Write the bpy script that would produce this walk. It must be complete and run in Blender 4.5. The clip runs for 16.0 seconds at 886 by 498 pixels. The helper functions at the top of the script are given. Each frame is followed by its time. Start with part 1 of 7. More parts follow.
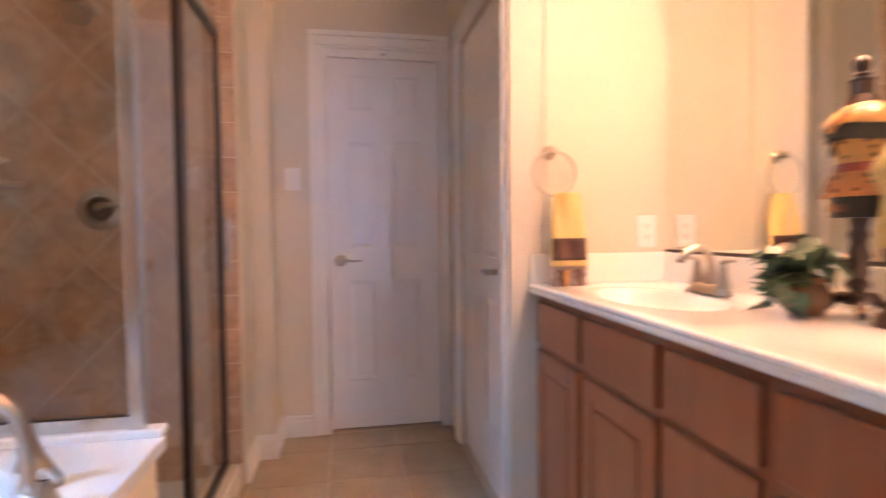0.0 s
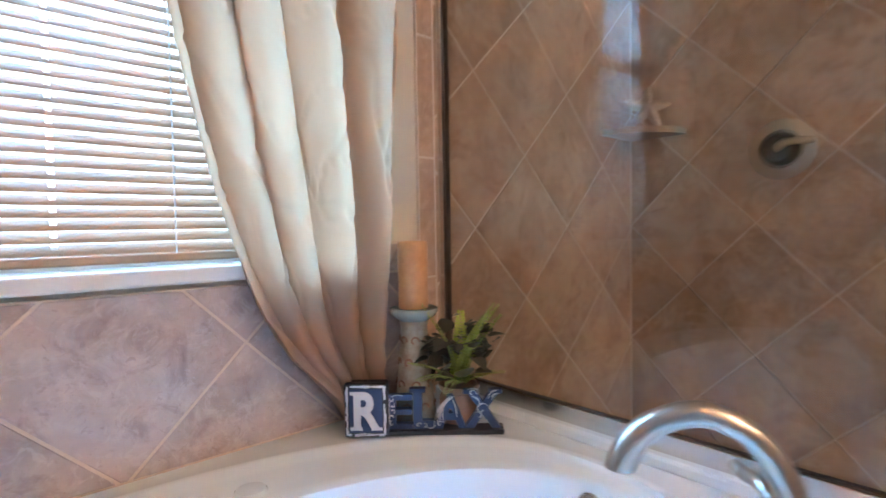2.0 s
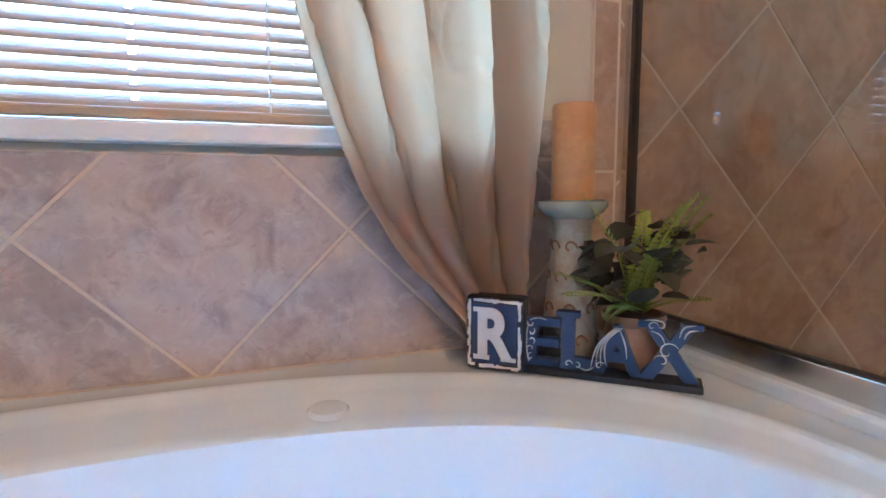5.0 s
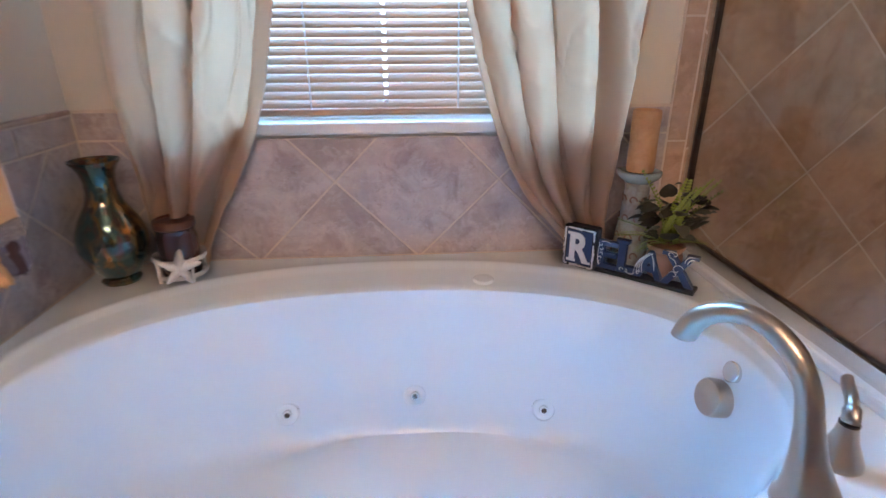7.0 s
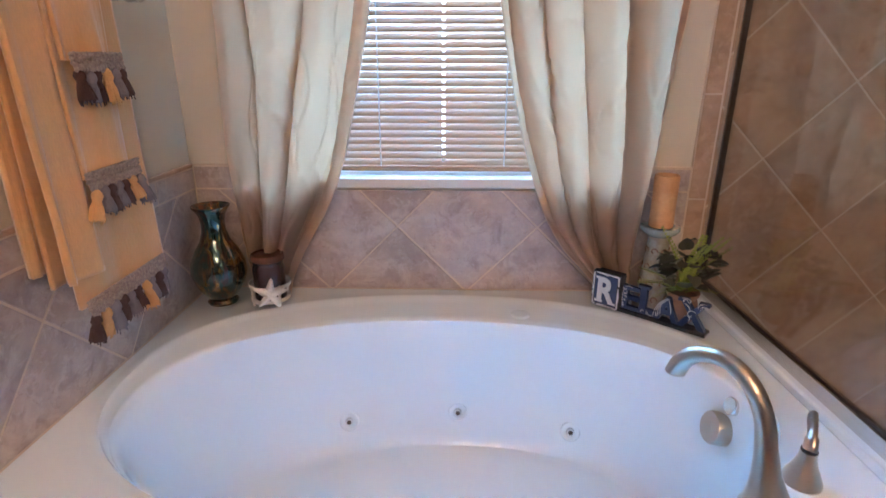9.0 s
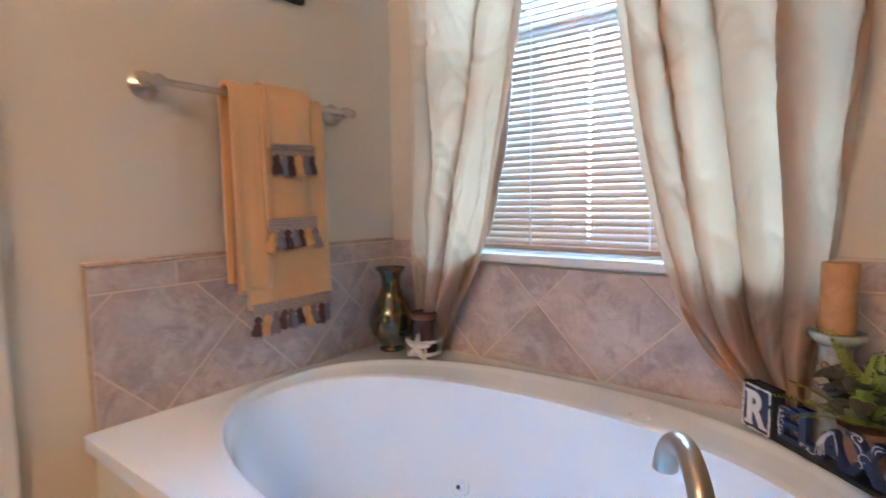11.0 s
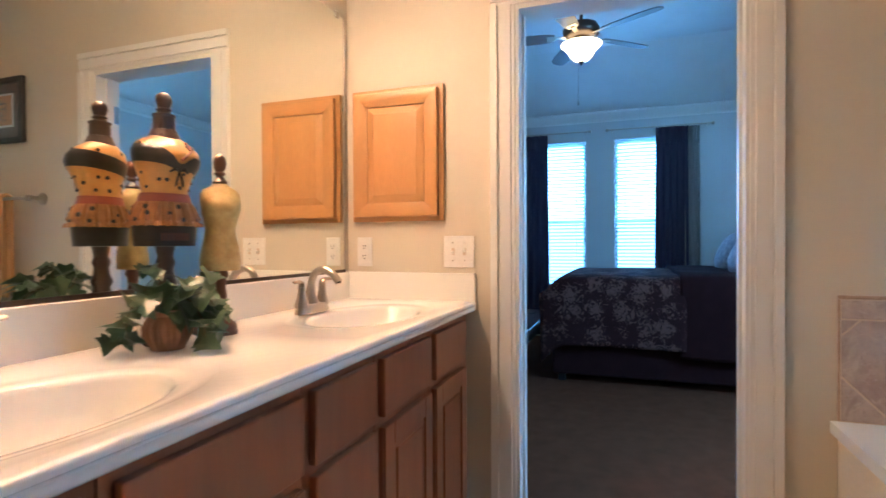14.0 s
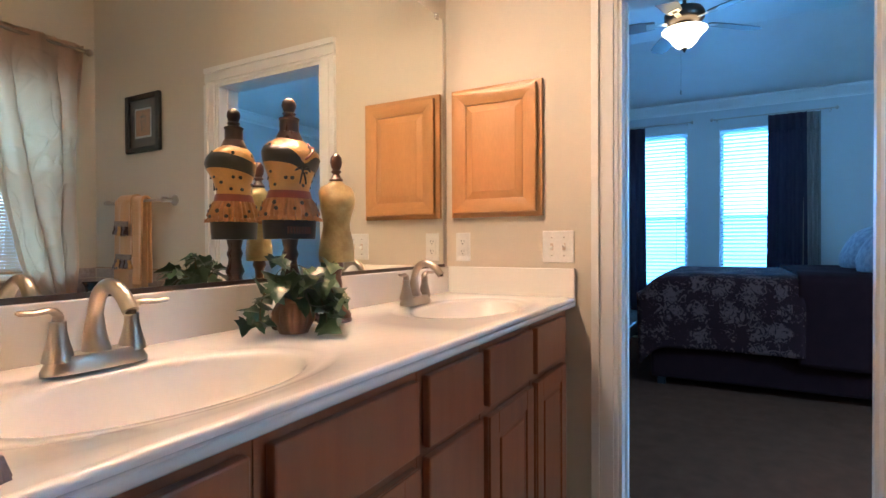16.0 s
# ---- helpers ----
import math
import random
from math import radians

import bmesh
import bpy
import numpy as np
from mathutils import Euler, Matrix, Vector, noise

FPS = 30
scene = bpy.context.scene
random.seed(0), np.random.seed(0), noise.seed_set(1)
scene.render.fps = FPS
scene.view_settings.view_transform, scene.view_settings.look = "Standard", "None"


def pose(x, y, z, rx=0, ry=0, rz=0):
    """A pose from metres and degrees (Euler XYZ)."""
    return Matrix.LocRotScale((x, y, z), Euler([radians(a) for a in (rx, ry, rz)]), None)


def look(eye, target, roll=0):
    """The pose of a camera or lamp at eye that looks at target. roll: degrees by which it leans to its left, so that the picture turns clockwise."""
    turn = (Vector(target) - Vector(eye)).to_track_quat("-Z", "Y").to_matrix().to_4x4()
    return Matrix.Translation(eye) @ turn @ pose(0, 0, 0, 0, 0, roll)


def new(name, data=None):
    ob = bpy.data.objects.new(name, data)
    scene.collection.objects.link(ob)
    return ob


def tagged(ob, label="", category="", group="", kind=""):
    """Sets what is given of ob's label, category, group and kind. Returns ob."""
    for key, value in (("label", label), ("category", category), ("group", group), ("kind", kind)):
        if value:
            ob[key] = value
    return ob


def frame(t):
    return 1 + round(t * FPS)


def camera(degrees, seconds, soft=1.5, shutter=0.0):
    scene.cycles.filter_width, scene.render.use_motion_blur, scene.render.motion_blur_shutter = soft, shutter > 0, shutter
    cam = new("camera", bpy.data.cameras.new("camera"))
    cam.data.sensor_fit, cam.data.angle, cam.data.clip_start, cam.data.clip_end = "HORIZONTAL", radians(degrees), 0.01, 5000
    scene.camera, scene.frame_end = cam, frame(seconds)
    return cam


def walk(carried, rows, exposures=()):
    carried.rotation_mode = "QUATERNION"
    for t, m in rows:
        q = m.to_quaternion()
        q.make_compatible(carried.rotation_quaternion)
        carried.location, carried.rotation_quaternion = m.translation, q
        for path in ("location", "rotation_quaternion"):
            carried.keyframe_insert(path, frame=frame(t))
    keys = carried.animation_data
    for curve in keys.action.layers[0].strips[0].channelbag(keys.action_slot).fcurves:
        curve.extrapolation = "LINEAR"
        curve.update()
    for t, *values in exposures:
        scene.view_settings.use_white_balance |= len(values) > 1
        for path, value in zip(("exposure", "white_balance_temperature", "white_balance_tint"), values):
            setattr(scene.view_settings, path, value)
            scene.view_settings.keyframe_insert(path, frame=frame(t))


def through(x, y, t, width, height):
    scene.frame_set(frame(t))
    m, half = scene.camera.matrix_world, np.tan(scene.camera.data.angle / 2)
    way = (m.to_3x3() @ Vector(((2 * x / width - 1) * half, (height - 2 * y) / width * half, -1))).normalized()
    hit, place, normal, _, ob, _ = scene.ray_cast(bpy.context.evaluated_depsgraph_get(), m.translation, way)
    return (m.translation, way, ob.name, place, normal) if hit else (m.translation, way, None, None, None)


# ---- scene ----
cam = camera(80.55, 16.0, soft=1.5, shutter=0.5)
PATH = [
    (0, pose(0.047, -1.482, 1.116, 87.83, 0.57, -100.32)),
    (0.2, pose(0.096, -1.447, 1.108, 87.73, 0.62, -93.72)),
    (0.5, pose(0.156, -1.397, 1.097, 87.57, 0.60, -82.06)),
    (1, pose(0.299, -1.299, 1.076, 87.43, 0.38, -63.50)),
    (1.5, pose(0.467, -1.194, 1.050, 87.61, 0.89, -49.30)),
    (2, pose(0.636, -0.979, 1.000, 87.68, 0.97, -41.72)),
    (2.5, pose(0.753, -0.837, 0.896, 88.15, 0.84, -37.22)),
    (3, pose(0.855, -0.739, 0.828, 87.10, 0.58, -32.51)),
    (5.5, pose(0.871, -0.823, 0.873, 81.27, 0.28, -15.79)),
    (6, pose(0.835, -0.968, 0.956, 76.30, 0.33, -10.77)),
    (6.5, pose(0.795, -1.119, 1.030, 70.90, 0.23, -6.99)),
    (7, pose(0.771, -1.288, 1.114, 68.42, 0.17, -4.09)),
    (7.5, pose(0.715, -1.439, 1.192, 67.90, 0.21, -2.77)),
    (8, pose(0.684, -1.528, 1.235, 67.83, -0.00, -2.38)),
    (10.5, pose(1.141, -1.396, 1.140, 81.41, 0.64, 24.26)),
    (11, pose(1.323, -1.401, 1.097, 84.94, 0.62, 37.85)),
    (11.5, pose(1.498, -1.445, 1.096, 87.09, 0.57, 50.58)),
    (12, pose(1.625, -1.464, 1.100, 89.11, 0.29, 65.20)),
    (12.5, pose(1.728, -1.468, 1.106, 89.47, 0.30, 79.23)),
    (13, pose(1.785, -1.472, 1.116, 89.37, 0.28, 93.01)),
    (13.5, pose(1.831, -1.534, 1.133, 89.39, 0.35, 103.98)),
    (14, pose(1.886, -1.585, 1.135, 89.39, 0.27, 109.56)),
    (14.5, pose(1.936, -1.597, 1.141, 89.10, 0.14, 113.82)),
    (15, pose(1.934, -1.615, 1.131, 89.29, 0.28, 116.94)),
    (15.5, pose(1.938, -1.617, 1.131, 89.21, 0.22, 118.46)),
    (16, pose(1.927, -1.617, 1.121, 89.31, 0.27, 119.00)),
]
EXPOSURES = [(0, 0.52, 7500, 28), (0.5, 0.70, 7100, 24), (1, 0.84, 6500, 16), (1.5, 0.72, 6250, 12), (2, 0.58, 5950, 8), (3, 0.54, 5800, 7), (5.5, 0.36, 5800, 9), (8, 0.14, 5950, 14), (10.5, 0.34, 6300, 14), (11.5, 0.26, 6350, 11), (12, 0.14, 6350, 11), (12.5, -0.02, 6400, 12), (13, 0.10, 6350, 9), (13.5, 0.02, 6500, 9), (14.5, -0.06, 6250, 7), (16, -0.22, 6000, 6)]
walk(cam, PATH, EXPOSURES)

# ---- world, sun, window light ----
world = bpy.data.worlds.new("sky")
scene.world = world
world.use_nodes = True
wn = world.node_tree.nodes
sky = wn.new("ShaderNodeTexSky")
sky.sky_type = "NISHITA"
sky.sun_disc = False
sky.sun_elevation = radians(48)
sky.sun_rotation = radians(150)
world.node_tree.links.new(sky.outputs[0], wn["Background"].inputs[0])
wn["Background"].inputs[1].default_value = 0.12

sun_data = bpy.data.lights.new("sun", "SUN")
sun_data.energy, sun_data.angle, sun_data.color = 2.5, radians(0.5), (1.0, 0.94, 0.86)
sun = new("sun", sun_data)
sun.matrix_world = look((4.0, -8.0, 10.0), (0.0, 0.0, 0.0))


def window_lamp(name, eye, target, w, h, watts, colour):
    d = bpy.data.lights.new(name, "AREA")
    d.shape, d.size, d.size_y, d.energy, d.color = "RECTANGLE", w, h, watts, colour
    ob = new(name, d)
    ob.matrix_world = look(eye, target)
    return ob


DAY = (0.20, 0.53, 1.0)
window_lamp("bath_window_daylight", (0.10, 0.92, 2.20), (1.06, -0.35, 1.00), 1.7, 1.9, 570.0, DAY)
window_lamp("bedroom_window_daylight", (-5.15, -1.95, 1.25), (0.0, -1.95, 1.75), 2.8, 2.4, 420.0, (0.11, 0.42, 1.0))

# ---- helpers for building ----
def link_mesh(name, bm, material, smooth=False):
    me = bpy.data.meshes.new(name)
    bmesh.ops.recalc_face_normals(bm, faces=bm.faces[:])
    if smooth:
        for fc in bm.faces:
            fc.smooth = True
    bm.to_mesh(me)
    bm.free()
    if material:
        me.materials.append(material)
    if smooth:
        me.set_sharp_from_angle(angle=radians(smooth if smooth > 1 else 40))
    return new(name, me)


def part(name, bm, material, parent, label="", smooth=False):
    ob = link_mesh(name, bm, material, smooth)
    ob.parent = parent
    ob.matrix_parent_inverse = Matrix.Identity(4)
    if label:
        ob["label"] = label
    return ob


def shared(name, me, parent, m):
    ob = new(name, me)
    ob.parent = parent
    ob.matrix_local = m
    return ob


def thing(name, label, category, m=None, group="", kind=""):
    ob = new(name)
    ob.empty_display_size = 0.05
    if m is not None:
        ob.matrix_world = m
    return tagged(ob, label, category, group, kind)


def setting(name, bm, material, label, category, smooth=False):
    return tagged(link_mesh(name, bm, material, smooth), label, category, kind="structure")


def box(bm, a, b, bevel=0.0, seg=2):
    lo = [min(a[i], b[i]) for i in range(3)]
    hi = [max(a[i], b[i]) for i in range(3)]
    t = bmesh.new()
    bmesh.ops.create_cube(t, size=1.0)
    for v in t.verts:
        v.co = Vector([lo[i] + (v.co[i] + 0.5) * (hi[i] - lo[i]) for i in range(3)])
    if bevel > 0:
        bmesh.ops.bevel(t, geom=t.edges[:], offset=bevel, segments=seg, profile=0.5, affect="EDGES")
    merge(bm, t)
    return bm


def merge(bm, t, m=None):
    if m is not None:
        bmesh.ops.transform(t, matrix=m, verts=t.verts[:])
    me = bpy.data.meshes.new("tmp")
    t.to_mesh(me)
    t.free()
    bm.from_mesh(me)
    bpy.data.meshes.remove(me)


def boxes(*pairs, bevel=0.0):
    bm = bmesh.new()
    for a, b in pairs:
        box(bm, a, b, bevel)
    return bm


def lathe(profile, n=32, m=None, squash=None):
    """Turned body round z from (radius, height) pairs; squash(angle, r, z) may change the radius."""
    bm = bmesh.new()
    rings = []
    for r, z in profile:
        ring = []
        for k in range(n):
            a = 2 * math.pi * k / n
            rr = squash(a, r, z) if squash else r
            ring.append(bm.verts.new((rr * math.cos(a), rr * math.sin(a), z)))
        rings.append(ring)
    for r0, r1 in zip(rings, rings[1:]):
        for k in range(n):
            bm.faces.new((r0[k], r0[(k + 1) % n], r1[(k + 1) % n], r1[k]))
    bm.faces.new(list(reversed(rings[0])))
    bm.faces.new(rings[-1])
    if m is not None:
        bmesh.ops.transform(bm, matrix=m, verts=bm.verts[:])
    return bm


def tube(pts, radii, n=14, flat=1.0):
    """A round bar along pts, with a radius at each; flat squeezes it across."""
    bm = bmesh.new()
    pts = [Vector(p) for p in pts]
    rings = []
    side = None
    for i, p in enumerate(pts):
        d = (pts[min(i + 1, len(pts) - 1)] - pts[max(i - 1, 0)]).normalized()
        if side is None:
            side = d.cross(Vector((0, 0, 1)) if abs(d.z) < 0.9 else Vector((1, 0, 0))).normalized()
        side = (side - d * side.dot(d)).normalized()
        up = d.cross(side)
        r = radii[i] if isinstance(radii, (list, tuple)) else radii
        rings.append([bm.verts.new(p + side * r * math.cos(a) + up * r * flat * math.sin(a))
                      for a in (2 * math.pi * k / n for k in range(n))])
    for r0, r1 in zip(rings, rings[1:]):
        for k in range(n):
            bm.faces.new((r0[k], r0[(k + 1) % n], r1[(k + 1) % n], r1[k]))
    bm.faces.new(list(reversed(rings[0])))
    bm.faces.new(rings[-1])
    return bm


def spline(pts, steps=8):
    """A smooth line through the points."""
    p = [Vector(q) for q in pts]
    p = [p[0] * 2 - p[1]] + p + [p[-1] * 2 - p[-2]]
    out = []
    for i in range(1, len(p) - 2):
        for s in range(steps):
            t = s / steps
            a, b, c, d = p[i - 1], p[i], p[i + 1], p[i + 2]
            out.append(0.5 * ((2 * b) + (c - a) * t + (2 * a - 5 * b + 4 * c - d) * t * t + (3 * b - a - 3 * c + d) * t ** 3))
    out.append(p[-2])
    return out


def prism(poly, depth, m=None, bevel=0.0):
    """A plate cut out along a 2D outline in xz, its back at y = 0 and its front at y = -depth."""
    bm = bmesh.new()
    f = bm.faces.new([bm.verts.new((x, 0, z)) for x, z in poly])
    g = bmesh.ops.extrude_face_region(bm, geom=[f])
    for v in g["geom"]:
        if isinstance(v, bmesh.types.BMVert):
            v.co.y -= depth
    if bevel:
        bmesh.ops.bevel(bm, geom=[e for e in bm.edges if abs(e.verts[0].co.y + depth) < 1e-6 and abs(e.verts[1].co.y + depth) < 1e-6],
                        offset=bevel, segments=2, profile=0.5, affect="EDGES")
    if m is not None:
        bmesh.ops.transform(bm, matrix=m, verts=bm.verts[:])
    return bm


def sheet(fn, nu, nv):
    """A cloth from fn(u, v), u and v from 0 to 1."""
    bm = bmesh.new()
    g = [[bm.verts.new(fn(i / nu, j / nv)) for i in range(nu + 1)] for j in range(nv + 1)]
    for j in range(nv):
        for i in range(nu):
            bm.faces.new((g[j][i], g[j][i + 1], g[j + 1][i + 1], g[j + 1][i]))
    return bm


def thicken(ob, t):
    md = ob.modifiers.new("thickness", "SOLIDIFY")
    md.thickness = t
    md.offset = 0.0


def lerp(a, b, t):
    return a + (b - a) * t


def curve_at(table, z):
    """Linear reading of a (z, value) table, z falling."""
    for (z0, a), (z1, b) in zip(table, table[1:]):
        if z >= z1:
            return lerp(a, b, min(max((z0 - z) / (z0 - z1), 0), 1))
    return table[-1][1]


def clip_poly(poly, u0, u1, v0, v1):
    for axis, lim, sgn in ((0, u0, 1), (0, u1, -1), (1, v0, 1), (1, v1, -1)):
        out = []
        for p, q in zip(poly, poly[1:] + poly[:1]):
            a, b = (p[axis] - lim) * sgn, (q[axis] - lim) * sgn
            if a >= 0:
                out.append(p)
            if (a >= 0) != (b >= 0):
                t = a / (a - b)
                out.append((lerp(p[0], q[0], t), lerp(p[1], q[1], t)))
        poly = out
        if len(poly) < 3:
            return []
    return poly

# ---- materials ----
def nodes_of(name):
    m = bpy.data.materials.new(name)
    m.use_nodes = True
    nt = m.node_tree
    return m, nt, nt.nodes["Principled BSDF"]


def add(nt, kind, **values):
    n = nt.nodes.new("ShaderNode" + kind)
    for k, v in values.items():
        n.inputs[k.replace("_", " ")].default_value = v
    return n


def mixed(nt, fac, a, b, mode="MIX"):
    n = nt.nodes.new("ShaderNodeMix")
    n.data_type, n.blend_type = "RGBA", mode
    for sock, v in ((n.inputs[0], fac), (n.inputs[6], a), (n.inputs[7], b)):
        if isinstance(v, bpy.types.NodeSocket):
            nt.links.new(v, sock)
        else:
            sock.default_value = (*v, 1) if isinstance(v, tuple) else v
    return n.outputs[2]


def ramp(nt, src, lo, hi):
    n = nt.nodes.new("ShaderNodeMapRange")
    n.inputs[1].default_value, n.inputs[2].default_value = lo, hi
    nt.links.new(src, n.inputs[0])
    return n.outputs[0]


def surface(name, base, rough=0.5, metal=0.0, alt=None, scale=6.0, fine=60.0, var=0.5, bump=0.0, stretch=(1, 1, 1), coat=0.0, each=0.0, gloss_var=0.1, spec=0.5, grain=0.25):
    """Two colours mingled by noise at two scales, with uneven gloss and a fine relief."""
    m, nt, b = nodes_of(name)
    alt = alt or tuple(c * 0.86 for c in base)
    tc = nt.nodes.new("ShaderNodeTexCoord")
    mp = nt.nodes.new("ShaderNodeMapping")
    mp.inputs["Scale"].default_value = stretch
    nt.links.new(tc.outputs["Object"], mp.inputs[0])
    big = add(nt, "TexNoise", Scale=scale, Detail=4.0, Roughness=0.6)
    small = add(nt, "TexNoise", Scale=fine, Detail=3.0, Roughness=0.6)
    vec = mp.outputs[0]
    if each:
        info = nt.nodes.new("ShaderNodeObjectInfo")
        sh = nt.nodes.new("ShaderNodeVectorMath")
        sh.operation = "MULTIPLY_ADD"
        nt.links.new(info.outputs["Random"], sh.inputs[0])
        sh.inputs[1].default_value = (7.0, 13.0, 5.0)
        nt.links.new(vec, sh.inputs[2])
        vec = sh.outputs[0]
    for n in (big, small):
        nt.links.new(vec, n.inputs["Vector"])
    k = ramp(nt, big.outputs[0], 0.5 - 0.25 / max(var, 0.05) * 0.5, 0.5 + 0.25 / max(var, 0.05) * 0.5)
    col = mixed(nt, k, base, alt)
    col = mixed(nt, grain, col, mixed(nt, ramp(nt, small.outputs[0], 0.3, 0.7), tuple(c * 0.8 for c in base), tuple(min(1, c * 1.15) for c in base)))
    if each:
        hs = nt.nodes.new("ShaderNodeHueSaturation")
        r = nt.nodes.new("ShaderNodeMapRange")
        nt.links.new(info.outputs["Random"], r.inputs[0])
        r.inputs[3].default_value, r.inputs[4].default_value = 1 - each, 1 + each
        nt.links.new(r.outputs[0], hs.inputs["Value"])
        nt.links.new(col, hs.inputs["Color"])
        col = hs.outputs[0]
    nt.links.new(col, b.inputs["Base Color"])
    rr = nt.nodes.new("ShaderNodeMapRange")
    nt.links.new(big.outputs[0], rr.inputs[0])
    rr.inputs[3].default_value, rr.inputs[4].default_value = max(rough * (1 - gloss_var), 0.01), min(rough * (1 + gloss_var), 1)
    nt.links.new(rr.outputs[0], b.inputs["Roughness"])
    b.inputs["Metallic"].default_value = metal
    b.inputs["Coat Weight"].default_value = coat
    b.inputs["Coat Roughness"].default_value = 0.08
    b.inputs["Specular IOR Level"].default_value = spec
    if bump:
        bn = nt.nodes.new("ShaderNodeBump")
        bn.inputs["Strength"].default_value = bump
        bn.inputs["Distance"].default_value = 0.002
        nt.links.new(small.outputs[0], bn.inputs["Height"])
        nt.links.new(bn.outputs[0], b.inputs["Normal"])
    return m


def glowing(name, colour, strength):
    m, nt, b = nodes_of(name)
    b.inputs["Base Color"].default_value = (*colour, 1)
    b.inputs["Emission Color"].default_value = (*colour, 1)
    b.inputs["Emission Strength"].default_value = strength
    return m


def glass(name, tint=(0.97, 0.985, 0.98), rough=0.0):
    m, nt, b = nodes_of(name)
    b.inputs["Base Color"].default_value = (*tint, 1)
    b.inputs["Transmission Weight"].default_value = 1.0
    b.inputs["Roughness"].default_value = rough
    b.inputs["IOR"].default_value = 1.5
    return m


def cloth(name, base, alt, through, rough=0.7, scale=18.0, sheen=0.2, fine=350.0, bump=0.25, glow=None):
    """Woven cloth that lets a part of the light through."""
    m = surface(name, base, rough, 0.0, alt, scale, fine, 0.4, bump, stretch=(1, 1, 0.35))
    nt = m.node_tree
    b = nt.nodes["Principled BSDF"]
    b.inputs["Sheen Weight"].default_value = sheen
    out = nt.nodes["Material Output"]
    tr = nt.nodes.new("ShaderNodeBsdfTranslucent")
    if glow:
        tr.inputs[0].default_value = (*glow, 1)
    else:
        nt.links.new(b.inputs["Base Color"].links[0].from_socket, tr.inputs[0])
    mx = nt.nodes.new("ShaderNodeMixShader")
    mx.inputs[0].default_value = through
    nt.links.new(b.outputs[0], mx.inputs[1])
    nt.links.new(tr.outputs[0], mx.inputs[2])
    nt.links.new(mx.outputs[0], out.inputs[0])
    return m


def wood(name, base, dark, rough, scale=1.0, along=2, coat=0.2):
    st = [9.0, 9.0, 9.0]
    st[along] = 0.9
    return surface(name, base, rough, 0.0, dark, 2.2 * scale, 16.0 * scale, 0.45, 0.05, stretch=tuple(st), coat=coat, each=0.05, grain=0.14)


PAINT = surface("cream_wall_paint", (0.645, 0.575, 0.465), 0.5, alt=(0.625, 0.555, 0.45), scale=2.0, fine=220.0, var=0.3, bump=0.12, grain=0.07)
BED_PAINT = surface("bedroom_wall_paint", (0.60, 0.60, 0.58), 0.6, alt=(0.57, 0.57, 0.56), scale=2.0, fine=220.0, var=0.3, bump=0.12, grain=0.07)
CEIL = surface("ceiling_paint", (0.84, 0.83, 0.80), 0.7, scale=3.0, fine=180.0, var=0.3, bump=0.2, grain=0.07)
TRIM = surface("white_trim_paint", (0.80, 0.78, 0.74), 0.30, alt=(0.77, 0.75, 0.71), scale=3.0, fine=120.0, var=0.3, bump=0.03, grain=0.07)
DOORW = surface("white_door_paint", (0.80, 0.78, 0.76), 0.35, alt=(0.77, 0.75, 0.73), scale=3.0, fine=140.0, var=0.3, bump=0.05, grain=0.07)


def veined(m, light, dark):
    """Adds the pale clouds and darker drifts of a glazed stone-look tile."""
    nt = m.node_tree
    b = nt.nodes["Principled BSDF"]
    src = nt.nodes["Mapping"].outputs[0]
    col = b.inputs["Base Color"].links[0].from_socket
    for scale, lo, hi, amount, tint in ((7.0, 0.50, 0.64, 0.6, light), (11.0, 0.52, 0.68, 0.6, dark), (28.0, 0.54, 0.63, 0.4, light), (44.0, 0.58, 0.66, 0.4, dark)):
        n = add(nt, "TexNoise", Scale=scale, Detail=7.0, Roughness=0.68, Distortion=1.2)
        sh = nt.nodes.new("ShaderNodeVectorMath")
        sh.operation = "ADD"
        nt.links.new(src, sh.inputs[0])
        sh.inputs[1].default_value = (scale, 3.0 * scale, -scale)
        nt.links.new(sh.outputs[0], n.inputs["Vector"])
        k = nt.nodes.new("ShaderNodeMath")
        k.operation = "MULTIPLY"
        nt.links.new(ramp(nt, n.outputs[0], lo, hi), k.inputs[0])
        k.inputs[1].default_value = amount
        col = mixed(nt, k.outputs[0], col, tint)
    nt.links.new(col, b.inputs["Base Color"])
    return m


TILE = veined(surface("mottled_stone_tile", (0.49, 0.40, 0.36), 0.30, alt=(0.36, 0.28, 0.25), scale=9.0, fine=45.0, var=1.1, bump=0.12, each=0.07), (0.60, 0.52, 0.48), (0.27, 0.19, 0.17))
SHTILE = veined(surface("shower_stone_tile", (0.49, 0.335, 0.235), 0.35, alt=(0.36, 0.225, 0.15), scale=8.0, fine=45.0, var=1.0, bump=0.12, each=0.06), (0.55, 0.40, 0.29), (0.29, 0.17, 0.11))
GROUT = surface("tan_grout", (0.66, 0.54, 0.43), 0.85, scale=30.0, fine=200.0, bump=0.3)
FLOORT = surface("floor_tile", (0.44, 0.34, 0.235), 0.38, alt=(0.34, 0.25, 0.17), scale=5.0, fine=30.0, var=0.7, bump=0.15, each=0.05)
MARBLE = surface("cultured_marble", (0.90, 0.87, 0.81), 0.16, alt=(0.89, 0.86, 0.80), scale=3.0, fine=40.0, var=0.3, coat=0.5, grain=0.03, gloss_var=0.04)
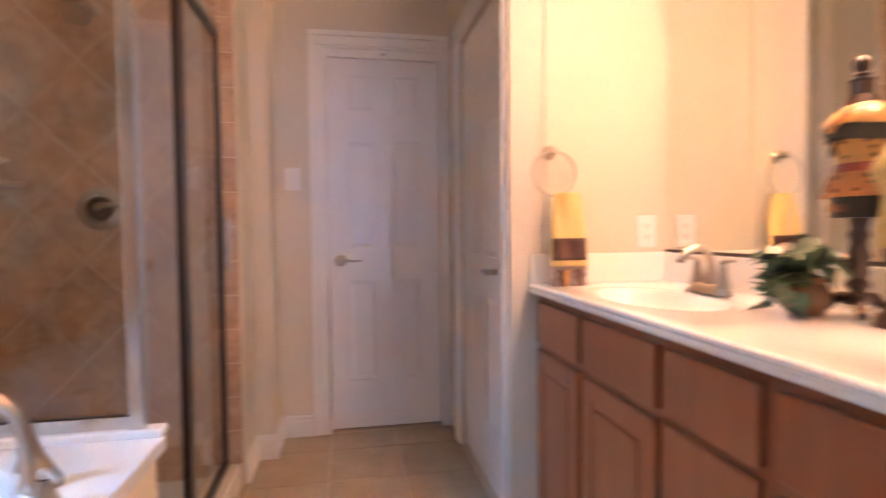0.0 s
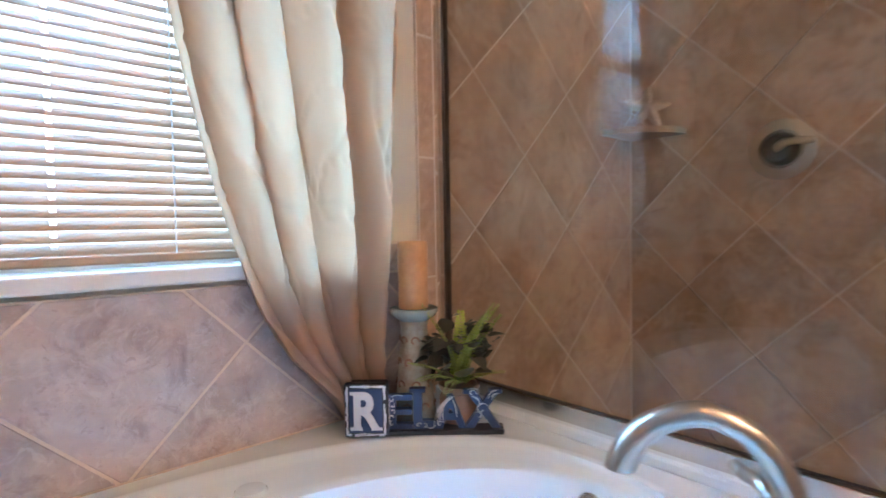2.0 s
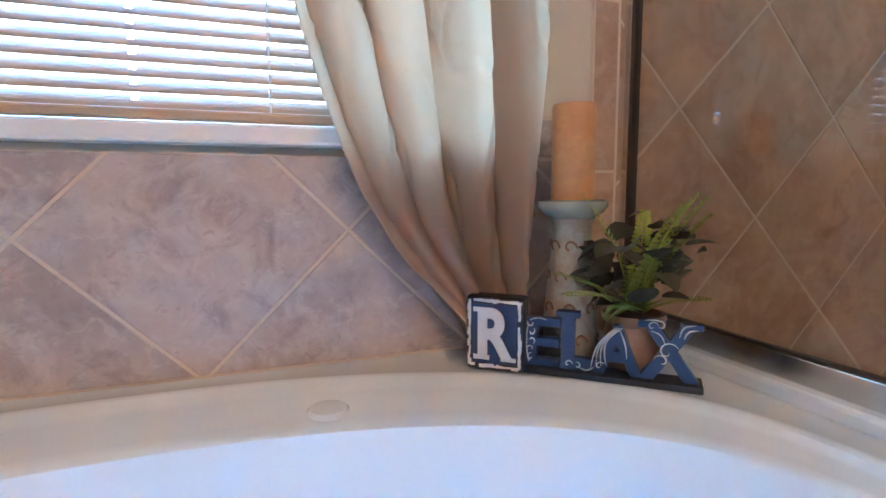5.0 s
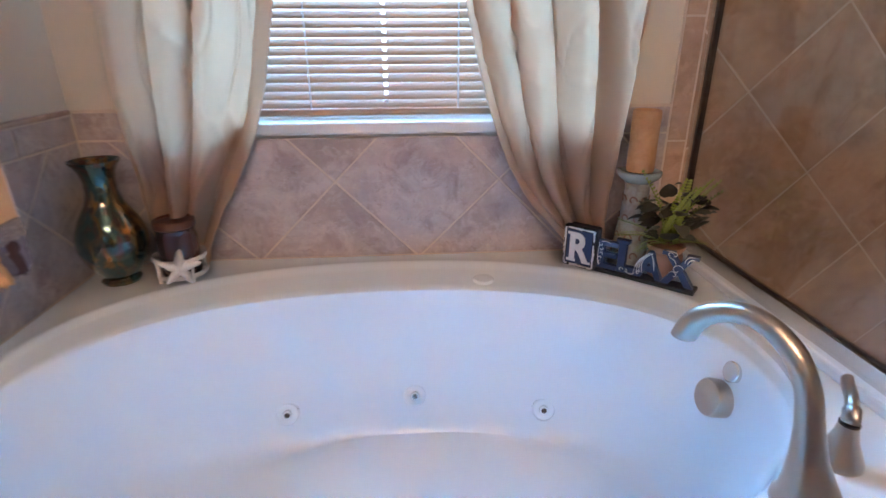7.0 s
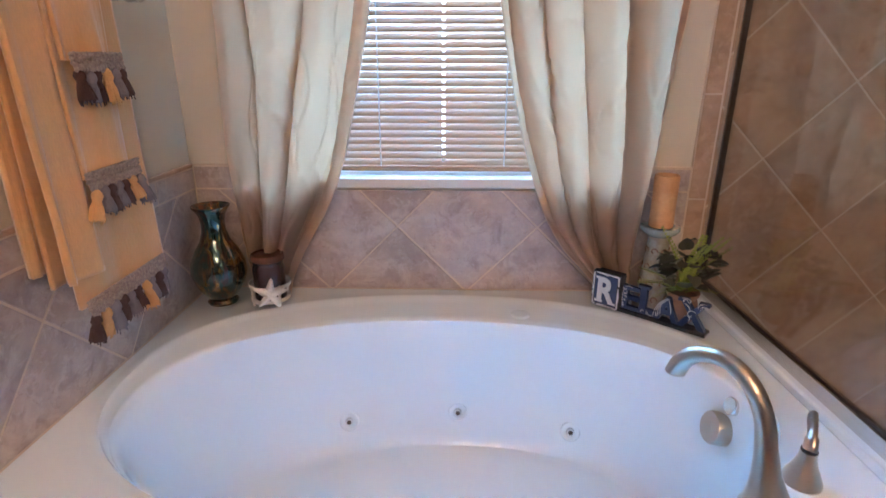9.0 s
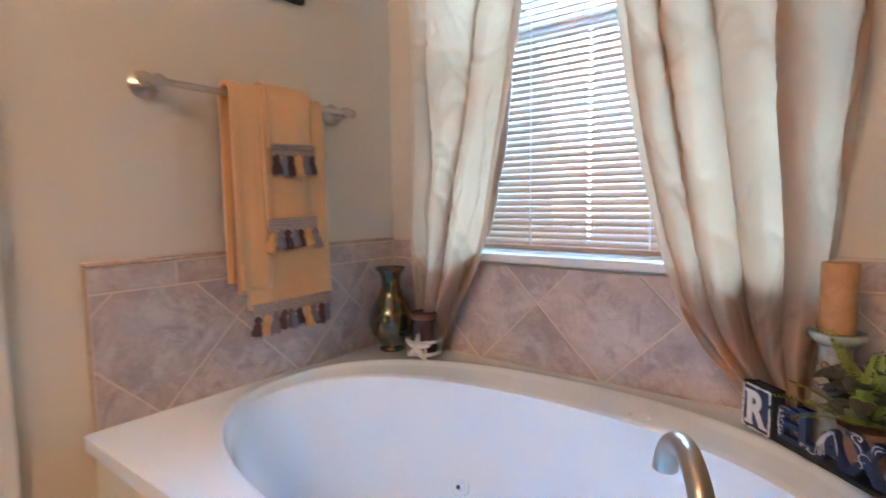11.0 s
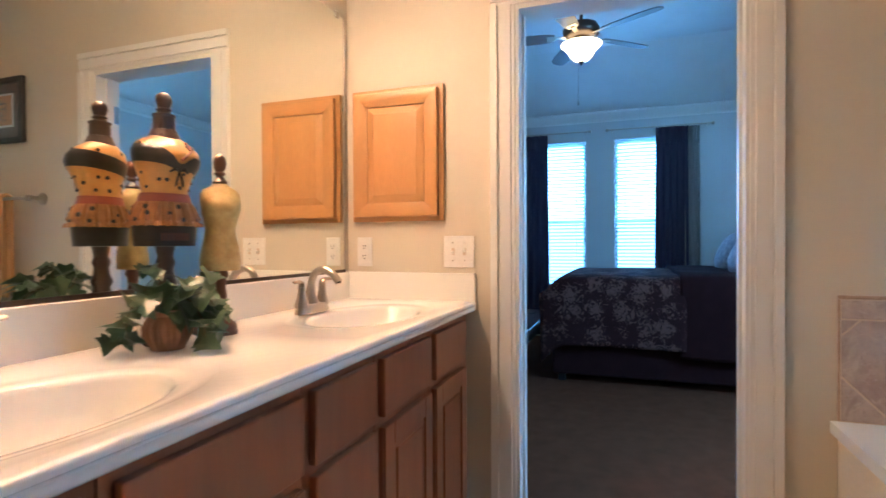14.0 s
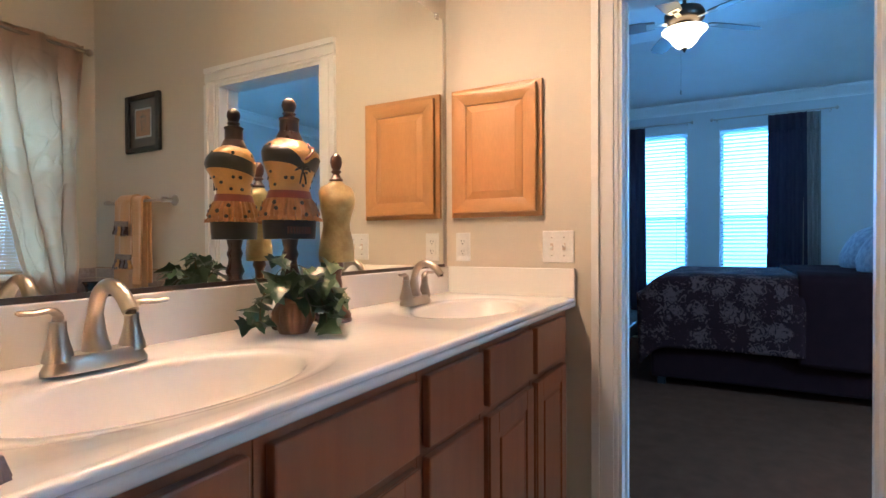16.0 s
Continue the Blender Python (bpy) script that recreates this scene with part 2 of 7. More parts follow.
ACRYL = surface("white_acrylic", (0.81, 0.86, 0.89), 0.12, alt=(0.80, 0.85, 0.88), scale=2.0, fine=30.0, var=0.2, coat=0.25, grain=0.02, gloss_var=0.03)
APRON = surface("cream_apron", (0.78, 0.70, 0.56), 0.45, scale=2.0, fine=90.0, var=0.3)
MAPLE = wood("stained_maple", (0.37, 0.122, 0.050), (0.285, 0.086, 0.035), 0.36)
MAPLE_LIGHT = surface("honey_maple", (0.52, 0.265, 0.105), 0.33, alt=(0.455, 0.222, 0.085), scale=5.0, fine=70.0, var=0.7, bump=0.03, stretch=(2.0, 2.0, 0.5), coat=0.25, each=0.03)
MAPLE_RAIL = surface("honey_maple_rail", (0.52, 0.265, 0.105), 0.33, alt=(0.455, 0.222, 0.085), scale=5.0, fine=70.0, var=0.7, bump=0.03, stretch=(2.0, 0.5, 2.0), coat=0.25, each=0.03)
KICKBROWN = surface("near_black_brown", (0.05, 0.025, 0.015), 0.8)
NICKEL = surface("brushed_nickel", (0.47, 0.41, 0.345), 0.29, 1.0, alt=(0.53, 0.47, 0.395), scale=9.0, fine=900.0, var=0.2, gloss_var=0.06)
CHROME = surface("satin_chrome", (0.66, 0.64, 0.62), 0.24, 1.0, alt=(0.65, 0.63, 0.61), scale=9.0, fine=900.0, var=0.2)
BRONZE = surface("dark_metal_channel", (0.10, 0.075, 0.06), 0.35, 0.9, scale=20.0, fine=200.0, var=0.3)
GLASS = glass("clear_glass")
MIRROR = surface("silvered_glass", (0.92, 0.945, 0.90), 0.005, 1.0, alt=(0.92, 0.945, 0.90), var=0.05, gloss_var=0.0, grain=0.0)
PLASTIC = surface("white_plastic", (0.82, 0.80, 0.76), 0.3, var=0.2, fine=80.0)
CURTAIN = cloth("taupe_satin", (0.37, 0.295, 0.235), (0.32, 0.25, 0.20), 0.56, rough=0.34, sheen=0.2, glow=(1.0, 0.75, 0.55))
BEDCURT = cloth("navy_cloth", (0.055, 0.05, 0.085), (0.04, 0.038, 0.065), 0.42, rough=0.8)
GREYCURT = cloth("grey_cloth", (0.30, 0.29, 0.27), (0.26, 0.25, 0.24), 0.2, rough=0.8)
TOWEL = cloth("apricot_terry", (0.66, 0.35, 0.145), (0.645, 0.34, 0.14), 0.05, rough=0.9, sheen=0.5, fine=260.0, bump=0.5)
HANDTOWEL = cloth("yellow_terry", (0.74, 0.55, 0.22), (0.68, 0.48, 0.18), 0.05, rough=0.9, sheen=0.5, fine=500.0, bump=0.6)
BRAID = surface("taupe_braid", (0.36, 0.28, 0.23), 0.85, alt=(0.20, 0.15, 0.13), scale=160.0, fine=400.0, var=0.9, bump=0.6)
T_DARK = surface("dark_brown_tassel", (0.075, 0.030, 0.024), 0.75, scale=60.0, fine=400.0, bump=0.5, stretch=(8, 8, 1))
T_GREY = surface("mauve_grey_tassel", (0.21, 0.17, 0.18), 0.75, scale=60.0, fine=400.0, bump=0.5, stretch=(8, 8, 1))
T_GOLD = surface("apricot_tassel", (0.66, 0.34, 0.13), 0.75, scale=60.0, fine=400.0, bump=0.5, stretch=(8, 8, 1))
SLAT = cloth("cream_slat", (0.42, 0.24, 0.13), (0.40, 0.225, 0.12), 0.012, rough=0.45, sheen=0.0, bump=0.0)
BEDSLAT = cloth("white_slat", (0.86, 0.87, 0.88), (0.84, 0.85, 0.86), 0.70, rough=0.5, sheen=0.0, bump=0.0)
NAVY = surface("worn_navy_paint", (0.022, 0.042, 0.115), 0.4, alt=(0.015, 0.028, 0.075), scale=14.0, fine=90.0, var=0.5, bump=0.1)
BLACKW = surface("black_painted_wood", (0.016, 0.014, 0.016), 0.4, scale=14.0, fine=120.0, bump=0.1)
CHALK = surface("chalky_white_paint", (0.72, 0.70, 0.68), 0.6, alt=(0.60, 0.60, 0.62), scale=40.0, fine=160.0, var=0.6, bump=0.2)
WAX = surface("ochre_wax", (0.56, 0.30, 0.13), 0.5, alt=(0.44, 0.19, 0.07), scale=26.0, fine=120.0, var=0.8, bump=0.4)
STONEWARE = surface("grey_green_stoneware", (0.34, 0.33, 0.27), 0.35, alt=(0.25, 0.17, 0.11), scale=45.0, fine=160.0, var=1.0, bump=0.5, coat=0.3)
GLAZE = surface("pale_blue_glaze", (0.36, 0.42, 0.39), 0.25, alt=(0.28, 0.30, 0.26), scale=25.0, fine=120.0, var=0.7, coat=0.5)
TERRA = surface("terracotta", (0.27, 0.135, 0.075), 0.5, alt=(0.16, 0.075, 0.042), scale=20.0, fine=150.0, var=0.6, bump=0.2)
IVY = surface("ivy_leaf_cloth", (0.040, 0.085, 0.045), 0.32, alt=(0.095, 0.145, 0.085), scale=30.0, fine=200.0, var=0.8, each=0.25)
FERN = surface("fern_frond", (0.33, 0.38, 0.07), 0.5, alt=(0.22, 0.27, 0.05), scale=30.0, fine=200.0, var=0.8, each=0.2)
DARKLEAF = surface("dark_leaf", (0.045, 0.05, 0.03), 0.5, alt=(0.075, 0.06, 0.035), scale=30.0, fine=200.0, var=0.8, each=0.3)
STEM = surface("plant_stem", (0.10, 0.075, 0.03), 0.7)
SOIL = surface("moss", (0.06, 0.05, 0.025), 0.95, scale=60.0, fine=300.0, bump=0.8)
JARGLASS = surface("brown_wax_jar", (0.045, 0.018, 0.016), 0.12, alt=(0.06, 0.022, 0.018), scale=8.0, coat=0.6)
COPPER = surface("dark_copper", (0.20, 0.085, 0.05), 0.35, 0.7, alt=(0.10, 0.045, 0.03), scale=20.0, fine=120.0, var=0.8)
IRONWHITE = surface("whitewashed_metal", (0.66, 0.63, 0.57), 0.55, alt=(0.50, 0.46, 0.40), scale=40.0, fine=200.0, var=0.8, bump=0.2)
DARKWOOD = wood("dark_turned_wood", (0.055, 0.024, 0.016), (0.030, 0.013, 0.010), 0.28, coat=0.5)
REDWOOD = wood("reddish_turned_wood", (0.115, 0.042, 0.022), (0.07, 0.026, 0.015), 0.3, coat=0.4)
BODICE = surface("ochre_painted_resin", (0.62, 0.33, 0.10), 0.3, alt=(0.48, 0.22, 0.06), scale=14.0, fine=120.0, var=0.6, bump=0.1, coat=0.4)
SKIRT = surface("ruffled_ochre_resin", (0.42, 0.19, 0.065), 0.4, alt=(0.25, 0.095, 0.032), scale=30.0, fine=120.0, var=0.9, bump=0.2, coat=0.2)
BLACKRES = surface("black_resin", (0.018, 0.018, 0.017), 0.3, scale=20.0, fine=100.0, coat=0.3)
REDRES = surface("brick_red_resin", (0.26, 0.055, 0.03), 0.35, scale=20.0, fine=100.0, coat=0.3)
LINEN = surface("aged_paper_body", (0.52, 0.40, 0.17), 0.42, alt=(0.36, 0.24, 0.085), scale=24.0, fine=110.0, var=1.1, bump=0.45)
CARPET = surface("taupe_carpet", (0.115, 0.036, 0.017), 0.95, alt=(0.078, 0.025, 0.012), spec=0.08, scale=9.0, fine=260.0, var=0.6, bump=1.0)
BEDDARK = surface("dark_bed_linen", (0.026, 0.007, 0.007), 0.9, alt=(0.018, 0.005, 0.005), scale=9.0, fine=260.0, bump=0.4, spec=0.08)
PILLOW = surface("blue_white_linen", (0.45, 0.46, 0.50), 0.9, alt=(0.25, 0.27, 0.33), scale=22.0, fine=260.0, var=1.2, bump=0.3)
ARTPAPER = surface("orange_art_paper", (0.50, 0.22, 0.085), 0.7, alt=(0.42, 0.17, 0.06), scale=20.0, fine=200.0, var=0.5)
MATBOARD = surface("charcoal_mat", (0.03, 0.03, 0.034), 0.8, fine=200.0)
STARFISH = surface("bleached_starfish", (0.62, 0.50, 0.38), 0.8, alt=(0.50, 0.38, 0.28), scale=50.0, fine=220.0, var=0.6, bump=0.7)
BLADE = surface("fan_blade_veneer", (0.13, 0.10, 0.085), 0.35, alt=(0.09, 0.07, 0.06), scale=6.0, fine=60.0, stretch=(1, 8, 8))
SCREEN = surface("insect_mesh", (0.12, 0.13, 0.14), 0.8, grain=0.05)
SCREEN.node_tree.nodes["Principled BSDF"].inputs["Alpha"].default_value = 0.3
HAZE = glowing("overcast_sky", (0.78, 0.90, 1.0), 3.2)
BOWL = glowing("lit_alabaster_bowl", (1.0, 0.80, 0.52), 7.5)
BULB = glowing("lit_vanity_bulb", (1.0, 0.70, 0.49), 114.0)
SHADEGLASS = glowing("lit_frosted_shade", (1.0, 0.71, 0.50), 41.0)


def damask():
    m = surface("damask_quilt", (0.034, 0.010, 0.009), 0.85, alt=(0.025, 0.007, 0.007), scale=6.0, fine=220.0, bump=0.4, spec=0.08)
    nt = m.node_tree
    b = nt.nodes["Principled BSDF"]
    tc = nt.nodes.new("ShaderNodeTexCoord")
    wob = add(nt, "TexNoise", Scale=5.0, Detail=3.0)
    nt.links.new(tc.outputs["Object"], wob.inputs["Vector"])
    mx = nt.nodes.new("ShaderNodeVectorMath")
    mx.operation = "MULTIPLY_ADD"
    nt.links.new(wob.outputs["Color"], mx.inputs[0])
    mx.inputs[1].default_value = (0.16, 0.16, 0.16)
    nt.links.new(tc.outputs["Object"], mx.inputs[2])
    vo = add(nt, "TexVoronoi", Scale=6.2, Randomness=0.55)
    nt.links.new(mx.outputs[0], vo.inputs["Vector"])
    wv = add(nt, "TexNoise", Scale=20.0, Detail=3.0, Roughness=0.55, Distortion=2.4)
    nt.links.new(tc.outputs["Object"], wv.inputs["Vector"])
    ad = nt.nodes.new("ShaderNodeMath")
    ad.operation = "MULTIPLY_ADD"
    ad.inputs[1].default_value = 0.55
    nt.links.new(vo.outputs["Distance"], ad.inputs[0])
    nt.links.new(wv.outputs[0], ad.inputs[2])
    k = ramp(nt, ad.outputs[0], 0.78, 0.68)
    old = b.inputs["Base Color"].links[0].from_socket
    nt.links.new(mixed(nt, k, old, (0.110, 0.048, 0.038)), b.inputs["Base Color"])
    return m


def lustre():
    """Teal glass run over with streaks of gold, copper and rust."""
    m = surface("lustre_glass", (0.016, 0.060, 0.058), 0.14, 0.65, alt=(0.035, 0.085, 0.070), scale=9.0, fine=70.0, var=1.4, stretch=(1, 1, 0.35), coat=0.8)
    nt = m.node_tree
    b = nt.nodes["Principled BSDF"]
    tc = nt.nodes.new("ShaderNodeTexCoord")
    col = b.inputs["Base Color"].links[0].from_socket
    for scale, squeeze, lo, hi, tint in ((26.0, 0.22, 0.52, 0.62, (0.34, 0.15, 0.030)), (48.0, 0.16, 0.53, 0.62, (0.11, 0.030, 0.016)), (60.0, 0.30, 0.61, 0.68, (0.50, 0.33, 0.10)), (34.0, 0.5, 0.60, 0.70, (0.008, 0.016, 0.018))):
        mp = nt.nodes.new("ShaderNodeMapping")
        mp.inputs["Scale"].default_value = (1, 1, squeeze)
        mp.inputs["Location"].default_value = (scale * 0.1, 0, scale * 0.03)
        nt.links.new(tc.outputs["Object"], mp.inputs[0])
        n = add(nt, "TexNoise", Scale=scale, Detail=3.0, Roughness=0.6, Distortion=0.6)
        nt.links.new(mp.outputs[0], n.inputs["Vector"])
        col = mixed(nt, ramp(nt, n.outputs[0], lo, hi), col, tint)
    nt.links.new(col, b.inputs["Base Color"])
    return m


DAMASK = damask()
LUSTRE = lustre()

# ---- the setting: bathroom shell ----
DECK, CT = 0.594, 0.917          # tub deck, counter top
YM, EX = -2.667, 1.838           # mirror wall, wall at the vanity's end
SHX, E2 = 2.43, 2.945            # shower's far wall, closet wall
WX0, WX1, WZ0, WZ1 = 0.168, 1.274, 0.935, 2.29
CEILZ = 2.75

setting("wall_north", boxes(((-0.12, 0, 0), (WX0, 0.14, CEILZ)), ((WX1, 0, 0), (3.065, 0.14, CEILZ)),
                            ((WX0, 0, 0), (WX1, 0.14, WZ0)), ((WX0, 0, WZ1), (WX1, 0.14, CEILZ))), PAINT,
        "cream painted wall with a window over the tub", "wall")
DY0, DY1, DZ = -1.972, -1.224, 2.0
wall_west = setting("wall_west", boxes(((-0.12, YM - 0.12, 0), (0, DY0, CEILZ)), ((-0.12, DY1, 0), (0, 0, CEILZ)),
                           ((-0.12, DY0, DZ), (0, DY1, CEILZ))), PAINT, "cream painted wall with the bedroom doorway", "wall")
setting("wall_south", boxes(((0, YM - 0.12, 0), (EX + 0.1, YM, CEILZ))), PAINT, "cream painted wall behind the vanity mirror", "wall")
AX0, AX1, AZ = 1.95, 2.66, 2.05
setting("wall_vanity_end", boxes(((EX, YM, 0), (EX + 0.1, -2.05, CEILZ)), ((EX + 0.1, -2.17, 0), (AX0, -2.05, CEILZ)),
                                 ((AX1, -2.17, 0), (3.065, -2.05, CEILZ)), ((AX0, -2.17, AZ), (AX1, -2.05, CEILZ))), PAINT,
        "cream painted wall at the vanity's end with a side door", "wall")
CY0, CY1, CZ = -1.995, -1.38, 2.09
setting("wall_east", boxes(((E2, -2.05, 0), (E2 + 0.12, CY0, CEILZ)), ((E2, CY1, 0), (E2 + 0.12, -1.115, CEILZ)),
                           ((E2, CY0, CZ), (E2 + 0.12, CY1, CEILZ)), ((2.69, -1.115, 0), (E2 + 0.12, -1.025, CEILZ)),
                           ((SHX, -1.025, 0), (E2 + 0.12, 0, CEILZ))), PAINT, "cream painted closet wall beside the shower", "wall")
setting("closet_back_wall", boxes(((E2 + 0.12, -2.3, 0), (E2 + 0.2, -0.9, CEILZ)), ((1.83, -2.30, 0), (E2 + 0.12, -2.18, CEILZ))), PAINT,
        "plain painted wall closing the closets", "wall")
setting("ceiling", boxes(((-0.12, YM - 0.12, CEILZ), (E2 + 0.2, 0.14, CEILZ + 0.1))), CEIL, "white painted bathroom ceiling", "ceiling")
bath_floor = setting("floor", boxes(((0, YM, -0.08), (E2 + 0.12, 0, -0.006))), GROUT, "tan grout bed of the bathroom's tiled floor", "floor")

# ---- bedroom shell ----
BX, BY0, BY1, BZ = -4.55, -4.2, 1.3, 2.66
BW = ((-2.66, -2.06), (-1.745, -1.145))   # two windows, along y
BWZ0, BWZ1 = 0.60, 2.34
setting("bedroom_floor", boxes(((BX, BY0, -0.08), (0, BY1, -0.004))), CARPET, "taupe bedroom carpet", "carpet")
segs = [((BX - 0.14, BY0, 0), (BX, BW[0][0], BZ + 0.1)), ((BX - 0.14, BW[0][1], 0), (BX, BW[1][0], BZ + 0.1)), ((BX - 0.14, BW[1][1], 0), (BX, BY1, BZ + 0.1))]
for y0, y1 in BW:
    segs += [((BX - 0.14, y0, 0), (BX, y1, BWZ0)), ((BX - 0.14, y0, BWZ1), (BX, y1, BZ + 0.1))]
setting("bedroom_wall_west", boxes(*segs), BED_PAINT, "grey-white bedroom wall with two tall windows", "wall")
setting("bedroom_wall_north", boxes(((BX - 0.14, BY1, 0), (-0.12, BY1 + 0.12, BZ + 0.1))), BED_PAINT, "plain grey-white bedroom wall", "wall")
setting("bedroom_wall_south", boxes(((BX - 0.14, BY0 - 0.12, 0), (-0.12, BY0, BZ + 0.1))), BED_PAINT, "plain grey-white bedroom wall", "wall")
setting("bedroom_wall_east", boxes(((-0.13, BY0, 0), (-0.121, DY0, BZ + 0.1)), ((-0.13, DY1, 0), (-0.121, BY1, BZ + 0.1)),
                                   ((-0.13, DY0, DZ), (-0.121, DY1, BZ + 0.1)), ((-0.12, BY0, 0), (0, YM - 0.12, BZ + 0.1)),
                                   ((-0.12, 0.14, 0), (0, BY1, BZ + 0.1))), BED_PAINT, "grey-white bedroom side of the doorway wall", "wall")
bm = bmesh.new()
lo = [bm.verts.new(p) for p in ((BX, BY0, BZ), (-0.125, BY0, BZ), (-0.125, BY1, BZ), (BX, BY1, BZ))]
hi = [bm.verts.new(p) for p in ((BX + 0.95, BY0 + 0.9, 3.10), (-1.05, BY0 + 0.9, 3.10), (-1.05, BY1 - 0.9, 3.10), (BX + 0.95, BY1 - 0.9, 3.10))]
top = [bm.verts.new((v.co.x, v.co.y, 3.22)) for v in lo]
for i in range(4):
    j = (i + 1) % 4
    bm.faces.new((lo[i], lo[j], hi[j], hi[i]))
    bm.faces.new((lo[j], lo[i], top[i], top[j]))
bm.faces.new(hi)
bm.faces.new(list(reversed(top)))
setting("bedroom_ceiling", bm, CEIL, "white sloped tray ceiling of the bedroom", "ceiling")
cove = [(0, 0), (0.012, 0), (0.016, 0.02), (0.035, 0.035), (0.06, 0.07), (0.068, 0.09), (0.085, 0.095), (0.085, 0.11), (0, 0.11)]


def moulding(name, profile, p0, p1, out, parent=None, label=""):
    """A strip whose cross section is profile (out, up), run from p0 to p1."""
    p0, p1, out = Vector(p0), Vector(p1), Vector(out)
    bm = bmesh.new()
    r0 = [bm.verts.new(p0 + out * a + Vector((0, 0, b))) for a, b in profile]
    r1 = [bm.verts.new(p1 + out * a + Vector((0, 0, b))) for a, b in profile]
    n = len(profile)
    for i in range(n):
        bm.faces.new((r0[i], r0[(i + 1) % n], r1[(i + 1) % n], r1[i]))
    bm.faces.new(list(reversed(r0)))
    bm.faces.new(r1)
    ob = link_mesh(name, bm, TRIM)
    return tagged(ob, label, "trim", kind="structure")


moulding("crown_moulding", cove, (BX, BY0, BZ - 0.11), (BX, BY1, BZ - 0.11), (1, 0, 0), label="white stepped crown moulding along the bedroom wall")
moulding("crown_moulding", cove, (BX + 0.09, BY1, BZ - 0.11), (-0.2, BY1, BZ - 0.11), (0, -1, 0), label="white stepped crown moulding along the bedroom wall")
skirt = [(0, 0), (0.016, 0), (0.016, 0.07), (0.012, 0.078), (0.012, 0.094), (0.006, 0.102), (0.004, 0.115), (0, 0.118)]
for p0, p1, out in (((2.69, -1.027, 0), (2.69, -1.113, 0), (-1, 0, 0)), ((2.674, -1.115, 0), (E2 - 0.001, -1.115, 0), (0, -1, 0)),
                    ((E2, -1.132, 0), (E2, -1.285, 0), (-1, 0, 0)), ((SHX + 0.012, -1.025, 0), (2.673, -1.025, 0), (0, -1, 0)),
                    ((BX, BY0, 0), (BX, BY1, 0), (1, 0, 0))):
    moulding("baseboard", skirt, p0, p1, out, label="white stepped baseboard along the wall")

# ---- door casings and doors ----
def casing(name, a0, a1, zt, plane, out, axis, w=0.095, wl=None, wr=None):
    """Fluted casing round an opening a0..a1 along axis, on the wall face at plane."""
    th = thing(name, "white fluted door casing round the opening", "door casing", kind="structure")
    steps = ((0, 0.16, 0.010), (0.16, 0.62, 0.016), (0.62, 0.70, 0.012), (0.70, 1.0, 0.022))

    def bar(lo_a, hi_a, z0, z1, d):
        p, q = [0, 0, z0], [0, 0, z1]
        p[axis], q[axis] = lo_a, hi_a
        p[1 - axis], q[1 - axis] = plane, plane + out * d
        return p, q
    for side, ww in ((-1, wl or w), (1, wr or w)):
        bm = bmesh.new()
        e = a0 if side < 0 else a1
        for s0, s1, d in steps:
            lo_a, hi_a = sorted((e + side * ww * s0, e + side * ww * s1))
            box(bm, *bar(lo_a, hi_a, 0, zt, d), bevel=0.002)
        part("casing_leg", bm, TRIM, th)
    bm = bmesh.new()
    for s0, s1, d in steps:
        box(bm, *bar(a0 - (wl or w), a1 + (wr or w), zt + w * s0, zt + w * s1, d), bevel=0.002)
    part("casing_head", bm, TRIM, th)
    return th


casing("bedroom_door_casing", DY0, DY1, DZ, 0.0, 1, 1, w=0.092)
bm = boxes(((-0.125, DY0, 0), (0.004, DY0 + 0.012, DZ)), ((-0.125, DY1 - 0.012, 0), (0.004, DY1, DZ)), ((-0.125, DY0 + 0.012, DZ - 0.018), (0.004, DY1 - 0.012, DZ)),
           ((-0.085, DY0 + 0.012, 0), (-0.05, DY0 + 0.022, DZ - 0.018)), ((-0.085, DY1 - 0.022, 0), (-0.05, DY1 - 0.012, DZ - 0.018)))
jamb = tagged(link_mesh("bedroom_door_jamb", bm, TRIM), "white painted door jamb with a stop", "door jamb", kind="structure")
for z in (0.28, 1.02, 1.76):
    part("hinge_leaf", boxes(((-0.122, DY1 - 0.0145, z), (-0.094, DY1 - 0.0105, z + 0.09)), bevel=0.001), CHROME, jamb, "satin metal hinge leaf")


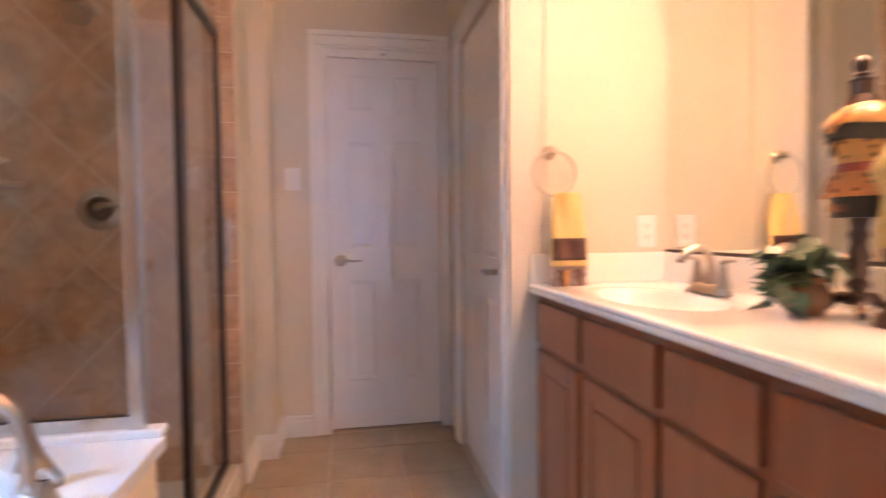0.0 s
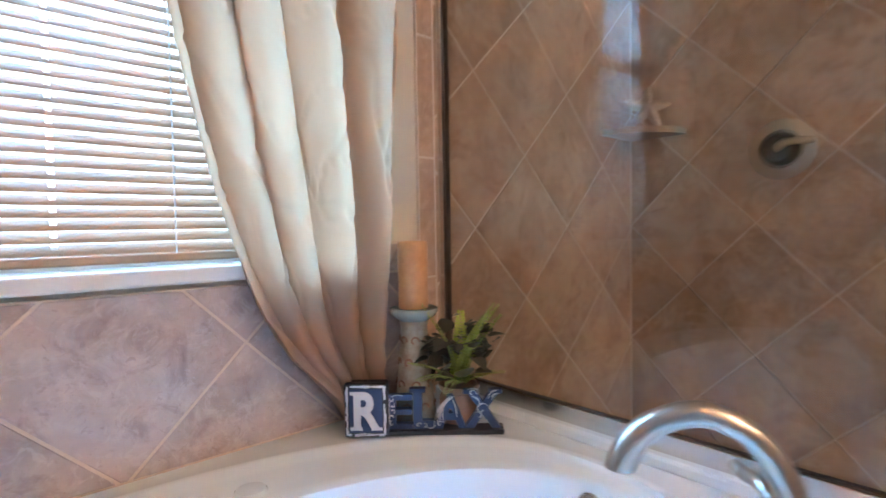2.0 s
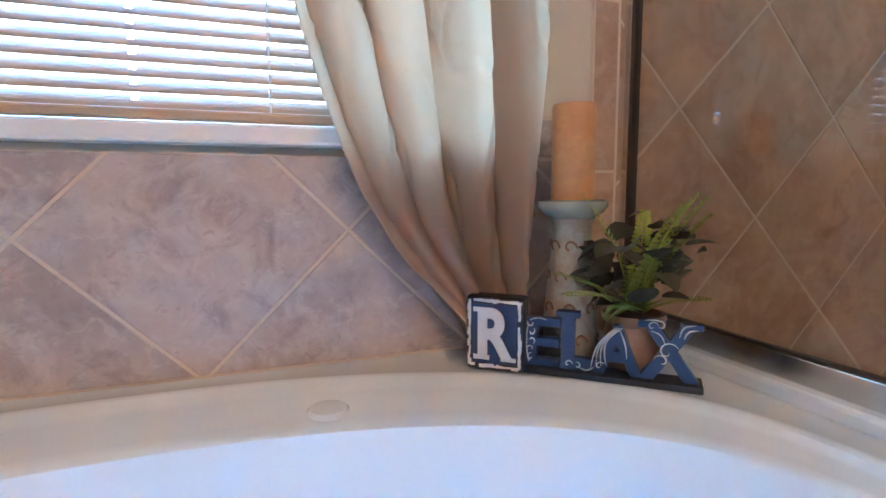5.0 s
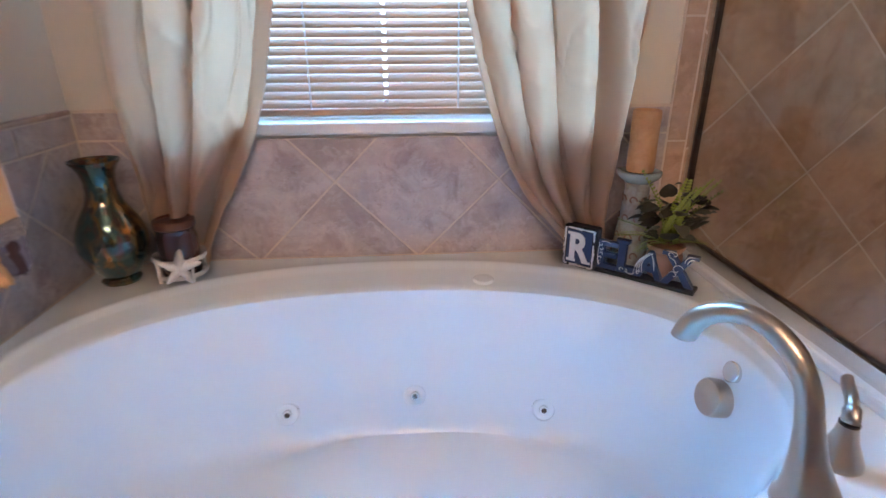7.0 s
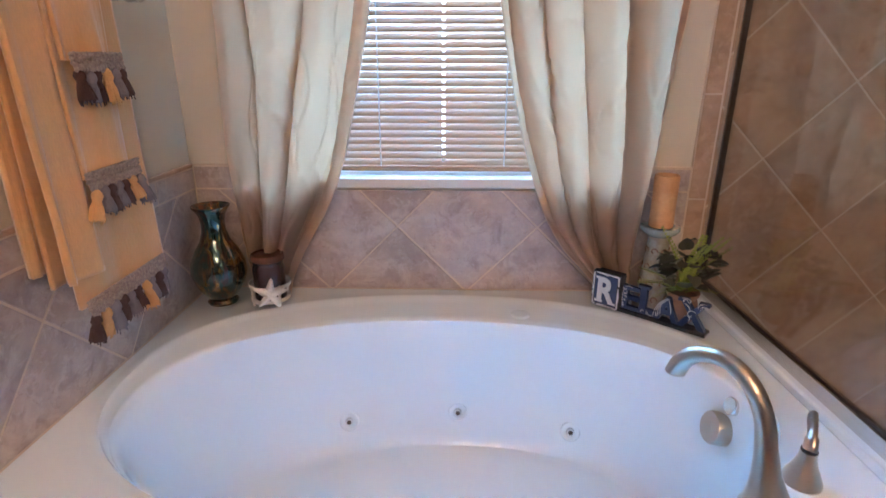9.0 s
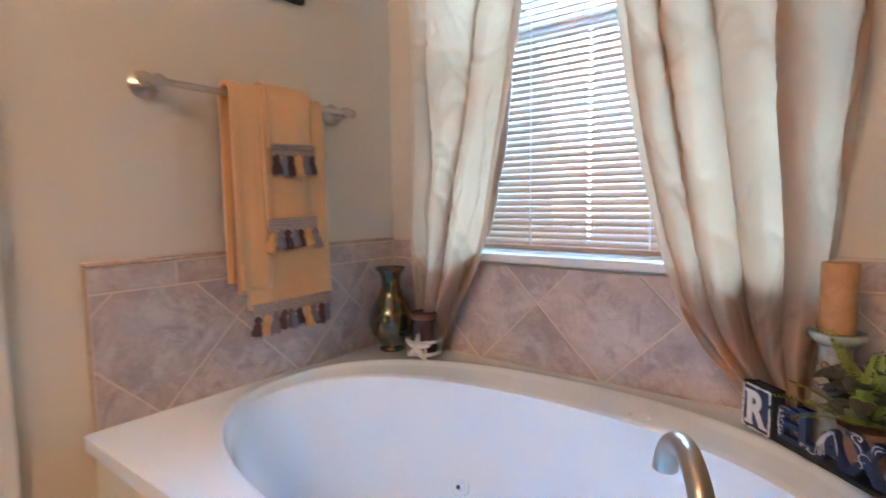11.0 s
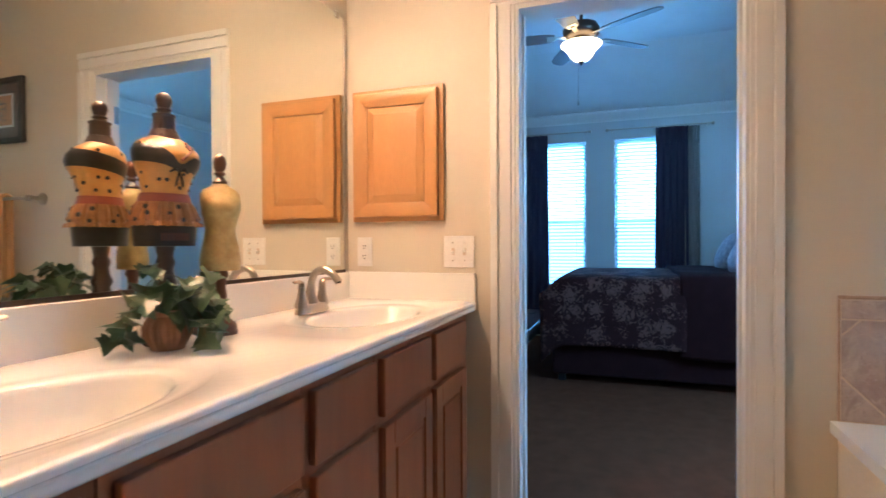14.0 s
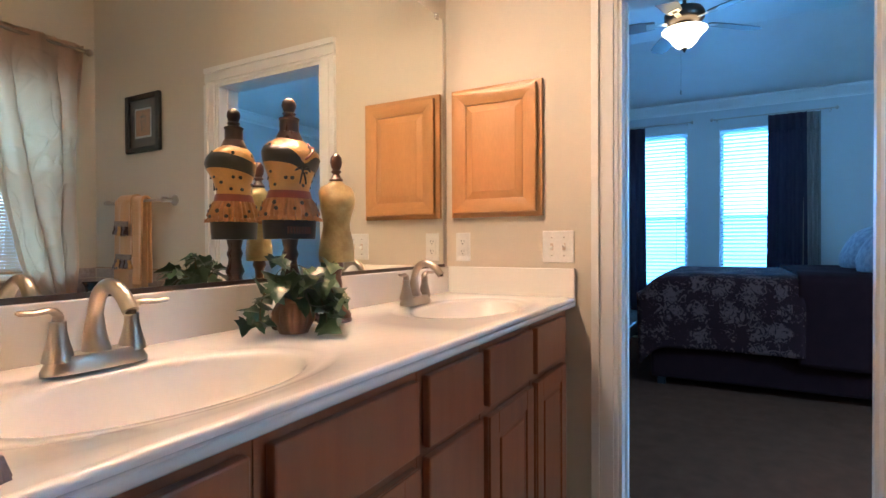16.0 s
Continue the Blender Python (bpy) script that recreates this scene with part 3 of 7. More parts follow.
def panel_door(name, label, width, height, m, handle_u, handle_side):
    """Six-panel door: width along x, face towards -y, base at z = 0."""
    th = thing(name, label, "door", m, kind="structure")
    bm = bmesh.new()
    box(bm, (0, 0.006, 0), (width, 0.035, height), 0.002)
    st = width * 0.17
    mid = width * 0.15
    pw = (width - 2 * st - mid) / 2
    rows = ((0.13, 0.40), (0.485, 0.765), (0.845, 0.935))
    rails = [(0, rows[0][0]), (rows[0][1], rows[1][0]), (rows[1][1], rows[2][0]), (rows[2][1], 1.0)]
    for x0, x1 in ((0, st), (st + pw, st + pw + mid), (width - st, width)):
        box(bm, (x0, 0, 0.001), (x1, 0.0058, height), 0.002)
    for z0, z1 in rails:
        for x0 in (st, st + pw + mid):
            box(bm, (x0, 0.0003, z0 * height + 0.001), (x0 + pw, 0.0055, z1 * height), 0.002)
    part("slab", bm, DOORW, th)
    for z0, z1 in rows:
        for x0 in (st, st + pw + mid):
            bm = bmesh.new()
            g = 0.022
            a = [(x0 + 0.004, z0 * height + 0.004), (x0 + pw - 0.004, z1 * height - 0.004)]
            o = [bm.verts.new(p) for p in ((a[0][0], 0.0062, a[0][1]), (a[1][0], 0.0062, a[0][1]), (a[1][0], 0.0062, a[1][1]), (a[0][0], 0.0062, a[1][1]))]
            k = [bm.verts.new(p) for p in ((a[0][0] + g, 0.0005, a[0][1] + g), (a[1][0] - g, 0.0005, a[0][1] + g), (a[1][0] - g, 0.0005, a[1][1] - g), (a[0][0] + g, 0.0005, a[1][1] - g))]
            for i in range(4):
                bm.faces.new((o[i], o[(i + 1) % 4], k[(i + 1) % 4], k[i]))
            bm.faces.new(k)
            part("panel", bm, DOORW, th)
    hm = pose(handle_u, 0, 0.945 - 0.01, 90, 0, 0)
    h = part("door_handle", lathe([(0.032, 0), (0.032, 0.006), (0.026, 0.012), (0.013, 0.016), (0.011, 0.05), (0.014, 0.055), (0.012, 0.062)], 24, hm), NICKEL, th, "brushed nickel lever handle", 35)
    s = handle_side
    part("lever", tube(spline([(handle_u, -0.05, 0.935), (handle_u + s * 0.03, -0.055, 0.938), (handle_u + s * 0.075, -0.05, 0.932), (handle_u + s * 0.11, -0.048, 0.936)], 5),
                       [0.010] * 6 + [0.009] * 5 + [0.008] * 4 + [0.007], 12, 0.7), NICKEL, h, "", 40)
    return th


# closet door: face to the west
panel_door("door_1", "closed white six-panel closet door with a nickel lever", 0.611, 2.07, pose(E2 + 0.018, CY1 - 0.002, 0.014, 0, 0, -90), 0.060, 1)
casing("closet_door_casing", CY0, CY1, CZ, E2, -1, 1, w=0.09, wl=0.054)
bm = boxes(((E2 - 0.002, CY0, 2.045), (E2 + 0.014, CY1, CZ)), bevel=0.003)
tagged(link_mesh("door_head_stop", bm, TRIM), "white stop strip over the closet door", "trim", kind="structure")
box_bm = boxes(((E2 + 0.002, -1.695, 2.062), (E2 - 0.010, -1.675, 2.074)), bevel=0.002)
tagged(link_mesh("door_catch", box_bm, CHROME), "small metal catch over the closet door", "door catch")
panel_door("door_2", "closed white six-panel door with a nickel lever", AX1 - AX0 - 0.006, 2.03, pose(AX1 - 0.003, -2.068, 0.012, 0, 0, 180), AX1 - 2.005, -1)
casing("side_door_casing", AX0, AX1, AZ, -2.05, 1, 0, w=0.085)

# ---- switch plates and outlets ----
def wall_plate(name, label, cat, w, h, m, kind):
    """A plate in the xz plane, its face towards -y, centred on the origin."""
    th = thing(name, label, cat, m)
    part("plate", boxes(((-w / 2, -0.006, -h / 2), (w / 2, 0, h / 2)), bevel=0.003), PLASTIC, th)
    if kind == "toggles":
        for x in (-0.023, 0.023):
            part("toggle_slot", boxes(((x - 0.006, -0.0075, -0.013), (x + 0.006, -0.0055, 0.013)), bevel=0.0008), GROUT, th)
            t = bmesh.new()
            box(t, (-0.004, -0.018, -0.005), (0.004, 0, 0.005), 0.0015)
            bmesh.ops.transform(t, matrix=pose(x, -0.006, 0, 28 if x < 0 else -28), verts=t.verts[:])
            part("toggle", t, PLASTIC, th)
            for z in (-0.034, 0.034):
                part("screw", lathe([(0.003, 0), (0.003, 0.001), (0.002, 0.0016)], 10, pose(x, -0.0058, z, 90)), CHROME, th)
    elif kind == "rocker":
        part("rocker", boxes(((-0.016, -0.010, -0.033), (0.016, -0.005, 0.033)), bevel=0.002), PLASTIC, th)
    else:
        part("socket_body", boxes(((-0.0165, -0.0085, -0.036), (0.0165, -0.005, 0.036)), bevel=0.002), PLASTIC, th)
        for z in (-0.020, 0.020):
            t = bmesh.new()
            for x in (-0.006, 0.006):
                box(t, (x - 0.001, -0.0095, z), (x + 0.001, -0.0083, z + 0.008))
            box(t, (-0.0025, -0.0095, z - 0.009), (0.0025, -0.0083, z - 0.005))
            part("socket_slots", t, BLACKRES, th)
        part("test_buttons", boxes(((-0.006, -0.0098, -0.003), (0.006, -0.0082, 0.003)), bevel=0.0006), PLASTIC, th)
    return th


WEST_FACE = 90
wall_plate("light_switch", "white double toggle switch plate on the cream wall", "switch", 0.120, 0.120, pose(0.0005, -2.19, 1.104, 0, 0, WEST_FACE), "toggles")
wall_plate("outlet", "white outlet with test buttons above the backsplash", "outlet", 0.066, 0.117, pose(0.0005, -2.588, 1.103, 0, 0, WEST_FACE), "outlet")
wall_plate("outlet", "white outlet beside the vanity mirror", "outlet", 0.075, 0.120, pose(EX - 0.0005, -2.58, 1.10, 0, 0, -90), "outlet")
wall_plate("light_switch", "white rocker switch plate beside the closet door", "switch", 0.080, 0.120, pose(E2 - 0.0005, -1.198, 1.391, 0, 0, -90), "rocker")

# ---- window over the tub ----
win = thing("window_1", "white framed window with its sill, blind drawn down", "window", kind="structure")
bm = boxes(((WX0, 0.085, WZ0), (WX0 + 0.04, 0.13, WZ1)), ((WX1 - 0.04, 0.085, WZ0), (WX1, 0.13, WZ1)), ((WX0 + 0.04, 0.085, WZ0), (WX1 - 0.04, 0.13, WZ0 + 0.045)),
           ((WX0 + 0.04, 0.085, WZ1 - 0.045), (WX1 - 0.04, 0.13, WZ1)), ((WX0 + 0.04, 0.088, 1.60), (WX1 - 0.04, 0.125, 1.64)), bevel=0.002)
part("window_frame", bm, TRIM, win)
part("window_sill", boxes(((WX0 - 0.03, -0.032, 0.912), (WX1 + 0.03, 0.086, 0.940)), bevel=0.005), TRIM, win)
for z0, z1 in ((WZ0 + 0.045, 1.60), (1.64, WZ1 - 0.045)):
    pane = part("pane", boxes(((WX0 + 0.04, 0.104, z0), (WX1 - 0.04, 0.108, z1))), GLASS, win)
    pane.visible_shadow = False


def blind(name, label, x0, x1, y, z0, z1, pitch, tilt, material, m, cords, wide=0.025, notch=None):
    """A slatted blind in the xz plane at depth y."""
    th = thing(name, label, "blind", m)
    part("head_rail", boxes(((x0, y - 0.02, z1 - 0.03), (x1, y + 0.02, z1)), bevel=0.003), material, th)
    part("bottom_rail", boxes(((x0, y - 0.013, z0), (x1, y + 0.013, z0 + 0.016)), bevel=0.004), material, th)
    t = bmesh.new()
    n = 4
    rows = [[t.verts.new((x, (k / n - 0.5) * wide, 0.0016 * (1 - (2 * k / n - 1) ** 2))) for x in (x0 + 0.004, x1 - 0.004)] for k in range(n + 1)]
    if notch:
        rows = [[r[0]] + [t.verts.new((x, r[0].co.y, r[0].co.z)) for x in (notch - 0.0045, notch + 0.0045)] + [r[1]] for r in rows]
    for k, (a, b) in enumerate(zip(rows, rows[1:])):
        for i in range(len(a) - 1):
            if not (notch and i == 1 and k >= 2):            # slot for the lift cord
                t.faces.new((a[i], a[i + 1], b[i + 1], b[i]))
    me = bpy.data.meshes.new("slat")
    t.to_mesh(me)
    t.free()
    me.materials.append(material)
    z = z0 + 0.026
    while z < z1 - 0.035:
        shared("slat", me, th, pose(0, y, z, tilt))
        z += pitch
    for x in cords:
        part("ladder_cord", boxes(((x - 0.0012, y - wide * 0.45, z0), (x + 0.0012, y - wide * 0.45 + 0.0015, z1 - 0.03)), ((x - 0.0012, y + wide * 0.4, z0), (x + 0.0012, y + wide * 0.4 + 0.0015, z1 - 0.03))), PLASTIC, th)
    return th


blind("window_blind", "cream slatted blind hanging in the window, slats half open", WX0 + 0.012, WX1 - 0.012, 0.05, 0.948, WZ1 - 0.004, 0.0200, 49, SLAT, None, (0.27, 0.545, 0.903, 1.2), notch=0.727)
out = new("backdrop", bpy.data.meshes.new("backdrop"))
out.data.from_pydata([(-6, 4.0, -2), (7, 4.0, -2), (7, 4.0, 7), (-6, 4.0, 7)], [], [(0, 1, 2, 3)])
out.data.materials.append(HAZE)
tagged(out, "bright white overcast sky outside the window", "sky", kind="structure")

# ---- tub ----
def polar_patch(bm, rect, rings, n=96):
    """A flat sheet from a rectangle down through oval rings (cx, cy, a, b, z, power), closed at the last."""
    x0, y0, x1, y1 = rect
    cx, cy = rings[0][0], rings[0][1]
    angs = sorted([2 * math.pi * k / n for k in range(n)] + [math.atan2(y - cy, x - cx) % (2 * math.pi) for x in (x0, x1) for y in (y0, y1)])
    outer = []
    for a in angs:
        c, s = math.cos(a), math.sin(a)
        k = min(((x1 if c > 0 else x0) - cx) / c if abs(c) > 1e-9 else 1e9, ((y1 if s > 0 else y0) - cy) / s if abs(s) > 1e-9 else 1e9)
        outer.append(bm.verts.new((cx + c * k, cy + s * k, rings[0][4])))
    prev = outer
    for rx, ry, ra, rb, z, pw in rings:
        ring = []
        for a in angs:
            c, s = math.cos(a), math.sin(a)
            k = (abs(c / ra) ** pw + abs(s / rb) ** pw) ** (-1 / pw)
            ring.append(bm.verts.new((rx + c * k, ry + s * k, z)))
        for i in range(len(angs)):
            j = (i + 1) % len(angs)
            bm.faces.new((prev[i], prev[j], ring[j], ring[i]))
        prev = ring
    bm.faces.new(prev)
    return outer


TX1, TY0 = 1.479, -1.013
tub = thing("bathtub", "white drop-in oval whirlpool tub with a wide deck", "bathtub", pose(0, 0, 0))
crest, rim, flo = (0.728, -0.497, 0.676, 0.427), (0.732, -0.552, 0.643, 0.366), (0.785, -0.475, 0.45, 0.260)
rings = [(crest[0], crest[1], crest[2] + 0.022, crest[3] + 0.022, DECK, 2.25), (crest[0], crest[1], crest[2] + 0.010, crest[3] + 0.010, DECK + 0.004, 2.25), (*crest, DECK + 0.002, 2.25)]
for k, d in ((0.10, 0.004), (0.22, 0.0075), (0.80, 0.0125), (0.93, 0.0150)):     # the sloping ledge inside the rim
    rings.append((*[lerp(crest[i], rim[i], k) for i in range(4)], DECK - d, 2.22))
WELL = ((0.046, 1.0), (0.056, 0.988), (0.072, 0.974), (0.095, 0.960), (0.13, 0.945), (0.2, 0.922), (0.4, 0.86), (0.6, 0.79), (0.75, 0.72), (0.86, 0.63), (0.93, 0.49), (0.97, 0.33), (0.99, 0.15), (1.0, 0.0))
for d, k in WELL:
    rings.append((*[lerp(flo[i], rim[i], k) for i in range(4)], DECK - 0.41 * d, 2.2))


def well_back(x, z):
    """The y of the tub's back wall at x, at height z."""
    d = (DECK - z) / 0.41
    k = next(lerp(a[1], b[1], (d - a[0]) / (b[0] - a[0])) for a, b in zip(WELL, WELL[1:]) if a[0] <= d <= b[0])
    cx, cy, ra, rb = [lerp(flo[i], rim[i], k) for i in range(4)]
    return cy + rb * (1 - abs((x - cx) / ra) ** 2.2) ** (1 / 2.2)


bm = bmesh.new()
outer = polar_patch(bm, (0.012, TY0, TX1, -0.012), rings, 128)
low = [bm.verts.new((v.co.x, v.co.y, DECK - 0.035)) for v in outer]
for i in range(len(outer)):
    j = (i + 1) % len(outer)
    bm.faces.new((outer[j], outer[i], low[i], low[j]))
part("tub_shell", bm, ACRYL, tub, "", 40)
part("deck_ledge", boxes(((1.462, TY0 + 0.004, DECK - 0.002), (1.515, -0.012, DECK + 0.022)), bevel=0.006), ACRYL, tub)
part("apron", boxes(((0.004, TY0 + 0.022, 0.0), (TX1 - 0.006, TY0 + 0.046, DECK - 0.034)), ((TX1 - 0.03, TY0 + 0.046, 0), (TX1 - 0.006, -0.96, DECK - 0.034)), bevel=0.002), APRON, tub, "cream painted apron panel")
for x, z in ((0.466, 0.275), (0.776, 0.288), (1.092, 0.268)):
    y = well_back(x, z) - 0.002
    dx = (x - 0.74) * 0.9
    mj = Matrix.Translation((x, y, z)) @ Vector((-dx * 0.5, -1.0, 0.42)).to_track_quat("Z", "Y").to_matrix().to_4x4()
    jet = part("jet", lathe([(0.027, -0.006), (0.028, 0.004), (0.025, 0.008), (0.016, 0.007), (0.011, 0.003), (0.010, 0.012), (0.006, 0.014)], 28, mj), ACRYL, tub, "white whirlpool jet", 35)
    part("jet_nozzle", lathe([(0.005, 0.010), (0.0065, 0.016), (0.004, 0.017)], 14, mj), BRONZE, jet)
mo = Matrix.Translation((1.346, -0.503, 0.481)) @ Vector((-1.0, -0.05, 0.22)).to_track_quat("Z", "Y").to_matrix().to_4x4()
ov = part("overflow_plate", lathe([(0.036, -0.02), (0.037, 0.014), (0.034, 0.019), (0.010, 0.019), (0.004, 0.017)], 36, mo), NICKEL, tub, "brushed nickel overflow plate", 35)
mo = Matrix.Translation((1.361, -0.512, 0.545)) @ Vector((-1.0, -0.05, 0.30)).to_track_quat("Z", "Y").to_matrix().to_4x4()
part("badge", lathe([(0.019, -0.01), (0.020, 0.003), (0.018, 0.005)], 28, mo), CHROME, tub, "small round metal badge", 35)
for x, y, z, mat_ in ((0.914, -0.912, DECK, PLASTIC), (0.748, -0.932, DECK - 0.006, PLASTIC), (0.948, -0.155, DECK - 0.016, ACRYL)):
    part("control_button", lathe([(0.026, -0.012), (0.027, 0.004), (0.023, 0.009), (0.012, 0.010)], 28, pose(x, y, z)), mat_, tub, "round tub control button", 35)

# ---- tub filler ----
fil = thing("tub_faucet", "brushed nickel arched tub filler with two lever handles on the deck", "faucet", pose(0, 0, 0))
B0, TIP = Vector((1.236, -0.852, DECK)), Vector((1.133, -0.674, DECK))
dirn = TIP - B0
LINE = ((0.0, 0.0), (0.005, 0.012), (0.02, 0.03), (0.06, 0.066), (0.10, 0.106), (0.16, 0.152), (0.29, 0.191), (0.50, 0.211), (0.72, 0.199), (0.86, 0.170), (0.94, 0.118))
sp = spline([B0 + dirn * a + Vector((0, 0, b)) for a, b in LINE], 8)
WIDE = [(0.0, 0.0405), (0.1, 0.0385), (0.2, 0.030), (0.3, 0.0195), (0.4, 0.0148), (0.5, 0.0132), (0.7, 0.0124), (0.8, 0.0130), (0.9, 0.0148), (1.0, 0.0160)]
rad = []
for i in range(len(sp)):
    t = i / (len(sp) - 1)
    rad.append(next(lerp(a[1], b[1], (t - a[0]) / (b[0] - a[0])) for a, b in zip(WIDE, WIDE[1:]) if t <= b[0]))
bm = tube(sp, rad, 28)
near_tip = [v for v in bm.verts if (v.co - B0).dot(dirn) > 0.45 * dirn.length_squared]
tip_set = set(near_tip)
edges = [e for e in bm.edges if e.verts[0] in tip_set and e.verts[1] in tip_set]
faces = [f for f in bm.faces if all(v in tip_set for v in f.verts)]
bmesh.ops.bisect_plane(bm, geom=near_tip + edges + faces, plane_co=(0, 0, DECK + 0.146), plane_no=(0, 0, -1), clear_outer=True)
spout = part("spout", bm, NICKEL, fil, "", 40)
thicken(spout, 0.002)
# dark disc in the cut end: the hollow's shade, put into colour
part("spout_mouth", lathe([(0.0105, 0), (0.0105, 0.004), (0.006, 0.005)], 20, Matrix.Translation(B0 + dirn * 0.89 + Vector((0, 0, 0.149)))), BRONZE, fil)
for hx, hy, reach in ((1.133, -0.913, Vector((-0.028, -0.034, -0.004))), (1.332, -0.782, Vector((0.028, 0.045, 0.012)))):
    hb = part("handle_base", lathe([(0.0295, 0), (0.0300, 0.003), (0.0285, 0.008), (0.0235, 0.020), (0.0175, 0.034), (0.0135, 0.048), (0.0120, 0.060)], 32, pose(hx, hy, DECK)), NICKEL, fil, "", 40)
    part("handle_ring", lathe([(0.0124, 0.060), (0.0124, 0.0625)], 24, pose(hx, hy, DECK)), BRONZE, hb)
    o = Vector((hx, hy, DECK))
    part("handle_lever", tube(spline([o + Vector((0, 0, 0.0625)), o + Vector((0, 0, 0.072)) + reach * 0.08, o + reach * 0.45 + Vector((0, 0, 0.079)), o + reach + Vector((0, 0, 0.074)), o + reach * 1.35 + Vector((0, 0, 0.075))], 6),
                              [0.0122] * 5 + [0.0118] * 4 + [0.0088] * 6 + [0.0092] * 5 + [0.0086] * 3 + [0.0066, 0.003], 18, 0.75), NICKEL, hb, "", 40)

# ---- curtains over the tub window ----
rod = thing("curtain_rod", "brushed nickel curtain rod over the tub window", "curtain rod")
part("pole", tube([(0.105, -0.085, 2.352), (1.372, -0.085, 2.352)], 0.010, 14), NICKEL, rod)
for x, s in ((0.105, -1), (1.372, 1)):
    part("finial", lathe([(0.010, 0), (0.016, 0.006), (0.010, 0.012), (0.022, 0.022), (0.024, 0.034), (0.016, 0.046), (0.006, 0.052)], 20, pose(x, -0.085, 2.352, 0, 90 * s, 0)), NICKEL, rod, "", 40)
    part("bracket", boxes(((x - s * 0.05 - 0.006, -0.085, 2.336), (x - s * 0.05 + 0.006, -0.001, 2.344)), ((x - s * 0.05 - 0.014, -0.006, 2.31), (x - s * 0.05 + 0.014, -0.0005, 2.37)), bevel=0.001), NICKEL, rod)

R_IN = [(2.40, 0.735), (1.95, 0.78), (1.58, 0.830), (1.26, 0.888), (1.07, 0.934), (0.93, 0.974), (0.79, 1.034), (0.70, 1.11), (0.66, 1.165), (0.60, 1.20)]
R_OUT = [(2.40, 1.350), (1.5, 1.338), (1.0, 1.304), (0.72, 1.268), (0.60, 1.262)]
L_IN = [(2.40, 0.735), (1.95, 0.68), (1.60, 0.600), (1.30, 0.545), (1.10, 0.496), (0.93, 0.445), (0.80, 0.375), (0.70, 0.310), (0.60, 0.275)]
L_OUT = [(2.40, 0.105), (1.7, 0.140), (1.3, 0.136), (1.1, 0.124), (0.96, 0.126), (0.72, 0.155), (0.60, 0.185)]


def smooth_curve(table, z):
    return (curve_at(table, z) + curve_at(table, z + 0.05) + curve_at(table, z - 0.05)) / 3


def curtain(name, inner, outer, ph, label):
    th = thing(name, label, "curtain", group="curtains over the tub")

    def fn(u, v):
        z = 2.385 + (0.602 - 2.385) * v
        xi, xo = smooth_curve(inner, z), smooth_curve(outer, z)
        g = 1 - min(abs(xo - xi) / 0.61, 1)                  # how tightly the cloth is gathered
        w = u + 0.03 * math.sin(7 * u + ph) * (1 - v)
        x = xi + (xo - xi) * w
        bend = 0.20 * noise.noise((u * 2.1 + ph, v * 1.1, 3.3 * ph)) + 0.05 * noise.noise((u * 5, v * 3.5, ph))
        turn = 2 * math.pi * (3.7 * u + 0.35 * u * u + 4.0 * bend) + ph
        n1 = 2 / math.pi * math.asin(0.97 * math.sin(turn))  # flat faces between soft ridges
        n2 = math.sin(2 * math.pi * (1.7 * u + 2.4 * bend) + 2.1 * ph)
        n3 = noise.noise((u * 9 + ph, v * 7, ph)) + 0.5 * noise.noise((u * 18 + ph, v * 16, ph))
        crease = 0.0
        for k in range(3):
            rub = noise.noise((u * 6 + (3 + k) * v, v * 8 - (4 - 2 * k) * u, 5.1 + ph + 7 * k))
            crease += 0.0065 * max(0, 1 - abs(rub) / 0.06) * min(1, v * 3)
        amp = 0.026 + 0.016 * v + 0.014 * g
        if v < 0.06:
            amp *= 0.6
        y = lerp(-0.088, -0.064, min(1, v * 2.2)) + amp * (0.72 * n1 + 0.36 * n2) + 0.009 * n3 * (0.3 + v) + crease
        hem = max(0, 1 - u / 0.075)                          # the free edge rolls back towards the room
        y -= 0.030 * math.sin(hem * math.pi * 0.5) * min(1, v * 4)
        x += 0.020 * math.sin(hem * math.pi) * min(1, v * 4) * (1 if xo > xi else -1)
        y += 0.006 * max(0, 1 - v / 0.022) * math.sin(60 * u)
        x += (xo - xi) / 3.9 * 0.26 * math.cos(turn) * min(1, v * 5) * min(1, u * 8, (1 - u) * 8)
        return (x, min(y, -0.036 if z < 1.0 else -0.016), z)
    c = part("curtain_panel", sheet(fn, 230, 170), CURTAIN, th, "", 80)
    thicken(c, 0.0016)
    return th


curtain("curtain", R_IN, R_OUT, 0.6, "taupe satin curtain swept aside and gathered at the tub deck")
curtain("curtain", L_IN, L_OUT, 2.4, "taupe satin curtain swept aside behind the jar and vase")

# ---- framed picture ----
PY0, PY1, PZ0, PZ1 = -0.724, -0.383, 1.683, 2.035
pic = thing("framed_picture", "black framed picture with an orange panel and brushed strokes", "picture")
bm = bmesh.new()
w = 0.032
for a, b in (((0.002, PY0, PZ0), (0.026, PY0 + w, PZ1)), ((0.002, PY1 - w, PZ0), (0.026, PY1, PZ1)), ((0.002, PY0 + w, PZ0), (0.026, PY1 - w, PZ0 + w)), ((0.002, PY0 + w, PZ1 - w), (0.026, PY1 - w, PZ1))):
    box(bm, a, b, 0.004)
part("frame", bm, BLACKW, pic)
part("mat_board", boxes(((0.004, PY0 + w, PZ0 + w), (0.010, PY1 - w, PZ1 - w))), MATBOARD, pic)
yc, zc = (PY0 + PY1) / 2, (PZ0 + PZ1) / 2
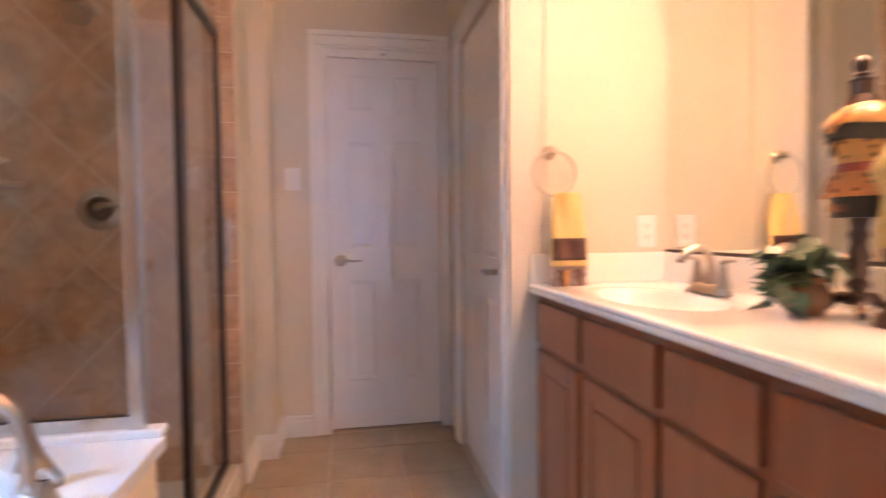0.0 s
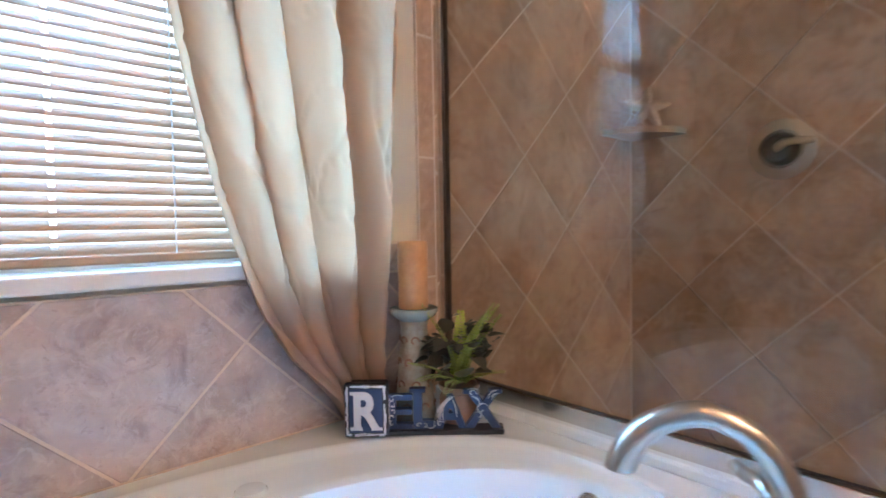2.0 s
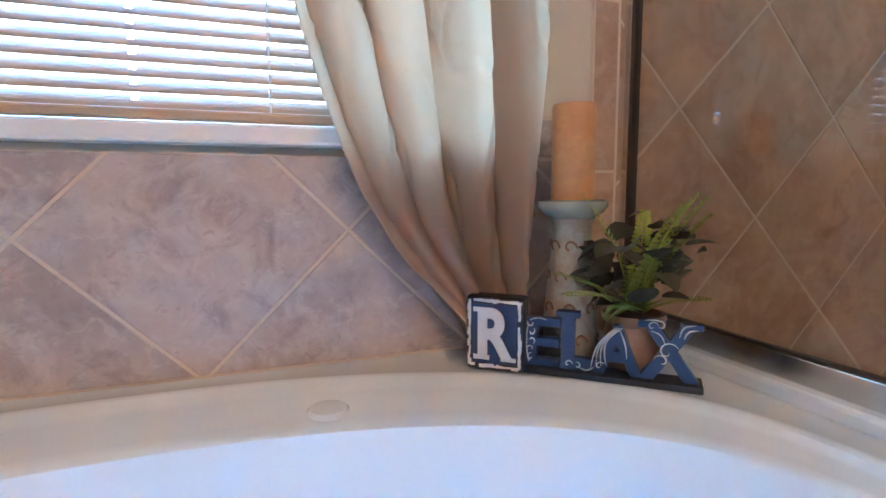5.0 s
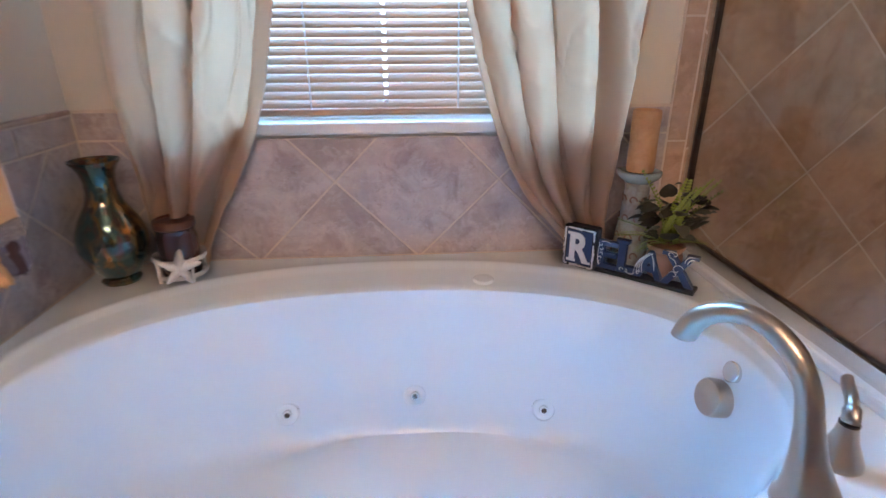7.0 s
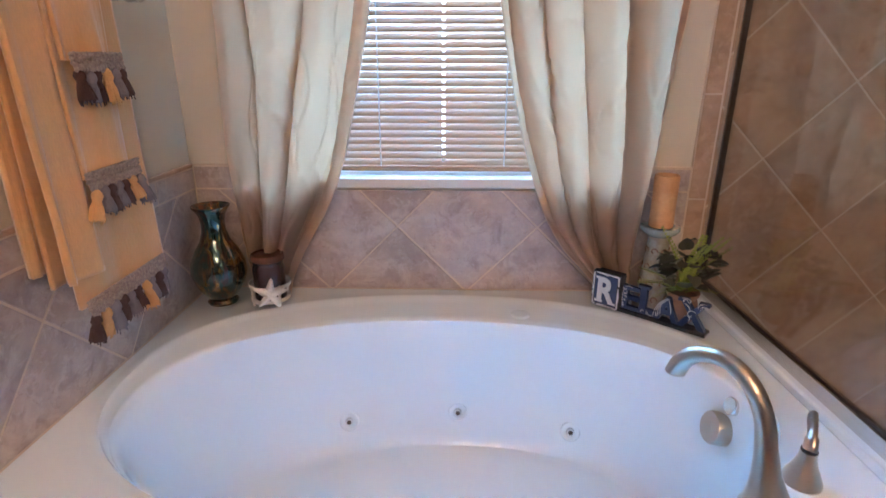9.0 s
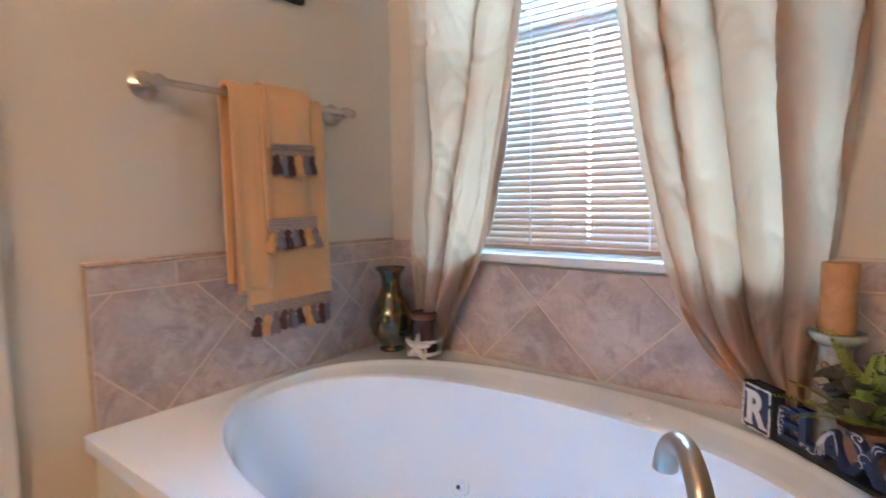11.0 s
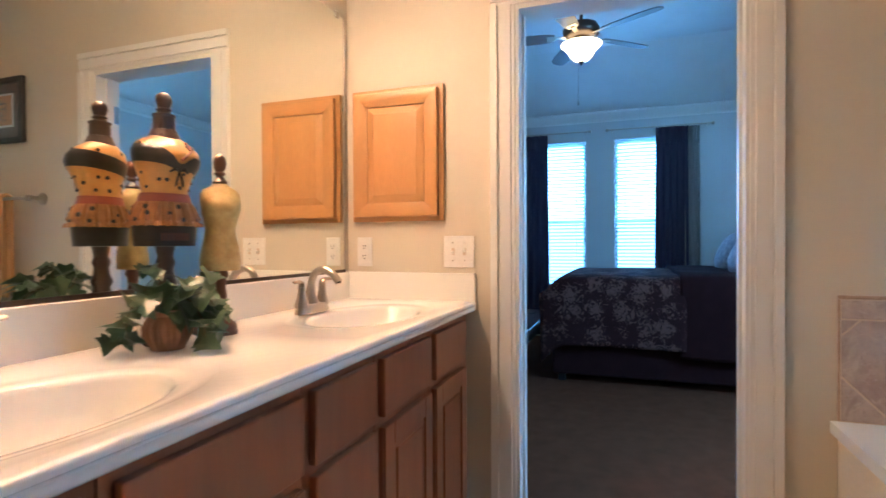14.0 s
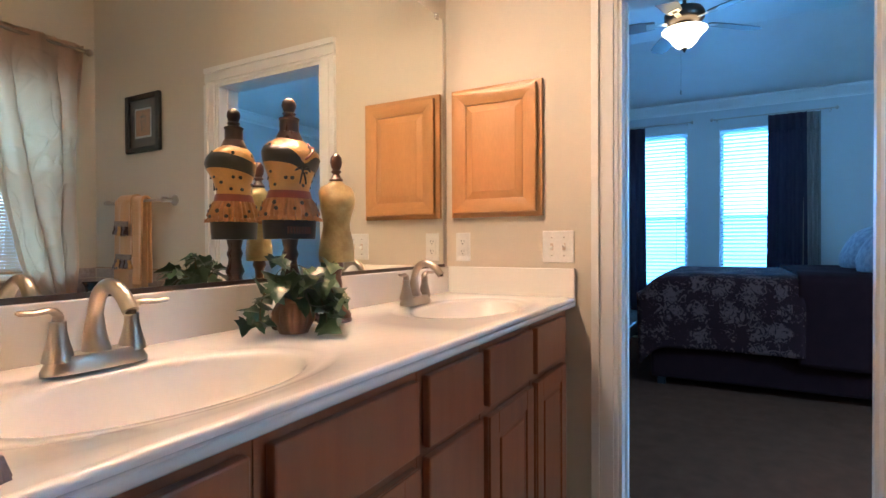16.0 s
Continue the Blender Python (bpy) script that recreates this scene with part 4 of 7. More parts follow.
part("white_border", boxes(((0.010, yc - 0.083, zc - 0.088), (0.012, yc + 0.083, zc + 0.092))), CHALK, pic)
part("art_panel", boxes(((0.012, yc - 0.072, zc - 0.077), (0.0135, yc + 0.072, zc + 0.081))), ARTPAPER, pic)
bm = bmesh.new()
for y0, z0, y1, z1 in ((-0.03, 0.035, 0.03, 0.043), (-0.004, 0.043, 0.004, 0.06), (-0.022, 0.008, 0.026, 0.015), (-0.030, -0.014, -0.022, 0.03), (0.006, -0.05, 0.014, 0.005), (-0.02, -0.03, 0.0, -0.022), (-0.03, -0.055, -0.01, -0.047)):
    box(bm, (0.0135, yc + y0, zc + z0), (0.0142, yc + y1, zc + z1))
part("brush_strokes", bm, BLACKRES, pic)
pg = part("glazing", boxes(((0.0145, PY0 + w, PZ0 + w), (0.0165, PY1 - w, PZ1 - w))), GLASS, pic)
pg.visible_shadow = False

# ---- towel bar, towels ----
bar = thing("towel_bar", "brushed nickel towel bar with round flanges on the wall", "towel bar")
part("rail", tube([(0.074, -0.865, 1.378), (0.074, -0.255, 1.378)], 0.0085, 16), NICKEL, bar)
for y, s in ((-0.841, -1), (-0.280, 1)):
    part("flange", lathe([(0.032, 0), (0.033, 0.008), (0.024, 0.016), (0.013, 0.026), (0.012, 0.055), (0.016, 0.066), (0.016, 0.082), (0.008, 0.088)], 28, pose(0.0005, y, 1.378, 0, 90, 0)), NICKEL, bar, "", 40)
    part("end_knob", lathe([(0.010, 0), (0.013, 0.008), (0.009, 0.016), (0.013, 0.026), (0.008, 0.036)], 20, pose(0.074, y + s * 0.004, 1.378, -90 * s, 0, 0)), NICKEL, bar, "", 40)


def tassel_mesh(material):
    """A bound head over a full, uneven skirt of threads."""
    bm = lathe([(0.0030, 0.004), (0.0065, 0.0), (0.0088, -0.005), (0.0090, -0.010), (0.0066, -0.0145), (0.0072, -0.0165), (0.0092, -0.023), (0.0118, -0.034), (0.0132, -0.043), (0.0110, -0.045)], 20,
               None, lambda a, r, z: r * (1 + (0.13 * math.sin(7 * a) if z < -0.015 else 0.10 * math.sin(4 * a + z * 900))))
    rnd = random.Random(8)
    for k in range(16):
        a = k * 2 * math.pi / 16 + rnd.uniform(-0.1, 0.1)
        r = rnd.uniform(0.010, 0.0145)
        merge(bm, tube([(0.0085 * math.cos(a), 0.0085 * math.sin(a), -0.022), (r * math.cos(a), r * math.sin(a), -0.044 - rnd.uniform(0, 0.009))], [0.0017, 0.0010], 5))
    me = bpy.data.meshes.new("tassel")
    bmesh.ops.recalc_face_normals(bm, faces=bm.faces[:])
    for f in bm.faces:
        f.smooth = True
    bm.to_mesh(me)
    bm.free()
    me.materials.append(material)
    return me


TASSELS = [tassel_mesh(T_DARK), tassel_mesh(T_GOLD), tassel_mesh(T_GREY)]


def fringe(parent, p0, p1, n, seed, big=1.0):
    """A braid with a row of tassels under it, from p0 to p1."""
    p0, p1 = Vector(p0), Vector(p1)
    d = (p1 - p0).normalized()
    up = Vector((0, 0, 1))
    out = d.cross(up)
    bm = bmesh.new()
    k = int((p1 - p0).length / 0.006)
    for row in range(3):
        pts = [lerp(p0, p1, i / (k * 2)) + up * (0.007 * row + 0.0018 * math.sin(i * 1.9 + row)) + out * 0.0012 * math.cos(i * 1.9) for i in range(k * 2 + 1)]
        merge(bm, tube(pts, 0.0040, 6))
    for i in range(n * 3):                                   # knotted loops that carry the tassels
        q = lerp(p0, p1, (i + 0.5) / (n * 3)) - up * 0.009 + out * 0.002
        merge(bm, tube([q + up * 0.006, q + out * 0.002, q - up * (0.004 + 0.003 * (i % 2))], [0.0032, 0.0042, 0.0026], 6))
    br = part("braid_trim", bm, BRAID, parent, "taupe braided trim with tassels", 60)
    rnd = random.Random(seed)
    for i in range(n):
        me = TASSELS[(2, 0, 1, 2, 0, 2, 0, 1, 2, 0)[(i + seed) % 10]]
        q = lerp(p0, p1, (i + 0.5) / n) + out * rnd.uniform(-0.002, 0.006)
        m = Matrix.Translation(q - up * (0.012 + rnd.uniform(0, 0.006))) @ Euler((rnd.uniform(-0.18, 0.18), rnd.uniform(-0.18, 0.18), rnd.uniform(0, 6))).to_matrix().to_4x4() @ Matrix.Diagonal((big, big, big * rnd.uniform(0.9, 1.15), 1))
        shared("tassel", me, br, m)


def draped(name, label, y0, y1, zf, zb, d, ph, material, lean=0.0, th=0.007):
    """A towel over the rail: front down to zf, back down to zb, d metres of slack round the rail."""
    t = thing(name, label, "towel", group="towels on the bar")
    r = 0.010 + d
    zt = 1.378
    lf, lb, arc = zt - zf, zt - zb, math.pi * r

    def fn(u, v):
        s = v * (lf + lb + arc)
        y = lerp(y0, y1, u)
        if s < lf:
            z, x = zf + s, 0.074 + r
            drop = (lf - s) / lf
        elif s < lf + arc:
            a = (s - lf) / r
            z, x = zt + r * math.sin(a), 0.074 + r * math.cos(a)
            drop = 0
        else:
            z, x = zt - (s - lf - arc), 0.074 - r
            drop = (s - lf - arc) / max(lb, 0.01)
        wave = 0.0055 * math.sin(2 * math.pi * 1.3 * u + ph) + 0.0004 * math.sin(2 * math.pi * 5 * u + 2 * ph) + 0.004 * noise.noise((u * 3, z * 4, ph))
        if s < lf:
            x += wave * (0.35 + 0.9 * drop) + 0.006 * drop
        else:
            x = max(x - abs(wave) * drop, 0.016)
        y += lean * (u - 0.4) * drop + 0.006 * drop * math.sin(2 * math.pi * 1.3 * u + ph)
        return (x, y, z)
    c = part("towel_cloth", sheet(fn, 40, 90), material, t, "", 80)
    thicken(c, th)
    return t


t1 = draped("bath_towel", "apricot bath towel folded over the bar, tasselled hem", -0.655, -0.388, 0.822, 0.86, 0.006, 0.4, TOWEL, 0.0)
fringe(t1, (0.109, -0.645, 0.818), (0.109, -0.390, 0.822), 10, 1, 1.06)
t1b = draped("bath_towel", "apricot towel hanging behind, folded edge showing", -0.680, -0.585, 0.878, 0.89, 0.015, 1.7, TOWEL, 0.0, 0.012)
t2 = draped("hand_towel", "apricot hand towel with a tasselled band over the bath towel", -0.602, -0.445, 1.045, 1.06, 0.020, 2.2, TOWEL)
fringe(t2, (0.124, -0.601, 1.040), (0.124, -0.446, 1.044), 7, 2, 1.06)
t3 = draped("fingertip_towel", "short apricot fingertip towel with a tasselled band on top", -0.590, -0.452, 1.242, 1.25, 0.028, 3.0, TOWEL)
fringe(t3, (0.133, -0.589, 1.237), (0.133, -0.453, 1.240), 6, 4, 1.06)

# ---- things on the tub deck ----
vase = tagged(link_mesh("vase", lathe([(0.040, 0.0), (0.042, 0.006), (0.036, 0.014), (0.046, 0.028), (0.066, 0.060), (0.075, 0.090), (0.073, 0.120), (0.058, 0.155), (0.040, 0.186), (0.032, 0.212),
    (0.031, 0.236), (0.035, 0.256), (0.043, 0.271), (0.050, 0.279), (0.050, 0.283), (0.040, 0.274), (0.029, 0.254), (0.024, 0.22), (0.020, 0.05)], 56, pose(0.100, -0.122, DECK + 0.004)), LUSTRE, 50),
    "lustre glass vase in teal and copper on the tub deck", "vase")

jar = thing("candle_jar", "dark brown candle jar in a whitewashed metal holder with a starfish", "candle", pose(0.236, -0.112, DECK + 0.003))
part("jar", lathe([(0.040, 0.012), (0.044, 0.016), (0.044, 0.105), (0.041, 0.113), (0.041, 0.118), (0.042, 0.124), (0.040, 0.126)], 40), JARGLASS, jar, "dark brown glass jar", 40)
part("lid", lathe([(0.043, 0.126), (0.0455, 0.128), (0.0455, 0.141), (0.043, 0.145), (0.040, 0.1455), (0.036, 0.1415), (0.010, 0.1415), (0.004, 0.143)], 40), COPPER, jar, "dark copper lid", 40)
bm = bmesh.new()
for z, r in ((0.016, 0.052), (0.056, 0.055)):
    merge(bm, lathe([(r, z - 0.005), (r + 0.003, z - 0.005), (r + 0.003, z + 0.005), (r, z + 0.005), (r, z - 0.005)], 40))
for k in range(4):
    a = radians(45 + 90 * k)
    merge(bm, tube([(0.052 * math.cos(a), 0.052 * math.sin(a), 0.0), (0.053 * math.cos(a), 0.053 * math.sin(a), 0.03), (0.056 * math.cos(a), 0.056 * math.sin(a), 0.062)], 0.004, 8))
part("holder", bm, IRONWHITE, jar, "whitewashed metal holder")


def star_mesh(r, thick):
    """A plump five-armed starfish, its back towards y = 0."""
    bm = bmesh.new()
    pts = []
    for k in range(5):
        a = 2 * math.pi * k / 5
        for da, rr in ((-0.14, 0.86), (0, 1.0), (0.14, 0.86), (0.38, 0.52), (0.63, 0.36), (0.87, 0.52)):
            rr2 = r * rr
            pts.append((rr2 * math.sin(a + da * 0.9), rr2 * math.cos(a + da * 0.9)))
    ring = [bm.verts.new((x, 0, z)) for x, z in pts]
    mid = [bm.verts.new((x * 0.80, -thick * 0.75, z * 0.80)) for x, z in pts]
    c = bm.verts.new((0, -thick * 1.25, 0))
    n = len(pts)
    for i in range(n):
        j = (i + 1) % n
        bm.faces.new((ring[i], ring[j], mid[j], mid[i]))
        bm.faces.new((mid[i], mid[j], c))
    bm.faces.new(list(reversed(ring)))
    return bm


t = star_mesh(0.048, 0.010)
bmesh.ops.transform(t, matrix=pose(0.018, -0.055, 0.044, 0, 8, 18), verts=t.verts[:])
part("starfish", t, IRONWHITE, jar, "white metal starfish", 60)

cs = thing("candlestick", "carved grey-green stoneware candlestick on the tub deck", "candlestick", pose(1.313, -0.123, DECK + 0.003) @ Matrix.Diagonal((0.87, 0.87, 1, 1)))
part("stem", lathe([(0.054, 0.0), (0.056, 0.006), (0.050, 0.02), (0.046, 0.05), (0.042, 0.09), (0.037, 0.13), (0.033, 0.17), (0.032, 0.20), (0.036, 0.212)], 48), STONEWARE, cs, "carved stoneware stem", 50)
for k in range(7):
    for j in range(4):
        a0 = 2 * math.pi * k / 7 + 0.45 * (j % 2)
        z0 = 0.035 + 0.045 * j
        pts = []
        for i in range(15):
            s = i / 14 * 4.4
            rr = 0.013 * (1 - i / 18)
            zz = z0 + rr * math.sin(s)
            rad_ = curve_at([(0.212, 0.0355), (0.17, 0.0335), (0.13, 0.0375), (0.09, 0.0425), (0.05, 0.0465), (0.0, 0.053)], zz) + 0.0003
            aa = a0 + rr * math.cos(s) / rad_
            pts.append((rad_ * math.cos(aa), rad_ * math.sin(aa), zz))
        part("scroll", tube(pts, 0.0019, 5), TERRA, cs, "", 60)
part("dish", lathe([(0.030, 0.208), (0.052, 0.222), (0.058, 0.230), (0.058, 0.237), (0.052, 0.239), (0.046, 0.236)], 48), GLAZE, cs, "pale blue glazed dish", 40)
tagged(link_mesh("pillar_candle", lathe([(0.0295, 0), (0.0312, 0.003), (0.0308, 0.07), (0.0314, 0.132), (0.0300, 0.138), (0.0275, 0.139), (0.023, 0.131), (0.006, 0.129), (0.002, 0.129)], 40, pose(1.313, -0.123, DECK + 0.240)), WAX, 45),
       "ochre pillar candle standing on the stoneware candlestick", "candle")

# sign: letters on a narrow base, turned to face the tub
SX, SY = Vector((1.174, -0.080, DECK + 0.003)), Vector((1.418, -0.301, DECK + 0.003))
sdir = (SY - SX)
slen = sdir.length
sang = math.degrees(math.atan2(sdir.y, sdir.x))
sign = thing("letter_sign", "navy wooden letter sign with white scrolls on the tub deck", "sign", Matrix.Translation(SX) @ pose(0, 0, 0, 0, 0, sang) @ Matrix.Diagonal((0.94, 0.94, 0.94, 1)))


def letter(ch, size_x, size_z, depth, material, at, bold, parent, name):
    cu = bpy.data.curves.new("letter", "FONT")
    cu.body, cu.size, cu.extrude, cu.offset, cu.bevel_depth = ch, 1.0, 0.5, bold, 0.0
    tmp = new("letter_source", cu)
    bpy.context.view_layer.update()
    me = bpy.data.meshes.new_from_object(tmp.evaluated_get(bpy.context.evaluated_depsgraph_get()))
    bpy.data.objects.remove(tmp)
    xs, ys = [v.co.x for v in me.vertices], [v.co.y for v in me.vertices]
    x0, x1, y0, y1 = min(xs), max(xs), min(ys), max(ys)
    for v in me.vertices:
        v.co = Vector(((v.co.x - x0) / (x1 - x0) * size_x + at[0], at[1] - (v.co.z + 0.5) * depth, (v.co.y - y0) / (y1 - y0) * size_z + at[2]))
    me.materials.append(material)
    ob = new(name, me)
    ob.parent = parent
    return ob


part("base_strip", boxes(((0.085, -0.030, 0), (slen, 0.012, 0.010)), bevel=0.0015), BLACKW, sign)
blk = part("letter_block", boxes(((0.0, -0.036, 0), (0.090, 0.0, 0.112)), bevel=0.005), BLACKW, sign, "black block edged in worn white")
rnd = random.Random(21)
bm = bmesh.new()
for a0, a1, flat_, at in ((0.006, 0.106, False, 0.0062), (0.006, 0.106, False, 0.0838), (0.008, 0.082, True, 0.0062), (0.008, 0.082, True, 0.1058)):
    p = a0
    while p < a1:
        q = min(p + rnd.uniform(0.003, 0.011), a1)
        h = rnd.uniform(0.0012, 0.0030)
        o = rnd.uniform(-0.0008, 0.0008)
        if rnd.random() > 0.07:
            c0, c1 = (p, at + o - h), (q + 0.0004, at + o + h)
            if not flat_:
                c0, c1 = c0[::-1], c1[::-1]
            box(bm, (c0[0], -0.0372, c0[1]), (c1[0], -0.0358, c1[1]))
        p = q
part("worn_border", bm, CHALK, blk)
part("block_face", boxes(((0.011, -0.0368, 0.011), (0.079, -0.0358, 0.101))), NAVY, blk)
letter("R", 0.056, 0.080, 0.002, CHALK, (0.020, -0.0366, 0.016), 0.035, blk, "letter_r")
for a_, b_ in (((0.013, -0.0386, 0.016), (0.038, -0.0368, 0.023)), ((0.013, -0.0386, 0.089), (0.034, -0.0368, 0.096)), ((0.056, -0.0386, 0.016), (0.079, -0.0368, 0.022))):
    part("letter_serif", boxes((a_, b_)), CHALK, blk)
LX = ((0.090, 0.050, 0.073, "E"), (0.141, 0.052, 0.086, "L"), (0.186, 0.066, 0.071, "A"), (0.247, 0.078, 0.082, "X"))


def curl(cx, cz, r, a0, turns):
    """A stroke that winds inwards round a point of the letter's face."""
    return [(cx + r * (1 - 0.85 * i / 14) * math.cos(a0 + turns * i / 14), cz + r * (1 - 0.85 * i / 14) * math.sin(a0 + turns * i / 14)) for i in range(15)]


def sweep(p0, p1, bow):
    """A bowed stroke from p0 to p1."""
    (xa, za), (xb, zb) = p0, p1
    return [(lerp(xa, xb, i / 10) - bow * (zb - za) * math.sin(math.pi * i / 10), lerp(za, zb, i / 10) + bow * (xb - xa) * math.sin(math.pi * i / 10)) for i in range(11)]


STROKES = {
    "E": [curl(0.097, 0.022 + 0.013 * k, 0.0065, 1.5 + 1.9 * k, 4.2 - 8.4 * (k % 2)) for k in range(5)] + [sweep((0.094, 0.015), (0.093, 0.075), 0.06), sweep((0.095, 0.078), (0.120, 0.080), 0.15)],
    "L": [curl(0.152, 0.018, 0.0065, 0.0, 5.0), curl(0.165, 0.017, 0.0055, 2.0, -5.0), sweep((0.168, 0.014), (0.188, 0.018), -0.2)],
    "A": [sweep((0.217 + 0.003 * k, 0.078), (0.184 + 0.007 * k, 0.016 + 0.002 * k), -0.12 - 0.03 * k) for k in range(4)] + [sweep((0.222, 0.074), (0.232, 0.034), 0.06), curl(0.196, 0.020, 0.007, 0.5, 5.0)],
    "X": [curl(0.284, 0.050, 0.015, 0.4, 5.4), curl(0.277, 0.036, 0.011, 2.8, -4.6), curl(0.264, 0.084, 0.008, 0.3, 5.0), curl(0.274, 0.086, 0.007, 2.0, -5.0), sweep((0.254, 0.092), (0.276, 0.091), 0.1),
          sweep((0.298, 0.072), (0.318, 0.090), 0.25), sweep((0.304, 0.070), (0.321, 0.083), 0.25), sweep((0.262, 0.078), (0.280, 0.060), 0.2)]}
for x, w_, h_, ch in LX:
    lt = letter(ch, w_, h_, 0.016, NAVY, (x, -0.002, 0.009), 0.012 if ch == "E" else 0.035, sign, "letter_" + ch.lower())
    if ch == "X":
        for a0_, a1_ in ((x - 0.002, x + 0.026), (x + w_ - 0.026, x + w_ + 0.002)):
            part("letter_serif", boxes(((a0_, -0.0185, h_), (a1_, -0.002, h_ + 0.009)), bevel=0.001), NAVY, sign)
    if ch == "L":
        part("letter_serif", boxes(((x - 0.008, -0.0185, h_), (x + 0.026, -0.002, h_ + 0.009)), bevel=0.001), NAVY, sign)
    bm = bmesh.new()
    for line in STROKES[ch]:
        n_ = len(line)
        merge(bm, tube([(px, -0.0184, pz) for px, pz in line], [0.0004 + 0.0017 * math.sin(math.pi * (i + 0.6) / n_) for i in range(n_)], 6, 0.6))
    part("painted_scroll", bm, CHALK, lt, "white painted scrolls", 60)


def leaf_mesh(name, outline, material, fold=0.25, curl=0.2):
    """A leaf in the xy plane, stalk at the origin, tip along y."""
    bm = bmesh.new()
    lo_y = min(p[1] for p in outline)
    hi_y = max(p[1] for p in outline)

    def lift(x, y):
        yy = (y - lo_y) / (hi_y - lo_y)
        return Vector((x, (y - lo_y), fold * abs(x) - curl * yy * yy))
    c = bm.verts.new(lift(0, (lo_y + hi_y) / 2))
    ring = [bm.verts.new(lift(x, y)) for x, y in outline]
    mid = [bm.verts.new(lift(x * 0.5, (y - (lo_y + hi_y) / 2) * 0.5 + (lo_y + hi_y) / 2)) for x, y in outline]
    n = len(outline)
    for i in range(n):
        j = (i + 1) % n
        bm.faces.new((c, mid[i], mid[j]))
        bm.faces.new((mid[i], ring[i], ring[j], mid[j]))
    me = bpy.data.meshes.new(name)
    for f in bm.faces:
        f.smooth = True
    bm.to_mesh(me)
    bm.free()
    me.materials.append(material)
    return me


def lobed():
    # five-pointed ivy shape, half outline mirrored
    half = [(0.0, 0.0), (0.16, -0.10), (0.40, -0.06), (0.34, 0.16), (0.58, 0.34), (0.36, 0.50), (0.26, 0.62), (0.16, 0.86), (0.0, 1.08)]
    return half + [(-x, y) for x, y in reversed(half[1:-1])]


IVY_LEAF = leaf_mesh("leaf", lobed(), IVY)
ROUND = [(0.0, 0.0), (0.22, -0.07), (0.44, 0.06), (0.50, 0.30), (0.40, 0.54), (0.22, 0.80), (0.0, 1.0)]
DARK_LEAF = leaf_mesh("leaf", ROUND + [(-x, y) for x, y in reversed(ROUND[1:-1])], DARKLEAF)


def frond_mesh():
    bm = bmesh.new()
    for k in range(22):
        t = k / 21
        y = t
        z = -0.35 * t * t
        w_ = 0.15 * (1 - 0.70 * t ** 1.5) + 0.02
        for s in (-1, 1):
            p = [Vector((0, y - 0.008, z)), Vector((s * w_ * 0.35, y - 0.018, z + 0.01)), Vector((s * w_ * 0.8, y - 0.014, z + 0.012)), Vector((s * w_, y + 0.006, z - 0.004)), Vector((s * w_ * 0.8, y + 0.026, z + 0.004)), Vector((s * w_ * 0.35, y + 0.030, z + 0.012))]
            bm.faces.new([bm.verts.new(q) for q in p])
    merge(bm, tube([(0, 0, 0), (0, 0.5, -0.0875), (0, 1, -0.35)], [0.012, 0.009, 0.004], 5))
    me = bpy.data.meshes.new("frond")
    bm.to_mesh(me)
    bm.free()
    me.materials.append(FERN)
    return me


FROND = frond_mesh()


def aim(p, d, size, spin):
    q = Vector(d).to_track_quat("Y", "Z").to_matrix().to_4x4()
    return Matrix.Translation(p) @ q @ pose(0, 0, 0, 0, spin, 0) @ Matrix.Diagonal((size, size, size, 1))


pl = thing("potted_fern", "artificial fern and ivy in a small brown pot", "plant", pose(1.362, -0.205, DECK + 0.003))
part("pot", lathe([(0.026, 0), (0.032, 0.005), (0.040, 0.035), (0.040, 0.055), (0.036, 0.07), (0.042, 0.078), (0.042, 0.085), (0.037, 0.085), (0.035, 0.075), (0.02, 0.073)], 32), TERRA, pl, "brown ribbed pot", 40)
rnd = random.Random(5)
for k in range(48):
    a = rnd.uniform(0, 2 * math.pi)
    e = rnd.uniform(0.0, 1.2)
    r0 = rnd.uniform(0.02, 0.062)
    p = Vector((r0 * math.cos(a), r0 * math.sin(a), 0.098 + rnd.uniform(0.0, 0.085)))
    d = Vector((math.cos(a) * math.cos(e), math.sin(a) * math.cos(e), math.sin(e) - 0.5))
    shared("leaf", DARK_LEAF, pl, aim(p, d, rnd.uniform(0.026, 0.043), rnd.uniform(-50, 50)))
for k in range(26):
    a = rnd.uniform(-0.9, 1.0)
    p = Vector((0.03 + 0.032 * math.cos(a * 3) * rnd.random(), rnd.uniform(-0.05, 0.03), rnd.uniform(0.13, 0.215)))
    shared("leaf", DARK_LEAF, pl, aim(p, (rnd.uniform(-1, 1), rnd.uniform(-1, 1), rnd.uniform(-0.3, 0.8)), rnd.uniform(0.017, 0.027), rnd.uniform(-50, 50)))
for dx, dy, dz, s in ((-0.9, -0.3, 0.65, 0.115), (-0.8, -0.6, 0.45, 0.105), (-0.15, 0.05, 1.7, 0.150), (0.05, -0.2, 1.7, 0.140), (0.26, -0.10, 1.7, 0.150), (0.36, -0.20, 1.6, 0.135), (0.3, -0.8, 0.6, 0.075), (-0.85, 0.1, 0.9, 0.10), (0.25, 0.15, 1.6, 0.13), (0.12, -0.1, 1.7, 0.15)):
    shared("frond", FROND, pl, aim(Vector((dx * 0.02, dy * 0.02, 0.092)), (dx, dy, dz), s * 1.06, rnd.uniform(-25, 25)))

# ---- shower ----
GX, GY, GZ = 1.492, -0.950, 1.985
sh = thing("shower_enclosure", "framed clear glass shower enclosure beside the tub", "shower enclosure")


